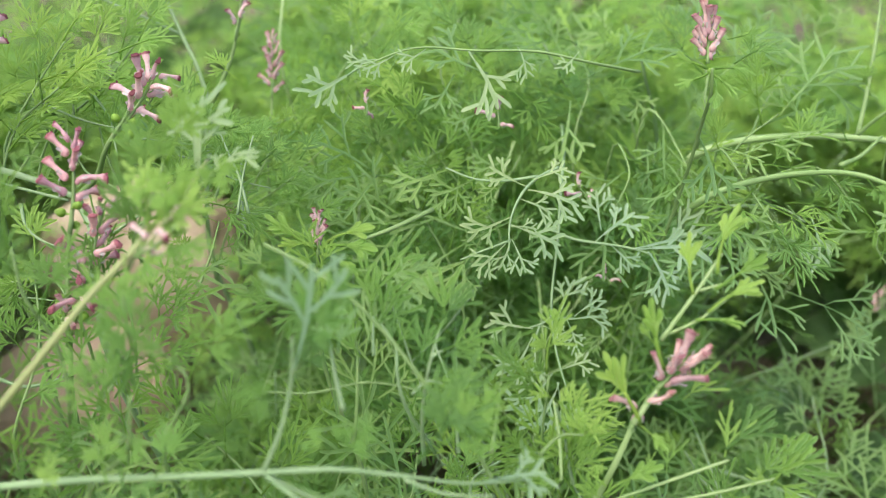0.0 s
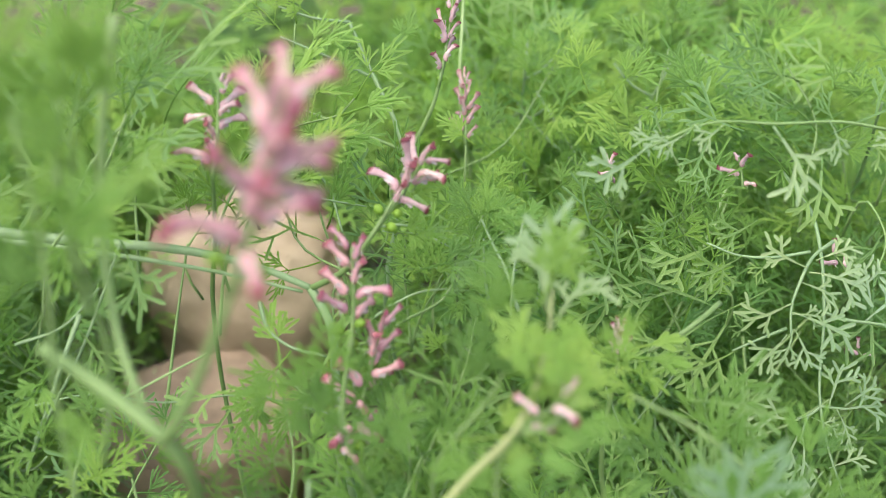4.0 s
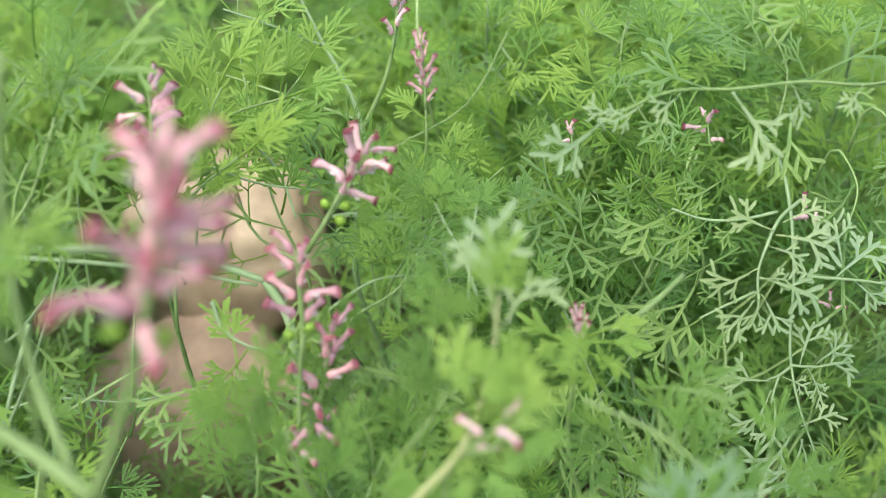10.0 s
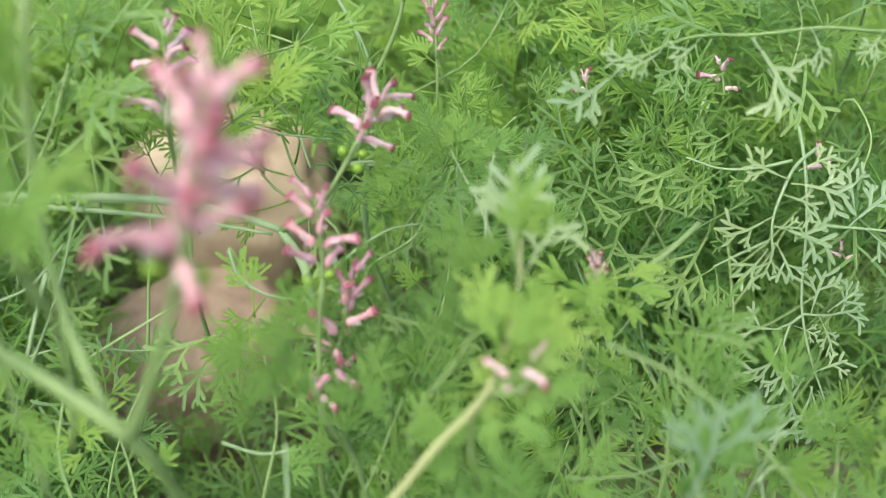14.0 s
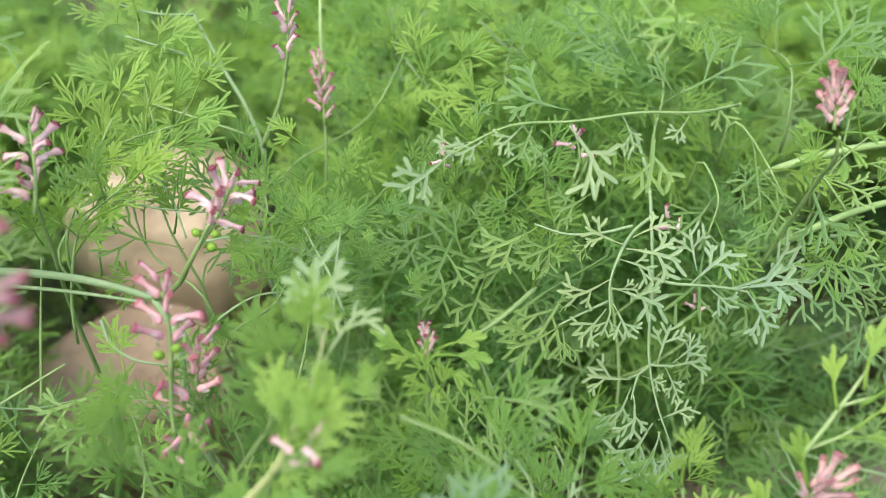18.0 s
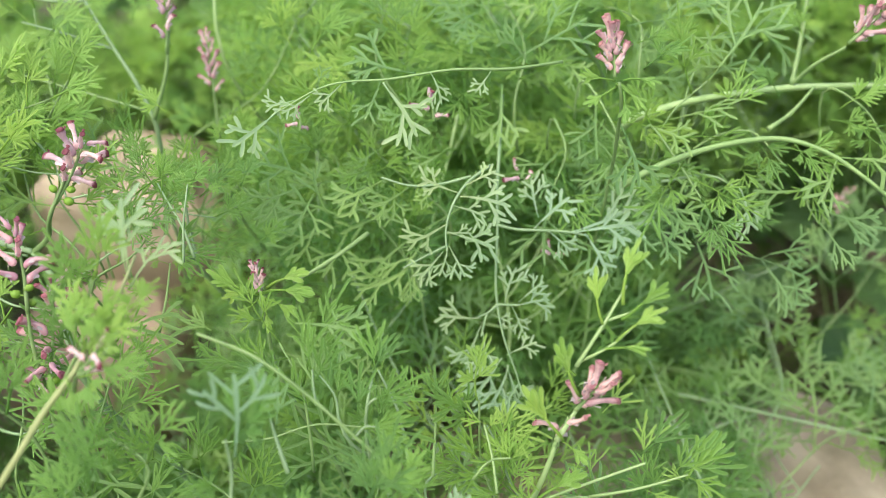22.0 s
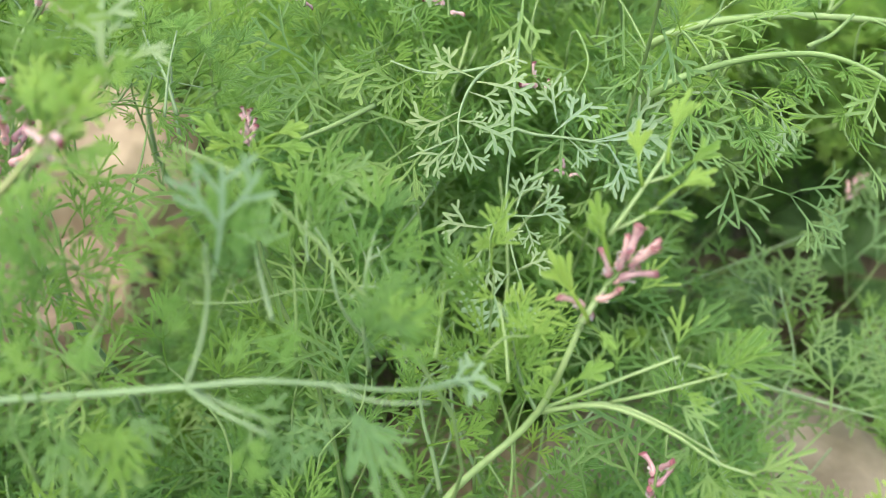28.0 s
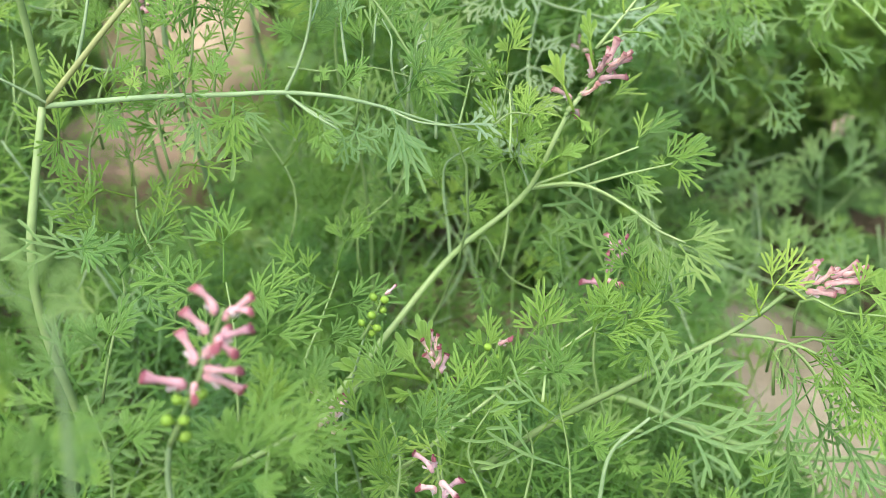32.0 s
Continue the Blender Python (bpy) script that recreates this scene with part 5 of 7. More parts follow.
m = plant((-0.0450, 0.0900, 0.0000), "fumitory in bloom with a pink spike above round green fruits")
stem(m, [(-0.0450, 0.0900, 0.0000), (-0.0500, 0.0850, 0.1200), (-0.0536, 0.0444, 0.2017), (-0.0543, 0.0470, 0.2125), (-0.0532, 0.0489, 0.2222)], 0.0011, 0.0009, STEM_GREY)
spike(m, (-0.0532, 0.0487, 0.2220), (-0.0386, 0.0616, 0.2607), 13, "pink", 1.08, 6, 0.5)
leaf(m, (-0.0393, 0.0357, 0.2147), (-0.0088, 0.0506, 0.2485), "broad", which=0)
leaf(m, (-0.0366, 0.0417, 0.2145), (-0.0223, 0.0534, 0.2480), "broad", which=3)
leaf(m, (-0.0540, 0.0659, 0.2239), (-0.0354, 0.0840, 0.2315), "broad", which=2)
leaf(m, (-0.0602, 0.0018, 0.2547), (-0.0456, 0.0092, 0.2821), "broad", which=3)
leaf(m, (-0.0379, -0.0126, 0.3029), (-0.0398, -0.0081, 0.3270), "grey", which=1)
stem(m, [(-0.0600, 0.0800, 0.0000), (-0.0750, 0.0500, 0.1500), (-0.0391, -0.0161, 0.2804), (-0.0378, -0.0126, 0.3029), (-0.0383, -0.0096, 0.3161)], 0.0008, 0.0006, STEM_GREY)
leaf(m, (-0.0801, 0.0197, 0.2291), (-0.0779, 0.0250, 0.2540), "broad")
leaf(m, (-0.0799, 0.0456, 0.1962), (-0.0782, 0.0558, 0.2108), "young", which=1)
leaf(m, (-0.0836, 0.0841, 0.2167), (-0.1003, 0.0908, 0.2272), "broad")
leaf(m, (-0.0955, 0.0982, 0.2025), (-0.0862, 0.1117, 0.2214), "broad")
leaf(m, (-0.1230, 0.1328, 0.2188), (-0.0973, 0.1358, 0.2218), "broad")
spike(m, (-0.0127, 0.1208, 0.2024), (-0.0058, 0.1272, 0.2182), 1, "pale", 0.90, 8, 0.5)
stem(m, [(-0.0000, 0.1500, 0.0000), (-0.0200, 0.1500, 0.1000), (-0.0177, 0.1193, 0.1760), (-0.0143, 0.1180, 0.1915), (-0.0118, 0.1214, 0.2033)], 0.0007, 0.0006, STEM_GREY)
spike(m, (-0.0190, 0.0971, 0.1704), (-0.0216, 0.1029, 0.1876), 5, "pale", 1.00, 2, 0.5)
stem(m, [(-0.0000, 0.1400, 0.0000), (-0.0150, 0.1300, 0.0900), (-0.0160, 0.0893, 0.1503), (-0.0186, 0.0971, 0.1704)], 0.0007, 0.0006, STEM_GREY)
spike(m, (0.0145, 0.1289, 0.1793), (0.0113, 0.1348, 0.1932), 8, "pale", 0.80, 0, 1.6)
leaf(m, (0.0136, 0.1284, 0.1768), (-0.0040, 0.1321, 0.1937), "tuft")
leaf(m, (0.0115, 0.1282, 0.1767), (-0.0220, 0.1272, 0.1877), "tuft")
leaf(m, (0.0157, 0.1285, 0.1769), (0.0256, 0.1284, 0.1867), "tuft")
leaf(m, (0.0128, 0.1271, 0.1750), (0.0188, 0.1185, 0.1728), "tuft")
leaf(m, (0.0117, 0.1270, 0.1750), (-0.0023, 0.1204, 0.1768), "tuft")
leaf(m, (0.0145, 0.1297, 0.1786), (0.0076, 0.1377, 0.2011), "tuft")
leaf(m, (0.0159, 0.1273, 0.1752), (0.0283, 0.1239, 0.1801), "tuft")
stem(m, [(0.0200, 0.1500, 0.0000), (0.0200, 0.1400, 0.1000), (0.0217, 0.1051, 0.1358), (0.0164, 0.1179, 0.1581), (0.0140, 0.1284, 0.1768)], 0.0009, 0.0007, STEM)
spike(m, (0.0199, 0.0855, 0.1604), (0.0166, 0.0913, 0.1776), 5, "pale", 1.05, 0, 0.5)
spike(m, (0.0326, 0.1301, 0.1888), (0.0358, 0.1313, 0.1990), 1, "pink", 0.90, 2, 1.0)
leaf(m, (0.0318, 0.1289, 0.1870), (0.0298, 0.1372, 0.2079), "young", which=1)
leaf(m, (-0.0149, 0.0840, 0.1602), (-0.0274, 0.0918, 0.1808), "green", which=3)
leaf(m, (-0.0003, 0.0916, 0.1528), (-0.0001, 0.1030, 0.1779), "green")
leaf(m, (0.0077, 0.0922, 0.1532), (-0.0099, 0.1023, 0.1687), "green")
stem(m, [(-0.0700, 0.2000, 0.0000), (-0.0650, 0.1900, 0.0700), (-0.0610, 0.1222, 0.1301), (-0.0407, 0.1267, 0.1442), (-0.0192, 0.1337, 0.1617), (-0.0116, 0.1418, 0.1730)], 0.0017, 0.0014, STEM)

s = plant((0.2700, 0.4200, 0.0000), "blue-green fumitory shoot behind the pale stone")
stem(s, [(0.2400, 0.4300, 0.0000), (0.2175, 0.3682, 0.0675), (0.2082, 0.3765, 0.0949), (0.2014, 0.3881, 0.1267)], 0.0010, 0.0006, STEM_GREY)
leaf(s, (0.2082, 0.3765, 0.0949), (0.1908, 0.3937, 0.1344), "grey")
leaf(s, (0.2068, 0.3786, 0.0977), (0.2270, 0.3911, 0.1294), "grey")
leaf(s, (0.2148, 0.3725, 0.0732), (0.2709, 0.3563, 0.0826), "grey", which=0)
leaf(s, (0.2121, 0.3769, 0.0790), (0.2347, 0.3784, 0.1127), "green")
leaf(s, (0.2113, 0.3727, 0.0736), (0.1656, 0.3763, 0.0965), "green")
leaf(s, (0.2401, 0.3586, 0.0542), (0.2661, 0.3483, 0.0725), "green")
stem(s, [(0.1400, 0.4000, 0.0000), (0.1450, 0.4000, 0.0500), (0.1522, 0.3638, 0.0972), (0.1966, 0.3592, 0.0731), (0.2430, 0.3553, 0.0498), (0.2985, 0.3538, 0.0293)], 0.0018, 0.0015, STEM)
shoot(c, [(-0.1393, 0.2154, 0.2372), (-0.1350, 0.2287, 0.2618), (-0.1384, 0.2509, 0.2814)], 7, 0.020, ("young", "green"), 0.0006, STEM)
shoot(c, [(-0.0994, 0.2253, 0.2576), (-0.0999, 0.2301, 0.2715), (-0.1034, 0.2347, 0.2852)], 5, 0.024, ("green",), 0.0006, STEM)
shoot(c, [(-0.1259, 0.2455, 0.2668), (-0.1374, 0.2502, 0.2726), (-0.1505, 0.2554, 0.2710)], 5, 0.018, ("grey", "green"), 0.0006, STEM)
shoot(c, [(-0.1035, 0.2589, 0.2915), (-0.0932, 0.2677, 0.2945), (-0.0842, 0.2778, 0.2991)], 6, 0.026, ("green",), 0.0006, STEM)
shoot(c, [(-0.1140, 0.2746, 0.2950), (-0.1376, 0.3031, 0.2986), (-0.1478, 0.3264, 0.3117)], 6, 0.024, ("young", "green"), 0.0006, STEM)
shoot(c, [(-0.1093, 0.2055, 0.2488), (-0.1053, 0.2151, 0.2609), (-0.0950, 0.2246, 0.2726)], 6, 0.026, ("green",), 0.0006, STEM)
shoot(h, [(-0.1882, 0.2094, 0.2457), (-0.1903, 0.2215, 0.2607), (-0.1932, 0.2350, 0.2695)], 6, 0.022, ("green",), 0.0006, STEM)
shoot(h, [(-0.1744, 0.2136, 0.2350), (-0.1768, 0.2241, 0.2481), (-0.1822, 0.2349, 0.2535)], 5, 0.020, ("green", "young"), 0.0006, STEM)
shoot(h, [(-0.2038, 0.2640, 0.3138), (-0.1907, 0.2722, 0.3320), (-0.1795, 0.2809, 0.3509)], 7, 0.026, ("green", "grey"), 0.0006, STEM)
shoot(h, [(-0.1858, 0.2849, 0.3078), (-0.1866, 0.2947, 0.3200), (-0.1784, 0.3074, 0.3359)], 6, 0.026, ("green", "grey"), 0.0006, STEM)
shoot(h, [(-0.1625, 0.2956, 0.3053), (-0.1523, 0.3088, 0.3217), (-0.1438, 0.3220, 0.3381)], 7, 0.022, ("young",), 0.0006, STEM)
shoot(h, [(-0.1564, 0.3170, 0.3000), (-0.1378, 0.3296, 0.3157), (-0.1198, 0.3328, 0.3356)], 7, 0.022, ("young",), 0.0006, STEM)
shoot(q, [(-0.1524, 0.1801, 0.3433), (-0.1504, 0.1823, 0.3666), (-0.1499, 0.1840, 0.3892)], 6, 0.018, ("young", "green"), 0.0006, STEM)
shoot(q, [(-0.1575, 0.1680, 0.3425), (-0.1584, 0.1707, 0.3668), (-0.1551, 0.1746, 0.3929)], 6, 0.018, ("young", "green"), 0.0006, STEM)
shoot(q, [(-0.0747, 0.1794, 0.3218), (-0.0656, 0.1812, 0.3289), (-0.0589, 0.1837, 0.3351)], 5, 0.013, ("young",), 0.0006, STEM)
shoot(q, [(-0.0904, 0.1924, 0.3026), (-0.0796, 0.1957, 0.3194), (-0.0707, 0.2000, 0.3381)], 8, 0.020, ("young", "green"), 0.0006, STEM)
shoot(q, [(-0.1047, 0.1909, 0.2892), (-0.1060, 0.1888, 0.3065), (-0.1118, 0.1943, 0.3168)], 5, 0.020, ("green",), 0.0006, STEM)
shoot(q, [(-0.0893, 0.1617, 0.2661), (-0.0797, 0.1593, 0.2829), (-0.0737, 0.1604, 0.2957)], 5, 0.022, ("green", "young"), 0.0006, STEM)
shoot(a, [(-0.1039, 0.3351, 0.2504), (-0.1020, 0.3310, 0.2695), (-0.1020, 0.3279, 0.2900)], 7, 0.026, ("green", "grey"), 0.0006, STEM)
shoot(a, [(-0.0964, 0.3332, 0.2476), (-0.0841, 0.3333, 0.2717), (-0.0733, 0.3393, 0.2873)], 7, 0.026, ("green",), 0.0006, STEM)
shoot(a, [(-0.0905, 0.3488, 0.2512), (-0.0676, 0.3494, 0.2674), (-0.0504, 0.3513, 0.2855)], 7, 0.028, ("green",), 0.0006, STEM)
shoot(a, [(-0.1298, 0.3316, 0.2633), (-0.1146, 0.3266, 0.2807), (-0.1083, 0.3326, 0.2964)], 5, 0.022, ("green", "young"), 0.0006, STEM)
shoot(a, [(-0.1465, 0.3666, 0.3092), (-0.1496, 0.3731, 0.3260), (-0.1469, 0.3836, 0.3476)], 7, 0.028, ("young",), 0.0006, STEM)
shoot(a, [(-0.1015, 0.3876, 0.2691), (-0.0651, 0.4031, 0.2876), (-0.0387, 0.4259, 0.3161)], 7, 0.028, ("young", "green"), 0.0006, STEM)
shoot(w, [(0.0065, 0.3145, 0.2355), (-0.0047, 0.3225, 0.2628), (-0.0205, 0.3271, 0.2857)], 8, 0.032, ("green", "grey"), 0.0006, STEM)
shoot(w, [(0.0243, 0.3292, 0.2538), (0.0118, 0.3324, 0.2748), (-0.0052, 0.3323, 0.2917)], 8, 0.032, ("green",), 0.0006, STEM)
shoot(w, [(0.0129, 0.3632, 0.2820), (0.0005, 0.3814, 0.3060), (0.0085, 0.4114, 0.3281)], 7, 0.030, ("green", "young"), 0.0006, STEM)
shoot(w, [(0.0604, 0.3674, 0.2855), (0.0684, 0.3830, 0.3053), (0.0587, 0.4090, 0.3231)], 7, 0.030, ("green", "grey"), 0.0006, STEM)
shoot(r, [(0.1201, 0.3168, 0.2503), (0.1318, 0.3132, 0.2452), (0.1457, 0.3080, 0.2379)], 6, 0.030, ("grey", "green"), 0.0006, STEM)
shoot(r, [(0.1117, 0.3198, 0.2954), (0.1180, 0.3054, 0.2848), (0.1265, 0.2926, 0.2760)], 6, 0.028, ("green",), 0.0006, STEM)
shoot(r, [(0.1329, 0.3259, 0.2779), (0.1538, 0.3265, 0.2860), (0.1666, 0.3115, 0.2743)], 6, 0.026, ("green", "young"), 0.0006, STEM)
shoot(r, [(0.1327, 0.3465, 0.2882), (0.1425, 0.3673, 0.2983), (0.1632, 0.3898, 0.3103)], 7, 0.030, ("grey", "green"), 0.0006, STEM)
shoot(r, [(0.1972, 0.3480, 0.2876), (0.2036, 0.3373, 0.2816), (0.2141, 0.3236, 0.2716)], 6, 0.028, ("green",), 0.0006, STEM)
shoot(r, [(0.1171, 0.3669, 0.2989), (0.1185, 0.3871, 0.3086), (0.1031, 0.4037, 0.3144)], 7, 0.032, ("grey", "green"), 0.0006, STEM)
shoot(r, [(0.1805, 0.3053, 0.2739), (0.1741, 0.3012, 0.2606), (0.1780, 0.2967, 0.2546)], 4, 0.020, ("grey",), 0.0006, STEM)
shoot(f, [(0.0288, 0.2057, 0.1925), (0.0398, 0.1981, 0.1809), (0.0554, 0.1936, 0.1736)], 5, 0.026, ("green",), 0.0006, STEM)
shoot(f, [(0.0365, 0.1921, 0.2163), (0.0296, 0.1971, 0.2415), (0.0313, 0.2044, 0.2694)], 8, 0.022, ("young", "green"), 0.0006, STEM)
shoot(f, [(0.0792, 0.1819, 0.1731), (0.0815, 0.1891, 0.1919), (0.0860, 0.1960, 0.2105)], 6, 0.024, ("green", "grey"), 0.0006, STEM)
shoot(o, [(0.1014, 0.1353, 0.1923), (0.0958, 0.1404, 0.2035), (0.0839, 0.1442, 0.2149)], 6, 0.026, ("green",), 0.0006, STEM)
shoot(o, [(0.1381, 0.1340, 0.2059), (0.1523, 0.1279, 0.2051), (0.1665, 0.1186, 0.1997)], 8, 0.030, ("green",), 0.0006, STEM)
shoot(o, [(0.1380, 0.1383, 0.2035), (0.1493, 0.1268, 0.1950), (0.1609, 0.1162, 0.1791)], 6, 0.030, ("grey", "green"), 0.0006, STEM)
shoot(o, [(0.1468, 0.1477, 0.2165), (0.1572, 0.1411, 0.2151), (0.1657, 0.1340, 0.2219)], 6, 0.026, ("green", "young"), 0.0006, STEM)
shoot(o, [(0.0510, 0.1097, 0.1408), (0.0511, 0.1172, 0.1604), (0.0412, 0.1213, 0.1756)], 6, 0.024, ("green",), 0.0006, STEM)
shoot(o, [(0.0655, 0.0954, 0.1545), (0.0658, 0.1068, 0.1710), (0.0585, 0.1154, 0.1837)], 6, 0.024, ("green", "grey"), 0.0006, STEM)
shoot(o, [(0.0045, 0.0843, 0.1596), (0.0067, 0.0956, 0.1756), (-0.0001, 0.1017, 0.1848)], 6, 0.024, ("green",), 0.0006, STEM)
shoot(o, [(0.0353, 0.0954, 0.1562), (0.0300, 0.1042, 0.1691), (0.0346, 0.1137, 0.1825)], 6, 0.022, ("green", "young"), 0.0006, STEM)
shoot(m, [(-0.0312, 0.0558, 0.1905), (-0.0309, 0.0653, 0.2043), (-0.0254, 0.0734, 0.2155)], 6, 0.020, ("broad",), 0.0006, STEM)
shoot(m, [(-0.0759, 0.0524, 0.1882), (-0.0756, 0.0620, 0.2020), (-0.0870, 0.0707, 0.2151)], 6, 0.020, ("broad",), 0.0006, STEM)
shoot(m, [(-0.0651, 0.0079, 0.2462), (-0.0648, 0.0113, 0.2600), (-0.0655, 0.0143, 0.2731)], 5, 0.018, ("broad", "young"), 0.0006, STEM)
shoot(m, [(-0.0474, 0.0881, 0.2029), (-0.0497, 0.1058, 0.2110), (-0.0597, 0.1238, 0.2199)], 7, 0.026, ("green",), 0.0006, STEM)
shoot(m, [(-0.1006, 0.1173, 0.1953), (-0.1003, 0.1368, 0.2057), (-0.1163, 0.1533, 0.2129)], 7, 0.026, ("green", "grey"), 0.0006, STEM)
shoot(m, [(-0.0378, 0.1398, 0.1716), (-0.0358, 0.1539, 0.1830), (-0.0292, 0.1687, 0.1951)], 7, 0.024, ("green",), 0.0006, STEM)
shoot(m, [(-0.0929, 0.1533, 0.1941), (-0.1076, 0.1690, 0.2087), (-0.1132, 0.1818, 0.2187)], 7, 0.026, ("green",), 0.0006, STEM)
shoot(q, [(-0.1267, 0.1722, 0.2231), (-0.1277, 0.1752, 0.2363), (-0.1202, 0.1799, 0.2513)], 6, 0.026, ("green", "young"), 0.0006, STEM)
shoot(q, [(-0.1032, 0.1912, 0.2142), (-0.0934, 0.1955, 0.2286), (-0.0954, 0.2000, 0.2439)], 7, 0.028, ("green",), 0.0006, STEM)
shoot(q, [(-0.0543, 0.2035, 0.2116), (-0.0641, 0.2080, 0.2273), (-0.0756, 0.2106, 0.2405)], 7, 0.028, ("green", "grey"), 0.0006, STEM)
shoot(q, [(-0.0256, 0.2062, 0.2663), (-0.0223, 0.2139, 0.2773), (-0.0322, 0.2208, 0.2877)], 6, 0.026, ("green",), 0.0006, STEM)
shoot(q, [(-0.0726, 0.1720, 0.2724), (-0.0684, 0.1766, 0.2876), (-0.0736, 0.1780, 0.2986)], 6, 0.022, ("young", "green"), 0.0006, STEM)
shoot(q, [(-0.0269, 0.2128, 0.1883), (-0.0126, 0.2182, 0.2041), (-0.0087, 0.2241, 0.2210)], 7, 0.028, ("green", "grey"), 0.0006, STEM)
shoot(s, [(0.2376, 0.3843, 0.0875), (0.2612, 0.4002, 0.1071), (0.2848, 0.4161, 0.1268)], 7, 0.038, ("green", "grey"), 0.0006, STEM)
shoot(c, [(-0.2039, 0.2523, 0.2033), (-0.1968, 0.2646, 0.2185), (-0.1898, 0.2743, 0.2307)], 6, 0.022, ("green", "grey"), 0.0006, STEM)
shoot(c, [(-0.1916, 0.3429, 0.2683), (-0.1888, 0.3497, 0.2768), (-0.1793, 0.3562, 0.2849)], 5, 0.020, ("green",), 0.0006, STEM)
stem(g, [(0.0049, 0.2042, 0.2392), (0.0028, 0.2163, 0.2543), (-0.0027, 0.2255, 0.2658)], 0.0007, 0.0005, STEM_GREY)
stem(f, [(0.0627, 0.2032, 0.2823), (0.0723, 0.2084, 0.2952), (0.0794, 0.2127, 0.3054)], 0.0007, 0.0005, STEM_PALE)
stem(f, [(0.0732, 0.2087, 0.2956), (0.0817, 0.2087, 0.2984)], 0.0005, 0.0004, STEM_PALE)
stem(f, [(0.0646, 0.2042, 0.2835), (0.0741, 0.2041, 0.2896), (0.0803, 0.2056, 0.2945)], 0.0005, 0.0004, STEM_PALE)
leaf(f, (0.0777, 0.2092, 0.3009), (0.0836, 0.2183, 0.3173), "tuft", (-0.4, -0.6, 0.5), which=1)
leaf(f, (0.0768, 0.2076, 0.2973), (0.0920, 0.2102, 0.3048), "tuft", (0.2, -0.8, 0.4), which=3)
leaf(f, (0.0748, 0.2032, 0.2917), (0.0896, 0.2063, 0.3000), "tuft", which=1)
leaf(f, (0.0714, 0.2030, 0.2899), (0.0842, 0.1992, 0.2893), "tuft", which=0)
leaf(f, (0.0714, 0.2080, 0.2947), (0.0709, 0.2167, 0.3093), "tuft")
leaf(f, (0.0624, 0.2016, 0.2802), (0.0561, 0.2056, 0.2857), "tuft")
shoot(w, [(0.0757, 0.3446, 0.2880), (0.0763, 0.3327, 0.2809), (0.0716, 0.3184, 0.2707)], 6, 0.026, ("grey", "green"), 0.0006, STEM)
shoot(w, [(0.0897, 0.3545, 0.3003), (0.0998, 0.3289, 0.2831), (0.1048, 0.3171, 0.2759)], 7, 0.028, ("grey", "green"), 0.0006, STEM)
shoot(s, [(0.1812, 0.2748, 0.1117), (0.2108, 0.3000, 0.1104), (0.2484, 0.3102, 0.1057)], 6, 0.032, ("green", "grey"), 0.0006, STEM)
shoot(o, [(0.1382, 0.1334, 0.2051), (0.1449, 0.1251, 0.2015), (0.1406, 0.1100, 0.1888)], 7, 0.026, ("grey",), 0.0006, STEM)
shoot(o, [(0.1459, 0.1357, 0.2080), (0.1578, 0.1245, 0.2088), (0.1719, 0.1132, 0.2004)], 7, 0.030, ("green", "grey"), 0.0006, STEM)
leaf(q, (0.0106, 0.1634, 0.2659), (0.0263, 0.1661, 0.2637), "pale", which=1)
leaf(q, (-0.0363, 0.1673, 0.2980), (-0.0321, 0.1713, 0.3246), "pale", (0, -0.5, 1), which=0)
leaf(q, (-0.0358, 0.1687, 0.3028), (-0.0229, 0.1748, 0.3227), "young", (0.3, -0.4, 1), which=1)
shoot(w, [(-0.0245, 0.2480, 0.1169), (-0.0168, 0.2569, 0.1467), (-0.0121, 0.2649, 0.1754)], 7, 0.030, ("green", "grey"), 0.0006, STEM)
shoot(w, [(0.0114, 0.2672, 0.1262), (0.0183, 0.2779, 0.1586), (0.0223, 0.2859, 0.1873)], 7, 0.030, ("green", "young"), 0.0006, STEM)
shoot(w, [(-0.0484, 0.2569, 0.1300), (-0.0485, 0.2652, 0.1591), (-0.0376, 0.2732, 0.1877)], 7, 0.030, ("grey", "green"), 0.0006, STEM)
shoot(w, [(0.0469, 0.2510, 0.1199), (0.0487, 0.2596, 0.1495), (0.0536, 0.2644, 0.1737)], 7, 0.028, ("green",), 0.0006, STEM)
shoot(r, [(0.1131, 0.3224, 0.2741), (0.1251, 0.3267, 0.2923), (0.1379, 0.3344, 0.3050)], 6, 0.026, ("grey", "green"), 0.0006, STEM)
shoot(h, [(-0.1578, 0.2801, 0.3001), (-0.1496, 0.2868, 0.3168), (-0.1349, 0.2906, 0.3300)], 7, 0.020, ("young", "green"), 0.0006, STEM)
shoot(h, [(-0.1234, 0.3018, 0.2795), (-0.1270, 0.3102, 0.2983), (-0.1345, 0.3160, 0.3138)], 6, 0.022, ("green", "grey"), 0.0006, STEM)
shoot(h, [(-0.1537, 0.3168, 0.3146), (-0.1419, 0.3191, 0.3258), (-0.1231, 0.3197, 0.3349)], 8, 0.020, ("young",), 0.0006, STEM)
stem(h, [(-0.1540, 0.3084, 0.3200), (-0.1340, 0.3029, 0.3133), (-0.1148, 0.3048, 0.3079)], 0.0005, 0.0004, STEM_GREY)
stem(h, [(-0.1379, 0.3209, 0.3200), (-0.1282, 0.3108, 0.3121), (-0.1229, 0.2996, 0.3010)], 0.0006, 0.0005, STEM_GREY)
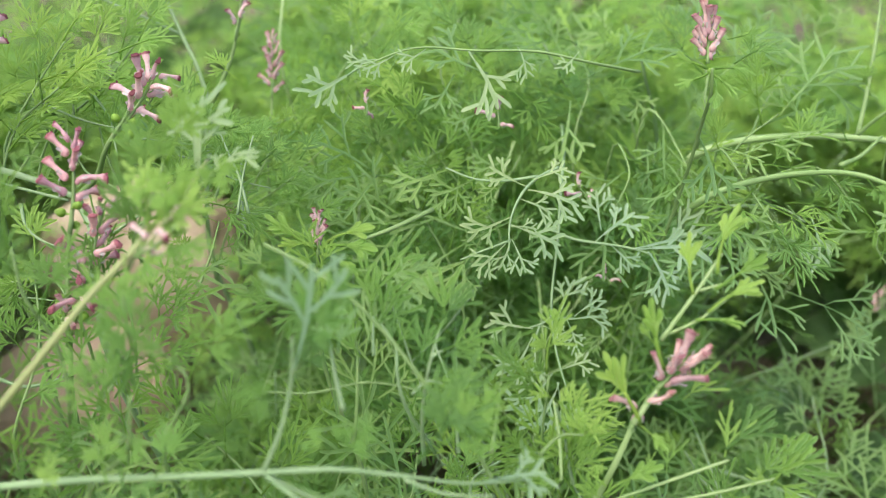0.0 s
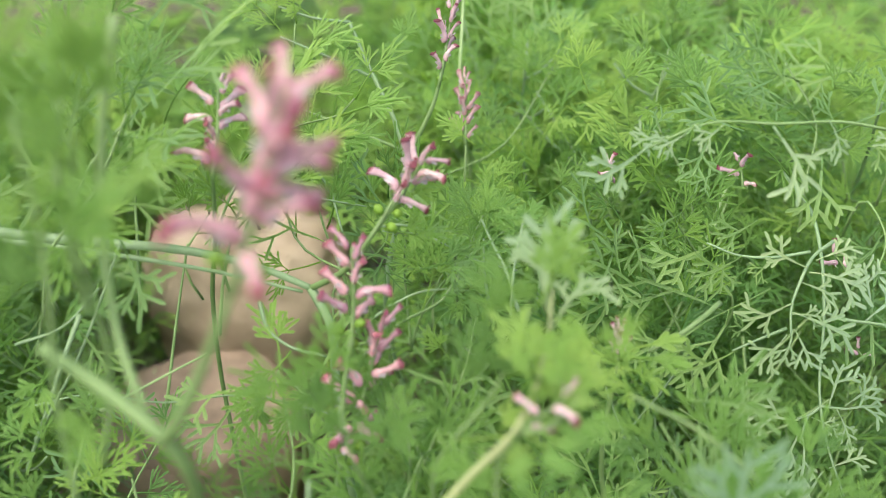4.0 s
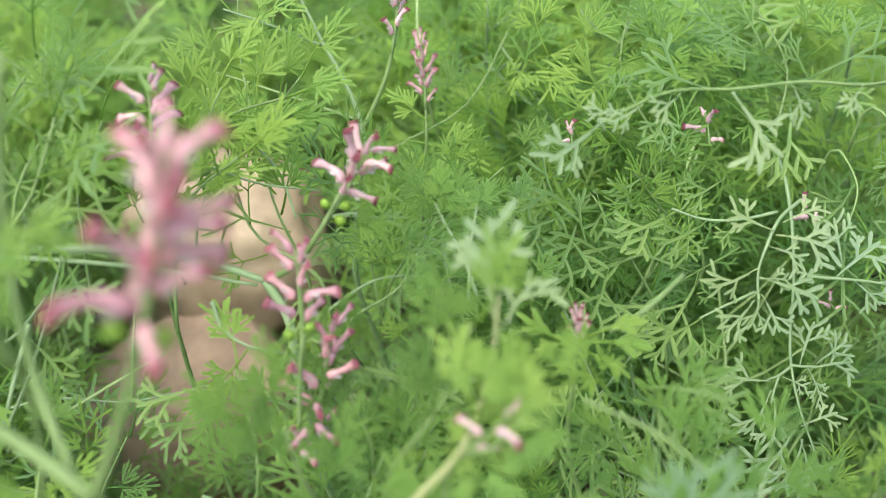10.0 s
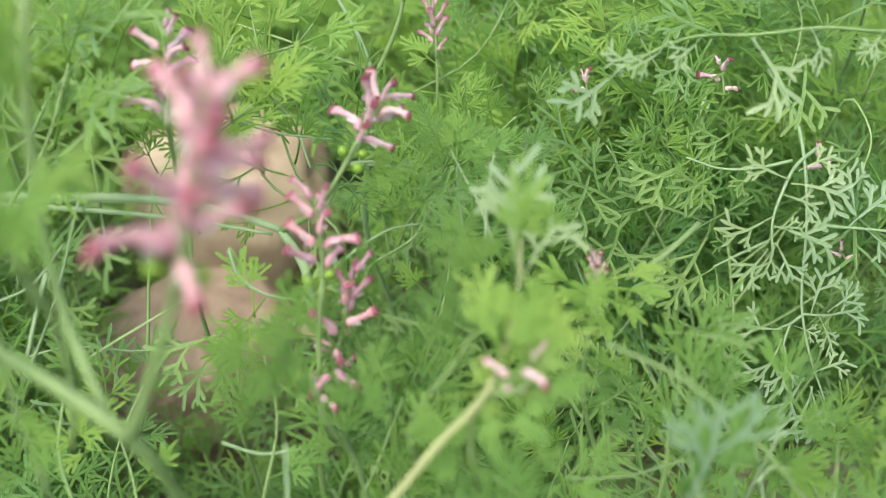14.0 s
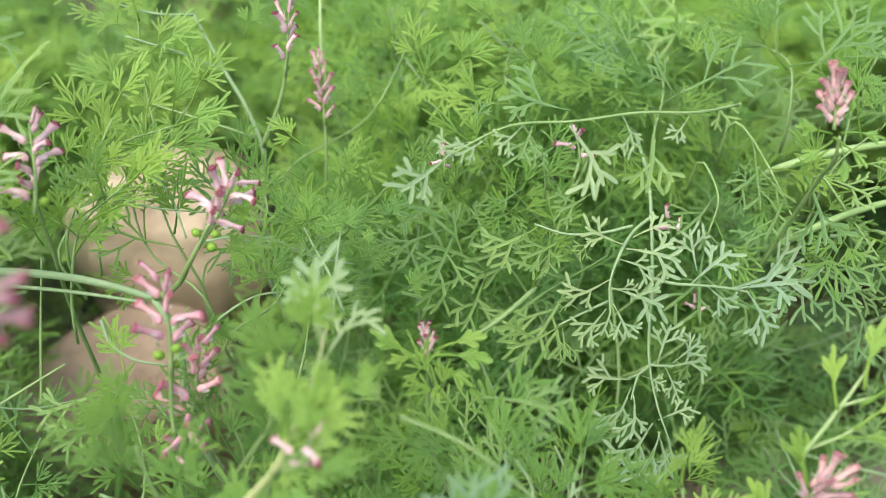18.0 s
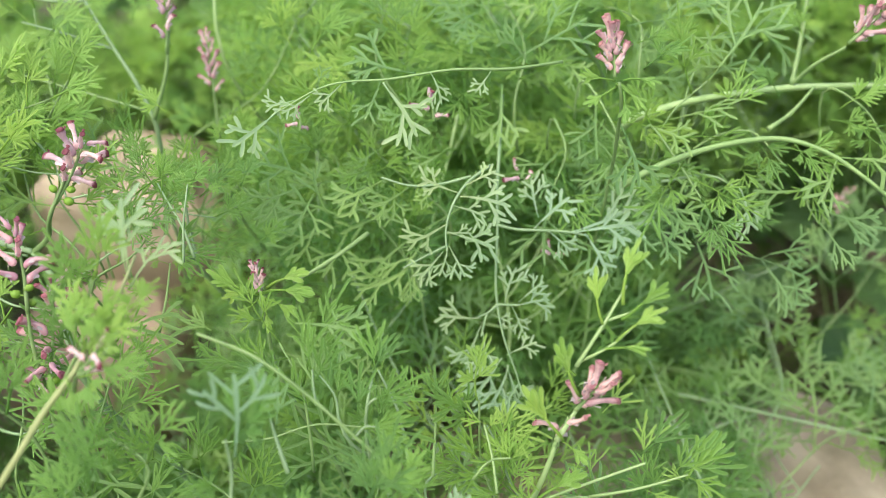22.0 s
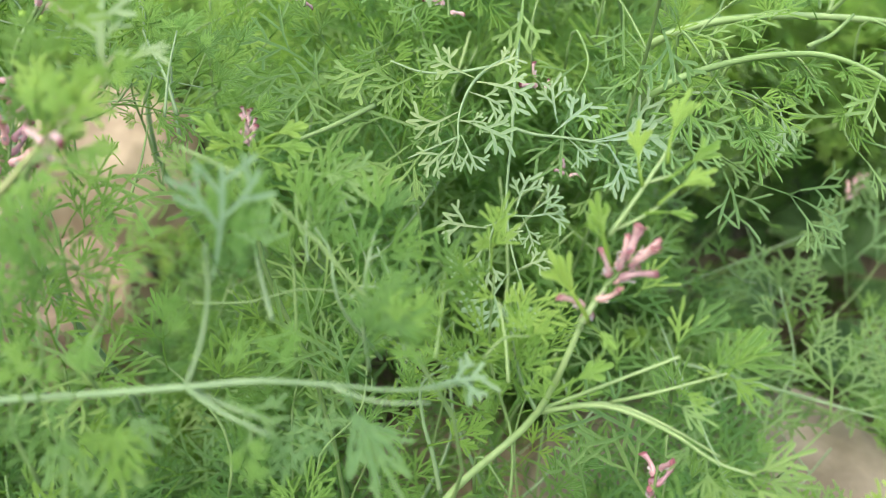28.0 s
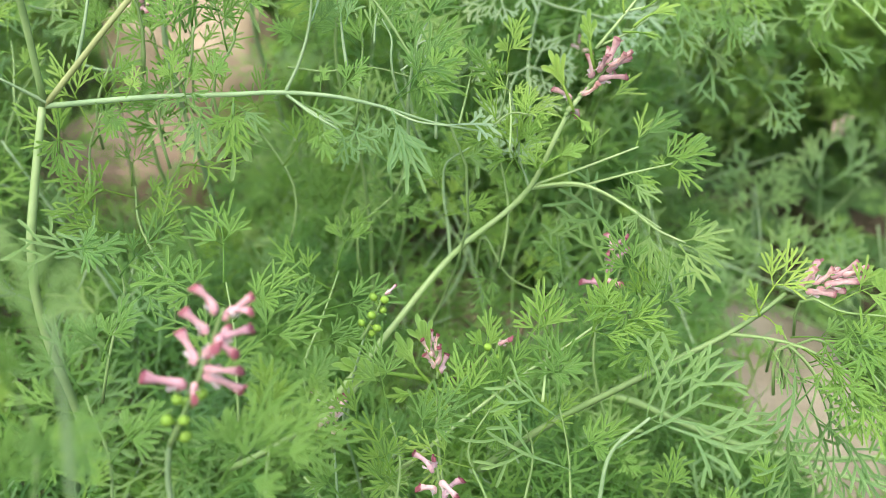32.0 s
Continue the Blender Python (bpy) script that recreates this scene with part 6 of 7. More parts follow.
shoot(h, [(-0.1981, 0.2800, 0.3270), (-0.1887, 0.2828, 0.3400), (-0.1764, 0.2843, 0.3511)], 7, 0.026, ("grey", "green"), 0.0006, STEM)
shoot(h, [(-0.2093, 0.2957, 0.3324), (-0.1993, 0.3006, 0.3484), (-0.1813, 0.3049, 0.3636)], 7, 0.028, ("grey", "green"), 0.0006, STEM)
leaf(w, (0.0830, 0.3765, 0.3045), (0.0883, 0.3620, 0.2937), "grey", which=0)
leaf(w, (0.0663, 0.3614, 0.3101), (0.0552, 0.3651, 0.3236), "grey", which=2)
leaf(w, (0.1183, 0.3982, 0.2984), (0.1264, 0.3846, 0.2887), "grey", which=2)
leaf(w, (0.0048, 0.3289, 0.3230), (-0.0053, 0.3179, 0.3141), "grey", which=0)
leaf(q, (-0.0254, 0.1561, 0.2767), (-0.0169, 0.1622, 0.2902), "green", which=0)
leaf(q, (-0.1001, 0.1621, 0.2667), (-0.1050, 0.1475, 0.2565), "green", which=1)
leaf(q, (-0.0369, 0.1594, 0.2926), (-0.0486, 0.1570, 0.3020), "green", which=3)
stem(c, [(-0.2243, 0.2632, 0.2568), (-0.2026, 0.2634, 0.2619), (-0.1802, 0.2640, 0.2579), (-0.1576, 0.2693, 0.2564), (-0.1240, 0.2541, 0.2615)], 0.0004, 0.0004, STEM_GREY)
stem(h, [(-0.2138, 0.2458, 0.2591), (-0.2005, 0.2568, 0.2808), (-0.1848, 0.2714, 0.3150)], 0.0006, 0.0004, STEM_GREY)
stem(h, [(-0.2171, 0.2559, 0.2876), (-0.2035, 0.2590, 0.2916), (-0.1928, 0.2664, 0.3008)], 0.0005, 0.0004, STEM_GREY)
stem(h, [(-0.1840, 0.2745, 0.2470), (-0.1803, 0.2875, 0.2711), (-0.1759, 0.3010, 0.2960)], 0.0006, 0.0005, STEM)
stem(c, [(-0.1984, 0.2587, 0.2592), (-0.1828, 0.2623, 0.2669), (-0.1634, 0.2661, 0.2764)], 0.0006, 0.0005, STEM_PALE)
stem(c, [(-0.1524, 0.2348, 0.2454), (-0.1394, 0.2290, 0.2462), (-0.1266, 0.2264, 0.2510), (-0.1191, 0.2240, 0.2559)], 0.0007, 0.0006, STEM_GREY)
leaf(c, (-0.1555, 0.2630, 0.2614), (-0.1662, 0.2494, 0.2508), "grey", which=1)
leaf(c, (-0.1385, 0.2596, 0.2732), (-0.1501, 0.2499, 0.2643), "grey", which=2)
leaf(c, (-0.1299, 0.2530, 0.2681), (-0.1441, 0.2429, 0.2587), "green", which=3)
leaf(q, (-0.0705, 0.1821, 0.3284), (-0.0741, 0.1881, 0.3375), "tuft", (0, -0.8, 0.5), which=1)
leaf(q, (-0.0680, 0.1799, 0.3305), (-0.0599, 0.1809, 0.3349), "tuft", (0, -0.8, 0.5), which=2)
leaf(q, (-0.0759, 0.1775, 0.3242), (-0.0738, 0.1709, 0.3192), "tuft", (0, -0.8, 0.5), which=1)
leaf(q, (-0.0697, 0.1849, 0.3302), (-0.0622, 0.1880, 0.3374), "tuft", (0, -0.8, 0.5), which=0)
# leaves of the low leafy plant, one by one
stem(g, [(-0.0058, 0.2002, 0.2381), (-0.0058, 0.1959, 0.2647), (-0.0031, 0.1967, 0.2816), (0.0003, 0.2035, 0.2901)], 0.0007, 0.0005, STEM_GREY)
leaf(g, (0.0003, 0.2030, 0.2895), (0.0015, 0.2136, 0.3028), "lobed", FACE, which=0)
leaf(g, (-0.0001, 0.2026, 0.2890), (0.0103, 0.2096, 0.2977), "lobed", FACE, which=1)
leaf(g, (0.0004, 0.1970, 0.2820), (0.0157, 0.2020, 0.2883), "lobed", FACE, which=2)
leaf(g, (-0.0001, 0.1961, 0.2809), (0.0125, 0.1974, 0.2825), "lobed", FACE, which=1)
leaf(g, (-0.0029, 0.1922, 0.2760), (0.0080, 0.1945, 0.2789), "lobed", FACE, which=3)
leaf(g, (-0.0047, 0.1920, 0.2757), (0.0117, 0.1899, 0.2731), "lobed", FACE, which=0)
leaf(g, (-0.0030, 0.1908, 0.2743), (0.0098, 0.1867, 0.2691), "lobed", FACE, which=2)
leaf(g, (-0.0058, 0.1950, 0.2796), (-0.0072, 0.2050, 0.2921), "lobed", FACE, which=3)
stem(g, [(-0.0086, 0.1899, 0.2732), (-0.0042, 0.1922, 0.2760), (-0.0001, 0.1918, 0.2755)], 0.0005, 0.0004, STEM_GREY)
stem(g, [(-0.0034, 0.1962, 0.2811), (-0.0017, 0.1970, 0.2821), (0.0014, 0.1978, 0.2830)], 0.0005, 0.0004, STEM_GREY)
leaf(g, (-0.0199, 0.2070, 0.2880), (-0.0190, 0.2177, 0.3013), "lobed", FACE, which=1)
leaf(g, (-0.0183, 0.2047, 0.2851), (-0.0103, 0.2139, 0.2967), "lobed", FACE, which=2)
leaf(g, (-0.0138, 0.2014, 0.2811), (-0.0164, 0.2090, 0.2906), "lobed", FACE, which=0)
leaf(g, (-0.0132, 0.2012, 0.2808), (-0.0104, 0.2075, 0.2886), "lobed", FACE, which=3)
stem(g, [(-0.0025, 0.2054, 0.2381), (-0.0131, 0.1970, 0.2755), (-0.0135, 0.2012, 0.2808), (-0.0181, 0.2060, 0.2868)], 0.0006, 0.0004, STEM_GREY)
stem(g, [(-0.0198, 0.1999, 0.2791), (-0.0201, 0.2034, 0.2836), (-0.0199, 0.2070, 0.2880)], 0.0005, 0.0004, STEM_GREY)
leaf(g, (-0.0299, 0.1837, 0.2922), (-0.0322, 0.1935, 0.3044), "greyfan", FACE, which=0)
leaf(g, (-0.0283, 0.1833, 0.2916), (-0.0229, 0.1922, 0.3028), "greyfan", FACE, which=1)
stem(g, [(-0.0257, 0.1740, 0.2801), (-0.0280, 0.1797, 0.2871), (-0.0295, 0.1845, 0.2932)], 0.0007, 0.0005, STEM_GREY)
leaf(g, (0.0174, 0.2030, 0.2708), (0.0202, 0.2115, 0.2817), "lobed", FACE, which=0)
leaf(g, (0.0183, 0.2007, 0.2679), (0.0283, 0.2064, 0.2747), "lobed", FACE, which=1)
leaf(g, (-0.0075, 0.1995, 0.2673), (0.0152, 0.1974, 0.2636), "lobed", FACE, which=2)
leaf(g, (0.0021, 0.1980, 0.2649), (0.0115, 0.1931, 0.2582), "lobed", FACE, which=3)
leaf(g, (0.0115, 0.2031, 0.2711), (0.0093, 0.2111, 0.2816), "younglobed", FACE, which=1)
leaf(g, (-0.0219, 0.2076, 0.2783), (-0.0173, 0.2173, 0.2907), "greyfan", FACE, which=2)
leaf(g, (-0.0246, 0.2049, 0.2750), (-0.0311, 0.2141, 0.2871), "lobed", FACE, which=0)
leaf(g, (-0.0254, 0.2205, 0.2951), (-0.0042, 0.2184, 0.2916), "grey", FACE, which=1)
leaf(g, (-0.0188, 0.2174, 0.2909), (-0.0082, 0.2210, 0.2951), "grey", FACE, which=2)
leaf(g, (-0.0357, 0.2132, 0.2861), (-0.0399, 0.2200, 0.2951), "lobed", FACE, which=0)
leaf(g, (-0.0524, 0.2206, 0.2964), (-0.0597, 0.2254, 0.3029), "greyfan", FACE, which=2)
leaf(g, (-0.0526, 0.2195, 0.2950), (-0.0587, 0.2154, 0.2899), "lobed", FACE, which=1)
stem(g, [(0.0140, 0.1888, 0.2526), (0.0157, 0.1953, 0.2610), (0.0175, 0.2035, 0.2715)], 0.0006, 0.0004, STEM)
stem(g, [(0.0177, 0.1997, 0.2665), (0.0192, 0.2018, 0.2692)], 0.0004, 0.0004, STEM)
stem(g, [(-0.0527, 0.1983, 0.2676), (-0.0383, 0.1984, 0.2671), (-0.0217, 0.2006, 0.2693), (-0.0075, 0.1995, 0.2673), (0.0031, 0.1981, 0.2651)], 0.0004, 0.0003, STEM)
leaf(f, (0.0393, 0.1862, 0.2613), (0.0350, 0.1918, 0.2687), "younglobed", FACE, which=0)
leaf(f, (0.0393, 0.1862, 0.2613), (0.0411, 0.1926, 0.2695), "younglobed", FACE, which=1)
leaf(f, (0.0400, 0.1862, 0.2612), (0.0462, 0.1889, 0.2645), "younglobed", FACE, which=2)
stem(f, [(0.0268, 0.1828, 0.2574), (0.0335, 0.1863, 0.2616), (0.0397, 0.1864, 0.2616)], 0.0005, 0.0004, STEM)
# the long leaf that hangs in the middle, and the pale one before it
stem(w, [(0.0556, 0.3789, 0.2842), (0.0501, 0.3297, 0.2862), (0.0468, 0.3091, 0.2777), (0.0455, 0.2990, 0.2679), (0.0422, 0.2790, 0.2422), (0.0435, 0.2700, 0.2321), (0.0477, 0.2589, 0.2193)], 0.0008, 0.0005, STEM_GREY)
stem(w, [(0.0455, 0.2990, 0.2679), (0.0525, 0.2977, 0.2659), (0.0639, 0.2969, 0.2644), (0.0753, 0.2959, 0.2627), (0.0825, 0.2947, 0.2609)], 0.0007, 0.0006, STEM_GREY)
stem(w, [(0.0422, 0.2790, 0.2422), (0.0463, 0.2787, 0.2416), (0.0519, 0.2786, 0.2412)], 0.0006, 0.0005, STEM_GREY)
stem(w, [(0.0420, 0.2787, 0.2418), (0.0377, 0.2769, 0.2397), (0.0336, 0.2761, 0.2388)], 0.0006, 0.0005, STEM_GREY)
stem(w, [(0.0377, 0.2769, 0.2397), (0.0354, 0.2732, 0.2350), (0.0344, 0.2711, 0.2323)], 0.0005, 0.0005, STEM_GREY)
leaf(w, (0.0741, 0.2960, 0.2629), (0.1038, 0.3031, 0.2709), "pale", FACE, which=0)
leaf(w, (0.0764, 0.2957, 0.2624), (0.0995, 0.2954, 0.2610), "pale", FACE, which=1)
leaf(w, (0.0802, 0.2951, 0.2615), (0.0893, 0.2859, 0.2492), "pale", FACE, which=2)
leaf(w, (0.0650, 0.2967, 0.2641), (0.0758, 0.2922, 0.2579), "pale", FACE, which=3)
leaf(w, (0.0598, 0.2972, 0.2650), (0.0766, 0.3035, 0.2725), "pale", FACE, which=1)
leaf(w, (0.0633, 0.3003, 0.2689), (0.0603, 0.3094, 0.2808), "pale", FACE, which=2)
leaf(w, (0.0890, 0.2949, 0.2608), (0.0967, 0.2966, 0.2628), "pale", FACE, which=3)
leaf(w, (0.0491, 0.2787, 0.2415), (0.0634, 0.2786, 0.2408), "pale", FACE, which=0)
leaf(w, (0.0479, 0.2786, 0.2414), (0.0502, 0.2715, 0.2322), "pale", FACE, which=1)
leaf(w, (0.0459, 0.2788, 0.2418), (0.0502, 0.2877, 0.2531), "pale", FACE, which=2)
leaf(w, (0.0515, 0.2789, 0.2416), (0.0606, 0.2848, 0.2490), "pale", FACE, which=3)
leaf(w, (0.0348, 0.2764, 0.2391), (0.0181, 0.2759, 0.2391), "pale", FACE, which=3)
leaf(w, (0.0353, 0.2736, 0.2355), (0.0248, 0.2653, 0.2252), "pale", FACE, which=0)
leaf(w, (0.0346, 0.2722, 0.2338), (0.0342, 0.2623, 0.2209), "pale", FACE, which=2)
leaf(w, (0.0390, 0.2766, 0.2392), (0.0464, 0.2737, 0.2351), "pale", FACE, which=1)
leaf(w, (0.0441, 0.2661, 0.2254), (0.0570, 0.2679, 0.2273), "pale", FACE, which=1)
leaf(w, (0.0426, 0.2651, 0.2241), (0.0282, 0.2569, 0.2142), "pale", FACE, which=0)
leaf(w, (0.0437, 0.2636, 0.2222), (0.0358, 0.2529, 0.2086), "pale", FACE, which=2)
leaf(w, (0.0462, 0.2621, 0.2201), (0.0509, 0.2559, 0.2119), "pale", FACE, which=3)
leaf(w, (0.0446, 0.2635, 0.2221), (0.0446, 0.2529, 0.2083), "pale", FACE, which=0)
stem(w, [(0.0447, 0.3040, 0.2940), (0.0352, 0.2962, 0.2925), (0.0285, 0.2871, 0.2892), (0.0250, 0.2819, 0.2826), (0.0242, 0.2746, 0.2732)], 0.0007, 0.0005, STEM_GREY)
leaf(w, (0.0252, 0.2819, 0.2826), (0.0098, 0.2793, 0.2798), "pale", FACE, which=0)
leaf(w, (0.0250, 0.2806, 0.2809), (0.0416, 0.2752, 0.2732), "pale", FACE, which=1)
leaf(w, (0.0244, 0.2773, 0.2767), (0.0213, 0.2705, 0.2680), "pale", FACE, which=2)
leaf(w, (0.0248, 0.2770, 0.2763), (0.0321, 0.2705, 0.2676), "pale", FACE, which=3)
leaf(w, (0.0313, 0.2883, 0.2906), (0.0497, 0.2865, 0.2876), "pale", FACE, which=2)
leaf(w, (0.0285, 0.2871, 0.2892), (0.0395, 0.2832, 0.2837), "pale", FACE, which=0)
leaf(w, (0.0307, 0.2896, 0.2924), (0.0184, 0.2946, 0.2993), "pale", FACE, which=1)
leaf(w, (0.0223, 0.2763, 0.2755), (0.0141, 0.2690, 0.2663), "pale", FACE, which=3)
leaf(w, (0.0340, 0.2912, 0.2943), (0.0463, 0.2933, 0.2965), "pale", FACE, which=1)
leaf(w, (0.0249, 0.2799, 0.2801), (0.0342, 0.2802, 0.2800), "pale", FACE, which=2)
stem(w, [(0.0249, 0.2814, 0.2738), (0.0157, 0.2791, 0.2712), (0.0064, 0.2766, 0.2683)], 0.0006, 0.0005, STEM_GREY)
stem(w, [(0.0365, 0.3016, 0.2913), (0.0228, 0.3002, 0.2900), (0.0117, 0.3004, 0.2908), (0.0010, 0.3028, 0.2943)], 0.0006, 0.0005, STEM_GREY)
leaf(w, (0.0085, 0.2794, 0.2670), (-0.0120, 0.2743, 0.2611), "grey", FACE, which=1)
leaf(w, (0.0072, 0.2788, 0.2663), (0.0096, 0.2708, 0.2558), "grey", FACE, which=2)
leaf(w, (0.0155, 0.2814, 0.2693), (0.0095, 0.2855, 0.2748), "grey", FACE, which=0)
leaf(w, (0.0218, 0.2986, 0.2912), (0.0165, 0.2934, 0.2847), "grey", FACE, which=3)
leaf(w, (0.0064, 0.2996, 0.2931), (0.0021, 0.2911, 0.2823), "grey", FACE, which=0)
leaf(w, (0.0012, 0.3012, 0.2954), (-0.0178, 0.2943, 0.2873), "grey", FACE, which=2)
leaf(w, (0.0119, 0.2988, 0.2919), (-0.0046, 0.2937, 0.2860), "grey", FACE, which=1)
leaf(w, (-0.0285, 0.2823, 0.3392), (-0.0455, 0.2765, 0.3325), "pale", FACE, which=1)
leaf(w, (-0.0172, 0.2853, 0.3428), (-0.0263, 0.2816, 0.3383), "pale", FACE, which=2)
leaf(w, (0.0097, 0.2871, 0.3439), (0.0170, 0.2754, 0.3285), "pale", FACE, which=0)
leaf(w, (-0.0062, 0.2872, 0.3447), (-0.0129, 0.2822, 0.3385), "pale", FACE, which=3)
leaf(w, (0.0251, 0.2882, 0.3447), (0.0289, 0.2820, 0.3366), "pale", FACE, which=2)
leaf(w, (-0.0223, 0.2840, 0.3413), (-0.0321, 0.2840, 0.3416), "pale", FACE, which=0)
leaf(w, (0.0465, 0.2878, 0.3433), (0.0399, 0.2839, 0.3386), "pale", FACE, which=1)
stem(w, [(0.0763, 0.3233, 0.3259), (0.0532, 0.3043, 0.3350), (0.0328, 0.2959, 0.3412), (0.0111, 0.2902, 0.3430), (-0.0101, 0.2870, 0.3447), (-0.0306, 0.2815, 0.3384)], 0.0006, 0.0004, STEM)
leaf(r, (0.0879, 0.3294, 0.2843), (0.0902, 0.3352, 0.2917), "grey", FACE, which=0)
leaf(r, (0.0887, 0.3309, 0.2861), (0.0823, 0.3245, 0.2782), "grey", FACE, which=1)
leaf(r, (0.1061, 0.3010, 0.2713), (0.1237, 0.2938, 0.2613), "grey", FACE, which=2)
leaf(r, (0.1093, 0.3058, 0.2774), (0.1256, 0.3071, 0.2785), "grey", FACE, which=1)
leaf(r, (0.1158, 0.3034, 0.2740), (0.1043, 0.2968, 0.2660), "grey", FACE, which=0)
leaf(r, (0.1249, 0.3029, 0.2731), (0.1362, 0.2954, 0.2628), "grey", FACE, which=3)
leaf(r, (0.1429, 0.2987, 0.2751), (0.1467, 0.2881, 0.2612), "pale", FACE, which=2)
leaf(w, (0.0708, 0.3053, 0.2210), (0.0621, 0.2994, 0.2138), "grey", FACE, which=1)
leaf(r, (0.0841, 0.3248, 0.2294), (0.0785, 0.3147, 0.2166), "grey", FACE, which=2)
leaf(r, (0.0991, 0.3209, 0.2238), (0.0927, 0.3140, 0.2151), "grey", FACE, which=0)
leaf(w, (0.0282, 0.3307, 0.2884), (0.0128, 0.3255, 0.2823), "grey", FACE, which=1)
leaf(w, (-0.0004, 0.3320, 0.2913), (-0.0135, 0.3260, 0.2840), "grey", FACE, which=2)
leaf(w, (-0.0202, 0.3285, 0.2875), (-0.0124, 0.3186, 0.2744), "grey", FACE, which=3)
leaf(w, (0.0157, 0.3416, 0.3030), (0.0032, 0.3392, 0.3004), "grey", FACE, which=0)
# leaves beside the flower spike near the stones
leaf(c, (-0.0774, 0.2794, 0.3155), (-0.0883, 0.2882, 0.3265), "green", FACE, which=0)
leaf(c, (-0.0759, 0.2775, 0.3131), (-0.0764, 0.2882, 0.3264), "green", FACE, which=1)
leaf(c, (-0.0744, 0.2764, 0.3117), (-0.0697, 0.2819, 0.3187), "green", FACE, which=2)
leaf(c, (-0.0736, 0.2755, 0.3107), (-0.0632, 0.2757, 0.3110), "green", FACE, which=3)
leaf(c, (-0.0766, 0.2754, 0.3105), (-0.0892, 0.2738, 0.3085), "green", FACE, which=1)
leaf(c, (-0.0667, 0.2776, 0.3133), (-0.0591, 0.2844, 0.3217), "young", FACE, which=0)
leaf(c, (-0.0672, 0.2761, 0.3114), (-0.0699, 0.2830, 0.3200), "young", FACE, which=2)
leaf(c, (-0.0610, 0.2759, 0.3111), (-0.0541, 0.2789, 0.3150), "young", FACE, which=3)
leaf(c, (-0.0968, 0.2782, 0.3141), (-0.0866, 0.2766, 0.3120), "greyfan", FACE, which=1)
leaf(c, (-0.1017, 0.2795, 0.3156), (-0.0946, 0.2834, 0.3205), "green", FACE, which=2)
leaf(c, (-0.0762, 0.2749, 0.3099), (-0.0742, 0.2690, 0.3026), "greyfan", FACE, which=3)
leaf(c, (-0.0788, 0.2734, 0.3080), (-0.0843, 0.2692, 0.3028), "greyfan", FACE, which=0)
stem(c, [(-0.0665, 0.2625, 0.2944), (-0.0707, 0.2710, 0.3050), (-0.0749, 0.2764, 0.3118), (-0.0774, 0.2801, 0.3164)], 0.0006, 0.0004, STEM_GREY)
stem(c, [(-0.1093, 0.2787, 0.3146), (-0.1017, 0.2791, 0.3151), (-0.0951, 0.2780, 0.3137)], 0.0005, 0.0004, STEM_GREY)
stem(c, [(-0.0693, 0.2584, 0.2957), (-0.0679, 0.2676, 0.3072), (-0.0652, 0.2758, 0.3174)], 0.0005, 0.0004, STEM_GREY)
stem(c, [(-0.1166, 0.2663, 0.2841), (-0.1057, 0.2713, 0.2904), (-0.0967, 0.2740, 0.2938), (-0.0863, 0.2747, 0.2946)], 0.0006, 0.0004, STEM_GREY)
leaf(c, (-0.0976, 0.2737, 0.2934), (-0.0970, 0.2708, 0.2897), "grey", FACE, which=1)
leaf(c, (-0.0897, 0.2745, 0.2944), (-0.0811, 0.2736, 0.2933), "greyfan", FACE, which=2)
leaf(c, (-0.0897, 0.2745, 0.2944), (-0.0832, 0.2792, 0.3002), "grey", FACE, which=0)
leaf(c, (-0.1147, 0.2673, 0.2854), (-0.1043, 0.2669, 0.2849), "green", FACE, which=1)
leaf(c, (-0.1128, 0.2689, 0.2873), (-0.1036, 0.2653, 0.2828), "green", FACE, which=0)
leaf(c, (-0.0799, 0.2687, 0.2872), (-0.0879, 0.2723, 0.2916), "green", FACE, which=3)
leaf(c, (-0.0784, 0.2692, 0.2878), (-0.0712, 0.2727, 0.2922), "green", FACE, which=2)
leaf(c, (-0.0792, 0.2671, 0.2851), (-0.0728, 0.2701, 0.2889), "green", FACE, which=1)
leaf(c, (-0.0779, 0.2627, 0.2796), (-0.0694, 0.2656, 0.2833), "green", FACE, which=0)
leaf(c, (-0.0876, 0.2609, 0.2774), (-0.0965, 0.2677, 0.2859), "green", FACE, which=2)
leaf(c, (-0.0827, 0.2574, 0.2731), (-0.0754, 0.2615, 0.2782), "green", FACE, which=1)
stem(c, [(-0.0857, 0.2532, 0.2678), (-0.0814, 0.2617, 0.2784), (-0.0790, 0.2692, 0.2878)], 0.0006, 0.0004, STEM)
# the leafy side branch of the stout stem
leaf(f, (0.0812, 0.1896, 0.2508), (0.0872, 0.1983, 0.2630), "younglobed", FACE, which=0)
leaf(f, (0.0825, 0.1905, 0.2520), (0.1004, 0.1978, 0.2619), "lobed", FACE, which=1)
leaf(f, (0.0924, 0.1863, 0.2457), (0.1009, 0.1934, 0.2556), "lobed", FACE, which=2)
leaf(f, (0.0945, 0.1866, 0.2461), (0.1153, 0.1900, 0.2502), "lobed", FACE, which=0)
leaf(f, (0.0950, 0.1859, 0.2451), (0.1091, 0.1831, 0.2407), "lobed", FACE, which=3)
leaf(f, (0.0823, 0.1836, 0.2423), (0.0912, 0.1797, 0.2364), "younglobed", FACE, which=1)
leaf(f, (0.0947, 0.1849, 0.2438), (0.0880, 0.1882, 0.2485), "younglobed", FACE, which=2)
leaf(f, (0.0957, 0.1850, 0.2438), (0.1102, 0.1940, 0.2561), "lobed", FACE, which=1)
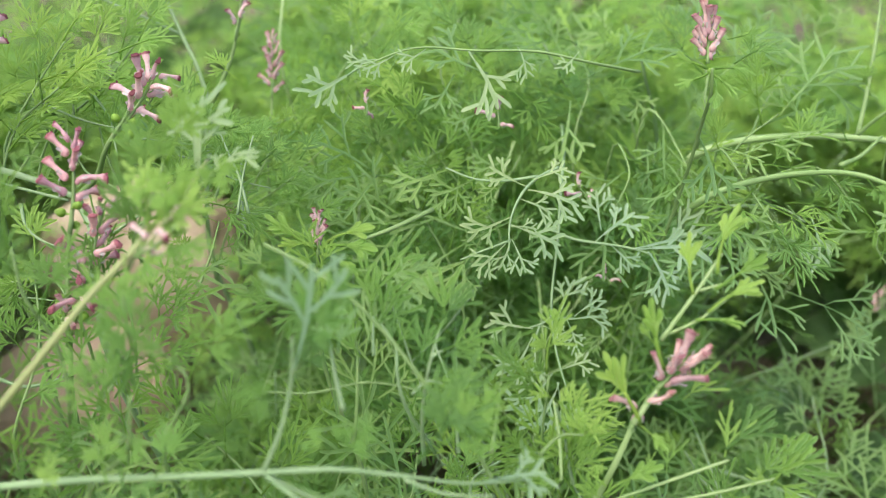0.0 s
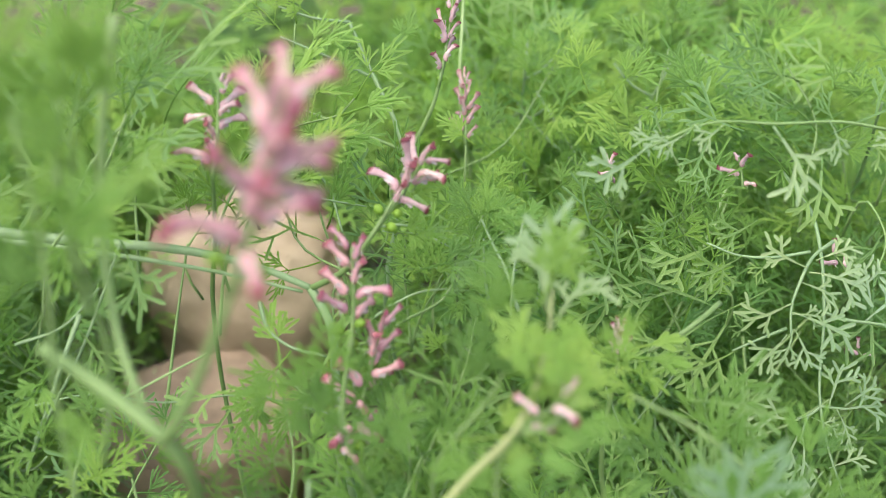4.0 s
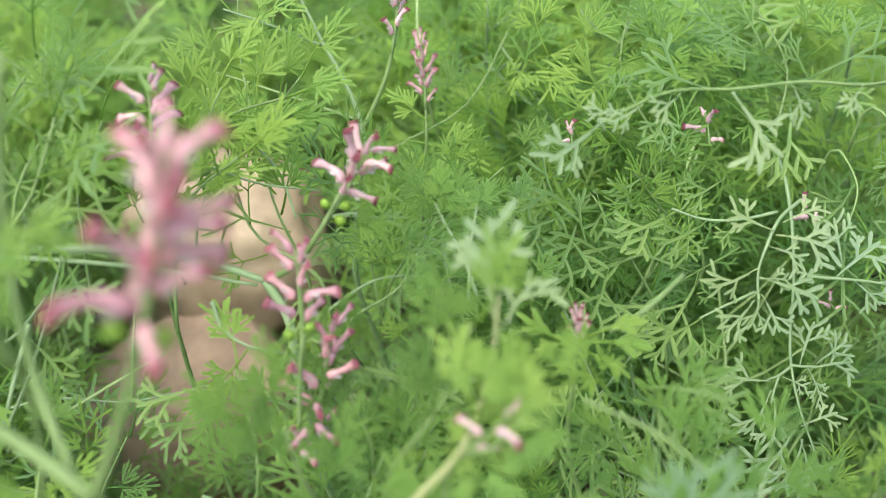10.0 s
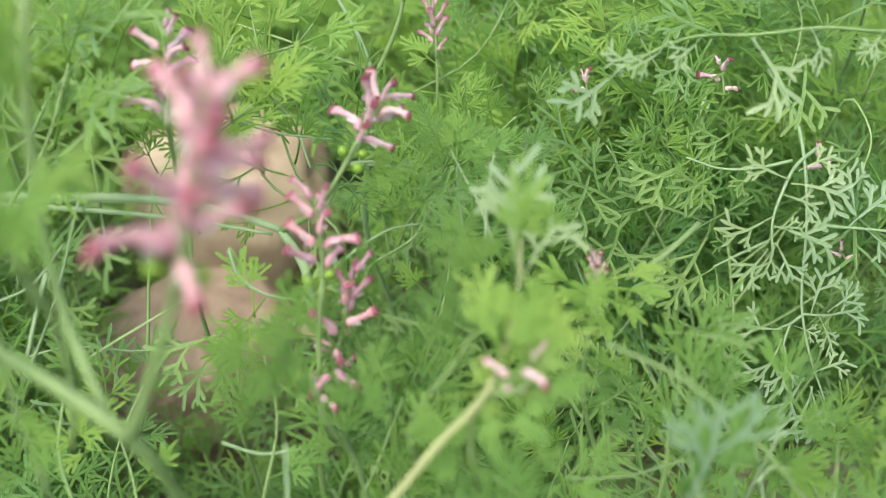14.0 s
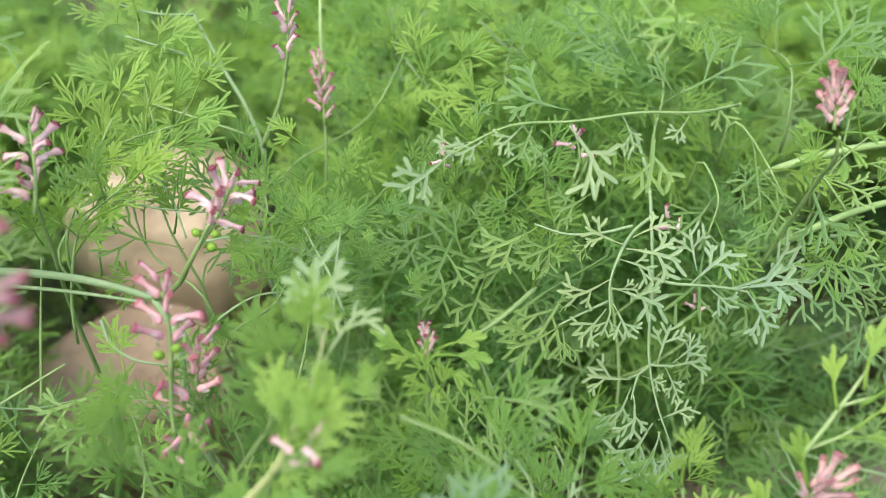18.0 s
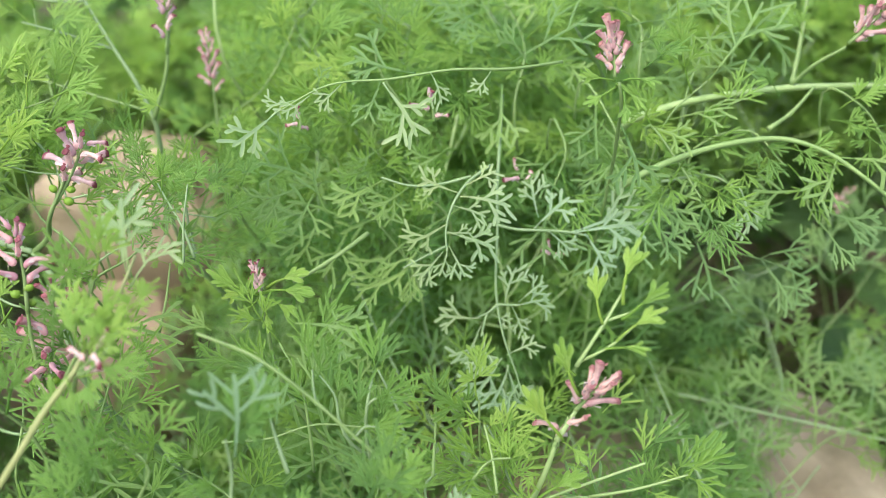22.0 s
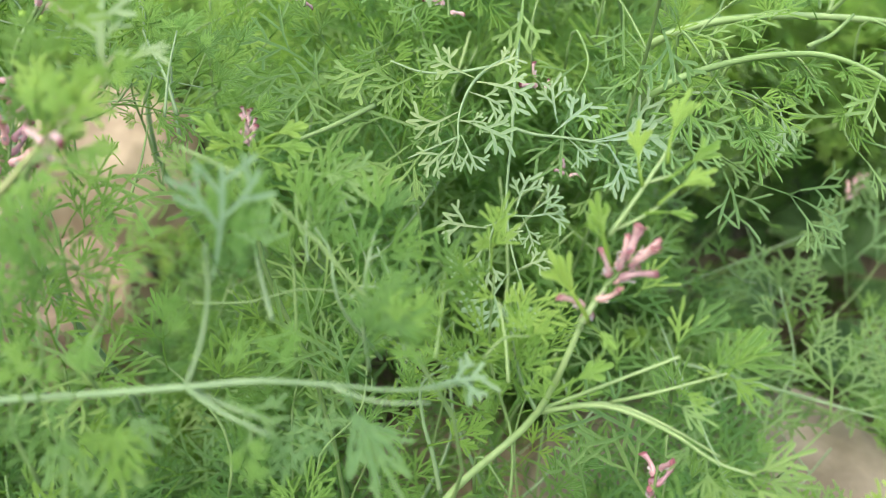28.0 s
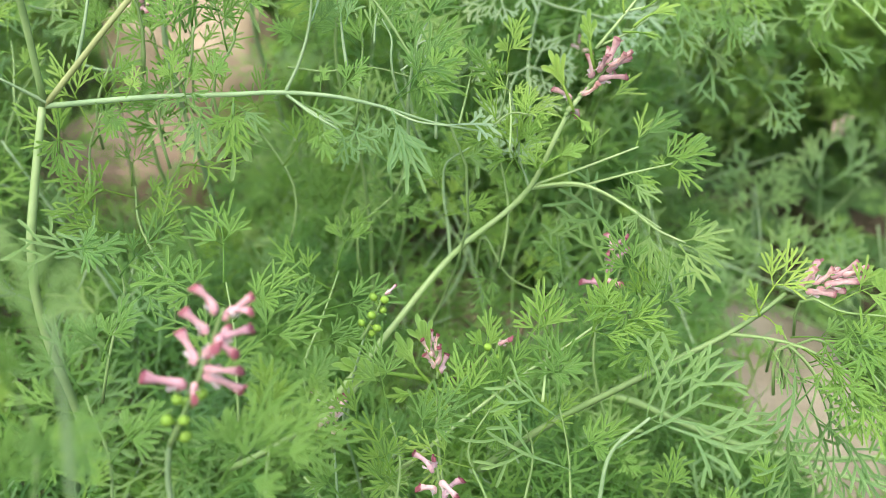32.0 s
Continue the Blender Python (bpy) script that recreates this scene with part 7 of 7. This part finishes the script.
leaf(f, (0.1017, 0.1704, 0.2228), (0.1206, 0.1742, 0.2276), "greyfan", FACE, which=0)
leaf(f, (0.1029, 0.1696, 0.2217), (0.1201, 0.1655, 0.2152), "greyfan", FACE, which=1)
leaf(f, (0.1008, 0.1691, 0.2211), (0.1116, 0.1584, 0.2054), "greyfan", FACE, which=2)
leaf(f, (0.0944, 0.1706, 0.2233), (0.1022, 0.1585, 0.2058), "greyfan", FACE, which=0)
leaf(f, (0.0854, 0.1760, 0.2314), (0.0794, 0.1707, 0.2240), "greyfan", FACE, which=3)
leaf(f, (0.0900, 0.1727, 0.2265), (0.0872, 0.1618, 0.2110), "greyfan", FACE, which=1)
leaf(f, (0.0805, 0.1815, 0.2393), (0.0915, 0.1770, 0.2325), "greyfan", FACE, which=2)
leaf(f, (0.1025, 0.1722, 0.2254), (0.1081, 0.1779, 0.2333), "lobed", FACE, which=3)
leaf(f, (0.0580, 0.1864, 0.2471), (0.0628, 0.1897, 0.2516), "younglobed", FACE, which=0)
leaf(f, (0.0473, 0.1888, 0.2509), (0.0415, 0.1855, 0.2463), "younglobed", FACE, which=1)
leaf(f, (0.0460, 0.1822, 0.2414), (0.0382, 0.1865, 0.2479), "lobed", FACE, which=2)
leaf(f, (0.0326, 0.1981, 0.2646), (0.0238, 0.2012, 0.2693), "younglobed", FACE, which=0)
leaf(f, (0.0327, 0.1970, 0.2629), (0.0396, 0.2003, 0.2675), "younglobed", FACE, which=1)
leaf(f, (0.0403, 0.1866, 0.2480), (0.0426, 0.1927, 0.2566), "lobed", FACE, which=2)
leaf(f, (0.0653, 0.1868, 0.2475), (0.0633, 0.1939, 0.2576), "younglobed", FACE, which=3)
leaf(f, (0.0700, 0.1991, 0.2647), (0.0829, 0.2040, 0.2713), "younglobed", FACE, which=0)
leaf(f, (0.0342, 0.1851, 0.2460), (0.0237, 0.1857, 0.2472), "lobed", FACE, which=1)
stem(f, [(0.0439, 0.1918, 0.2274), (0.0629, 0.1868, 0.2336), (0.0818, 0.1783, 0.2296), (0.0922, 0.1719, 0.2252), (0.1033, 0.1696, 0.2217)], 0.0008, 0.0005, STEM_PALE)
stem(f, [(0.0342, 0.1851, 0.2460), (0.0337, 0.1922, 0.2562), (0.0322, 0.1981, 0.2646)], 0.0005, 0.0004, STEM_PALE)
leaf(o, (0.0522, 0.1285, 0.2032), (0.0484, 0.1400, 0.2196), "lobed", FACE, which=0)
leaf(o, (0.0527, 0.1291, 0.2040), (0.0581, 0.1396, 0.2188), "lobed", FACE, which=1)
leaf(o, (0.0690, 0.1300, 0.2048), (0.0694, 0.1428, 0.2230), "lobed", FACE, which=2)
leaf(o, (0.0707, 0.1324, 0.2080), (0.0753, 0.1421, 0.2217), "lobed", FACE, which=1)
leaf(o, (0.0748, 0.1304, 0.2050), (0.0973, 0.1361, 0.2124), "lobed", FACE, which=0)
leaf(o, (0.0784, 0.1328, 0.2084), (0.0871, 0.1405, 0.2191), "lobed", FACE, which=3)
leaf(o, (0.0825, 0.1308, 0.2054), (0.0979, 0.1317, 0.2061), "lobed", FACE, which=2)
stem(o, [(0.0524, 0.1157, 0.1850), (0.0525, 0.1224, 0.1945), (0.0525, 0.1291, 0.2040)], 0.0006, 0.0004, STEM_PALE)
leaf(m, (-0.0318, 0.0618, 0.2067), (-0.0259, 0.0770, 0.2282), "green", FACE, which=0)
leaf(m, (-0.0292, 0.0655, 0.2120), (-0.0363, 0.0786, 0.2309), "green", FACE, which=1)
leaf(m, (-0.0304, 0.0628, 0.2081), (-0.0114, 0.0742, 0.2237), "green", FACE, which=2)
leaf(m, (-0.0456, 0.0592, 0.2035), (-0.0438, 0.0692, 0.2177), "broad", FACE, which=1)
leaf(m, (-0.0203, 0.0696, 0.2175), (-0.0180, 0.0770, 0.2279), "green", FACE, which=3)
leaf(q, (-0.0592, 0.1529, 0.2730), (-0.0574, 0.1384, 0.2523), "greyfan", FACE, which=0)
leaf(q, (-0.0582, 0.1527, 0.2726), (-0.0494, 0.1472, 0.2646), "greyfan", FACE, which=1)
leaf(q, (-0.0708, 0.1514, 0.2713), (-0.0731, 0.1409, 0.2563), "greyfan", FACE, which=2)
leaf(q, (-0.0384, 0.1541, 0.2740), (-0.0231, 0.1508, 0.2688), "grey", FACE, which=1)
leaf(q, (-0.0253, 0.1511, 0.2693), (-0.0190, 0.1440, 0.2589), "grey", FACE, which=2)
leaf(q, (-0.0235, 0.1508, 0.2688), (-0.0121, 0.1475, 0.2637), "grey", FACE, which=0)
leaf(q, (-0.0085, 0.1545, 0.2735), (0.0015, 0.1430, 0.2569), "greyfan", FACE, which=3)
leaf(q, (-0.0067, 0.1546, 0.2736), (0.0083, 0.1411, 0.2539), "greyfan", FACE, which=1)
leaf(q, (-0.0112, 0.1543, 0.2734), (-0.0088, 0.1498, 0.2668), "grey", FACE, which=2)
leaf(q, (-0.0165, 0.1535, 0.2724), (-0.0230, 0.1469, 0.2631), "grey", FACE, which=0)
leaf(q, (0.0009, 0.1597, 0.2806), (0.0146, 0.1688, 0.2931), "young", FACE, which=1)
leaf(q, (-0.0009, 0.1591, 0.2798), (0.0033, 0.1692, 0.2941), "green", FACE, which=0)
leaf(q, (-0.0365, 0.1680, 0.2937), (-0.0293, 0.1757, 0.3044), "green", FACE, which=1)
leaf(q, (-0.0963, 0.1515, 0.2723), (-0.0935, 0.1585, 0.2821), "young", FACE, which=2)
leaf(q, (-0.0802, 0.1535, 0.2745), (-0.0832, 0.1632, 0.2885), "young", FACE, which=0)
leaf(q, (-0.0766, 0.1537, 0.2747), (-0.0738, 0.1606, 0.2845), "young", FACE, which=1)
leaf(q, (-0.0694, 0.1546, 0.2758), (-0.0650, 0.1632, 0.2879), "young", FACE, which=3)
leaf(q, (-0.0315, 0.1568, 0.2776), (-0.0313, 0.1626, 0.2858), "young", FACE, which=0)
leaf(q, (-0.1070, 0.1499, 0.2703), (-0.0956, 0.1458, 0.2641), "green", FACE, which=1)
stem(q, [(-0.0432, 0.1556, 0.2763), (-0.0328, 0.1526, 0.2716), (-0.0249, 0.1509, 0.2690)], 0.0006, 0.0005, STEM_GREY)
stem(q, [(-0.0095, 0.1551, 0.2745), (-0.0002, 0.1534, 0.2717), (0.0126, 0.1531, 0.2708)], 0.0005, 0.0004, STEM_GREY)
# blue-green shoots over the broad stone
stem(s, [(0.1678, 0.3204, 0.0412), (0.1818, 0.3142, 0.0983), (0.1917, 0.3207, 0.1146), (0.1884, 0.3477, 0.1500)], 0.0009, 0.0006, STEM_GREY)
stem(s, [(0.1384, 0.3285, 0.1187), (0.1784, 0.3176, 0.1112), (0.2460, 0.3018, 0.0962)], 0.0010, 0.0010, STEM_GREY)
stem(s, [(0.1284, 0.2957, 0.0926), (0.1519, 0.3092, 0.1094), (0.1767, 0.3135, 0.1140)], 0.0008, 0.0006, STEM_GREY)
leaf(s, (0.1884, 0.3477, 0.1500), (0.1769, 0.3594, 0.1657), "grey", FACE, which=0)
leaf(s, (0.1892, 0.3467, 0.1488), (0.2033, 0.3543, 0.1582), "grey", FACE, which=1)
leaf(s, (0.1886, 0.3403, 0.1404), (0.2110, 0.3466, 0.1477), "grey", FACE, which=2)
leaf(s, (0.1894, 0.3365, 0.1354), (0.1736, 0.3410, 0.1419), "grey", FACE, which=3)
leaf(s, (0.1913, 0.3253, 0.1207), (0.2152, 0.3362, 0.1340), "grey", FACE, which=0)
leaf(s, (0.1921, 0.3225, 0.1170), (0.1719, 0.3318, 0.1300), "grey", FACE, which=1)
leaf(s, (0.1919, 0.3216, 0.1158), (0.2227, 0.3275, 0.1224), "grey", FACE, which=2)
leaf(s, (0.1806, 0.3129, 0.1049), (0.1555, 0.3252, 0.1220), "grey", FACE, which=3)
leaf(s, (0.1749, 0.3150, 0.1079), (0.1966, 0.3010, 0.0887), "green", FACE, which=0)
leaf(s, (0.1562, 0.3122, 0.1050), (0.1335, 0.3208, 0.1169), "green", FACE, which=1)
leaf(s, (0.1528, 0.3106, 0.1029), (0.1752, 0.3002, 0.0885), "green", FACE, which=2)
leaf(s, (0.1458, 0.3220, 0.1181), (0.1234, 0.3324, 0.1325), "grey", FACE, which=3)
leaf(s, (0.1489, 0.3222, 0.1183), (0.1629, 0.3323, 0.1309), "green", FACE, which=0)
leaf(s, (0.2077, 0.3115, 0.1021), (0.2304, 0.3197, 0.1119), "grey", FACE, which=1)
leaf(s, (0.2140, 0.3297, 0.1257), (0.2444, 0.3301, 0.1250), "grey", FACE, which=2)
leaf(s, (0.2284, 0.3087, 0.0976), (0.2424, 0.3191, 0.1107), "green", FACE, which=0)
leaf(s, (0.1361, 0.3021, 0.0925), (0.1131, 0.3088, 0.1021), "green", FACE, which=3)
leaf(s, (0.1258, 0.3286, 0.1274), (0.1057, 0.3351, 0.1367), "green", FACE, which=1)
leaf(s, (0.1335, 0.3208, 0.1169), (0.1121, 0.3200, 0.1167), "green", FACE, which=2)
leaf(s, (0.1665, 0.3025, 0.0918), (0.1920, 0.3086, 0.0989), "grey", FACE, which=1)
# leaves before the pale stone
leaf(a, (-0.0768, 0.2967, 0.2990), (-0.0858, 0.3079, 0.3139), "green", FACE, which=0)
leaf(a, (-0.0746, 0.2966, 0.2987), (-0.0681, 0.3083, 0.3139), "green", FACE, which=1)
leaf(a, (-0.0703, 0.2964, 0.2983), (-0.0556, 0.3044, 0.3082), "green", FACE, which=2)
leaf(a, (-0.0789, 0.2975, 0.3001), (-0.1013, 0.3073, 0.3137), "grey", FACE, which=3)
leaf(a, (-0.0865, 0.3039, 0.3087), (-0.0982, 0.3125, 0.3204), "green", FACE, which=1)
leaf(a, (-0.0647, 0.2907, 0.2907), (-0.0485, 0.2953, 0.2961), "green", FACE, which=0)
leaf(a, (-0.0965, 0.2977, 0.3010), (-0.1129, 0.3038, 0.3097), "green", FACE, which=2)
leaf(a, (-0.0545, 0.2983, 0.3002), (-0.0443, 0.3058, 0.3097), "green", FACE, which=3)
leaf(a, (-0.0775, 0.3169, 0.3254), (-0.0920, 0.3223, 0.3330), "young", FACE, which=1)
leaf(a, (-0.0504, 0.2846, 0.2822), (-0.0363, 0.2893, 0.2878), "green", FACE, which=2)
leaf(a, (-0.0933, 0.2908, 0.2919), (-0.1100, 0.2956, 0.2988), "green", FACE, which=0)
stem(a, [(-0.0732, 0.2804, 0.2775), (-0.0756, 0.2913, 0.2918), (-0.0756, 0.2973, 0.2997)], 0.0007, 0.0005, STEM_GREY)
stem(a, [(-0.0851, 0.2877, 0.2875), (-0.0817, 0.2942, 0.2959), (-0.0784, 0.2974, 0.3000)], 0.0006, 0.0004, STEM)
stem(a, [(-0.1095, 0.2983, 0.3023), (-0.0943, 0.2973, 0.3004), (-0.0775, 0.2927, 0.2938), (-0.0646, 0.2910, 0.2911)], 0.0005, 0.0004, STEM_GREY)
# bright young leaves at the top of the near plant
leaf(q, (-0.1563, 0.1960, 0.3898), (-0.1612, 0.2026, 0.4009), "younglobed", FACE, which=0)
leaf(q, (-0.1553, 0.1955, 0.3889), (-0.1522, 0.2016, 0.3992), "younglobed", FACE, which=1)
leaf(q, (-0.1593, 0.1884, 0.3769), (-0.1653, 0.1935, 0.3855), "younglobed", FACE, which=2)
leaf(q, (-0.1614, 0.1833, 0.3683), (-0.1593, 0.1889, 0.3778), "younglobed", FACE, which=3)
leaf(q, (-0.1634, 0.1823, 0.3666), (-0.1673, 0.1874, 0.3752), "younglobed", FACE, which=1)
leaf(q, (-0.1523, 0.1868, 0.3743), (-0.1563, 0.1924, 0.3838), "younglobed", FACE, which=0)
stem(q, [(-0.1556, 0.1833, 0.3488), (-0.1563, 0.1840, 0.3656), (-0.1573, 0.1894, 0.3786), (-0.1558, 0.1965, 0.3906)], 0.0007, 0.0005, STEM)
spike(r, (0.2633, 0.4444, 0.1386), (0.2746, 0.4519, 0.1499), 6, "dusty", 0.80, 0, 1.2)
stem(r, [(0.2611, 0.4371, 0.1101), (0.2633, 0.4444, 0.1386)], 0.0007, 0.0006, STEM_GREY)
spike(c, (-0.1187, 0.2223, 0.2761), (-0.1154, 0.2244, 0.2792), 4, "dusty", 0.65, 1, 0.4)
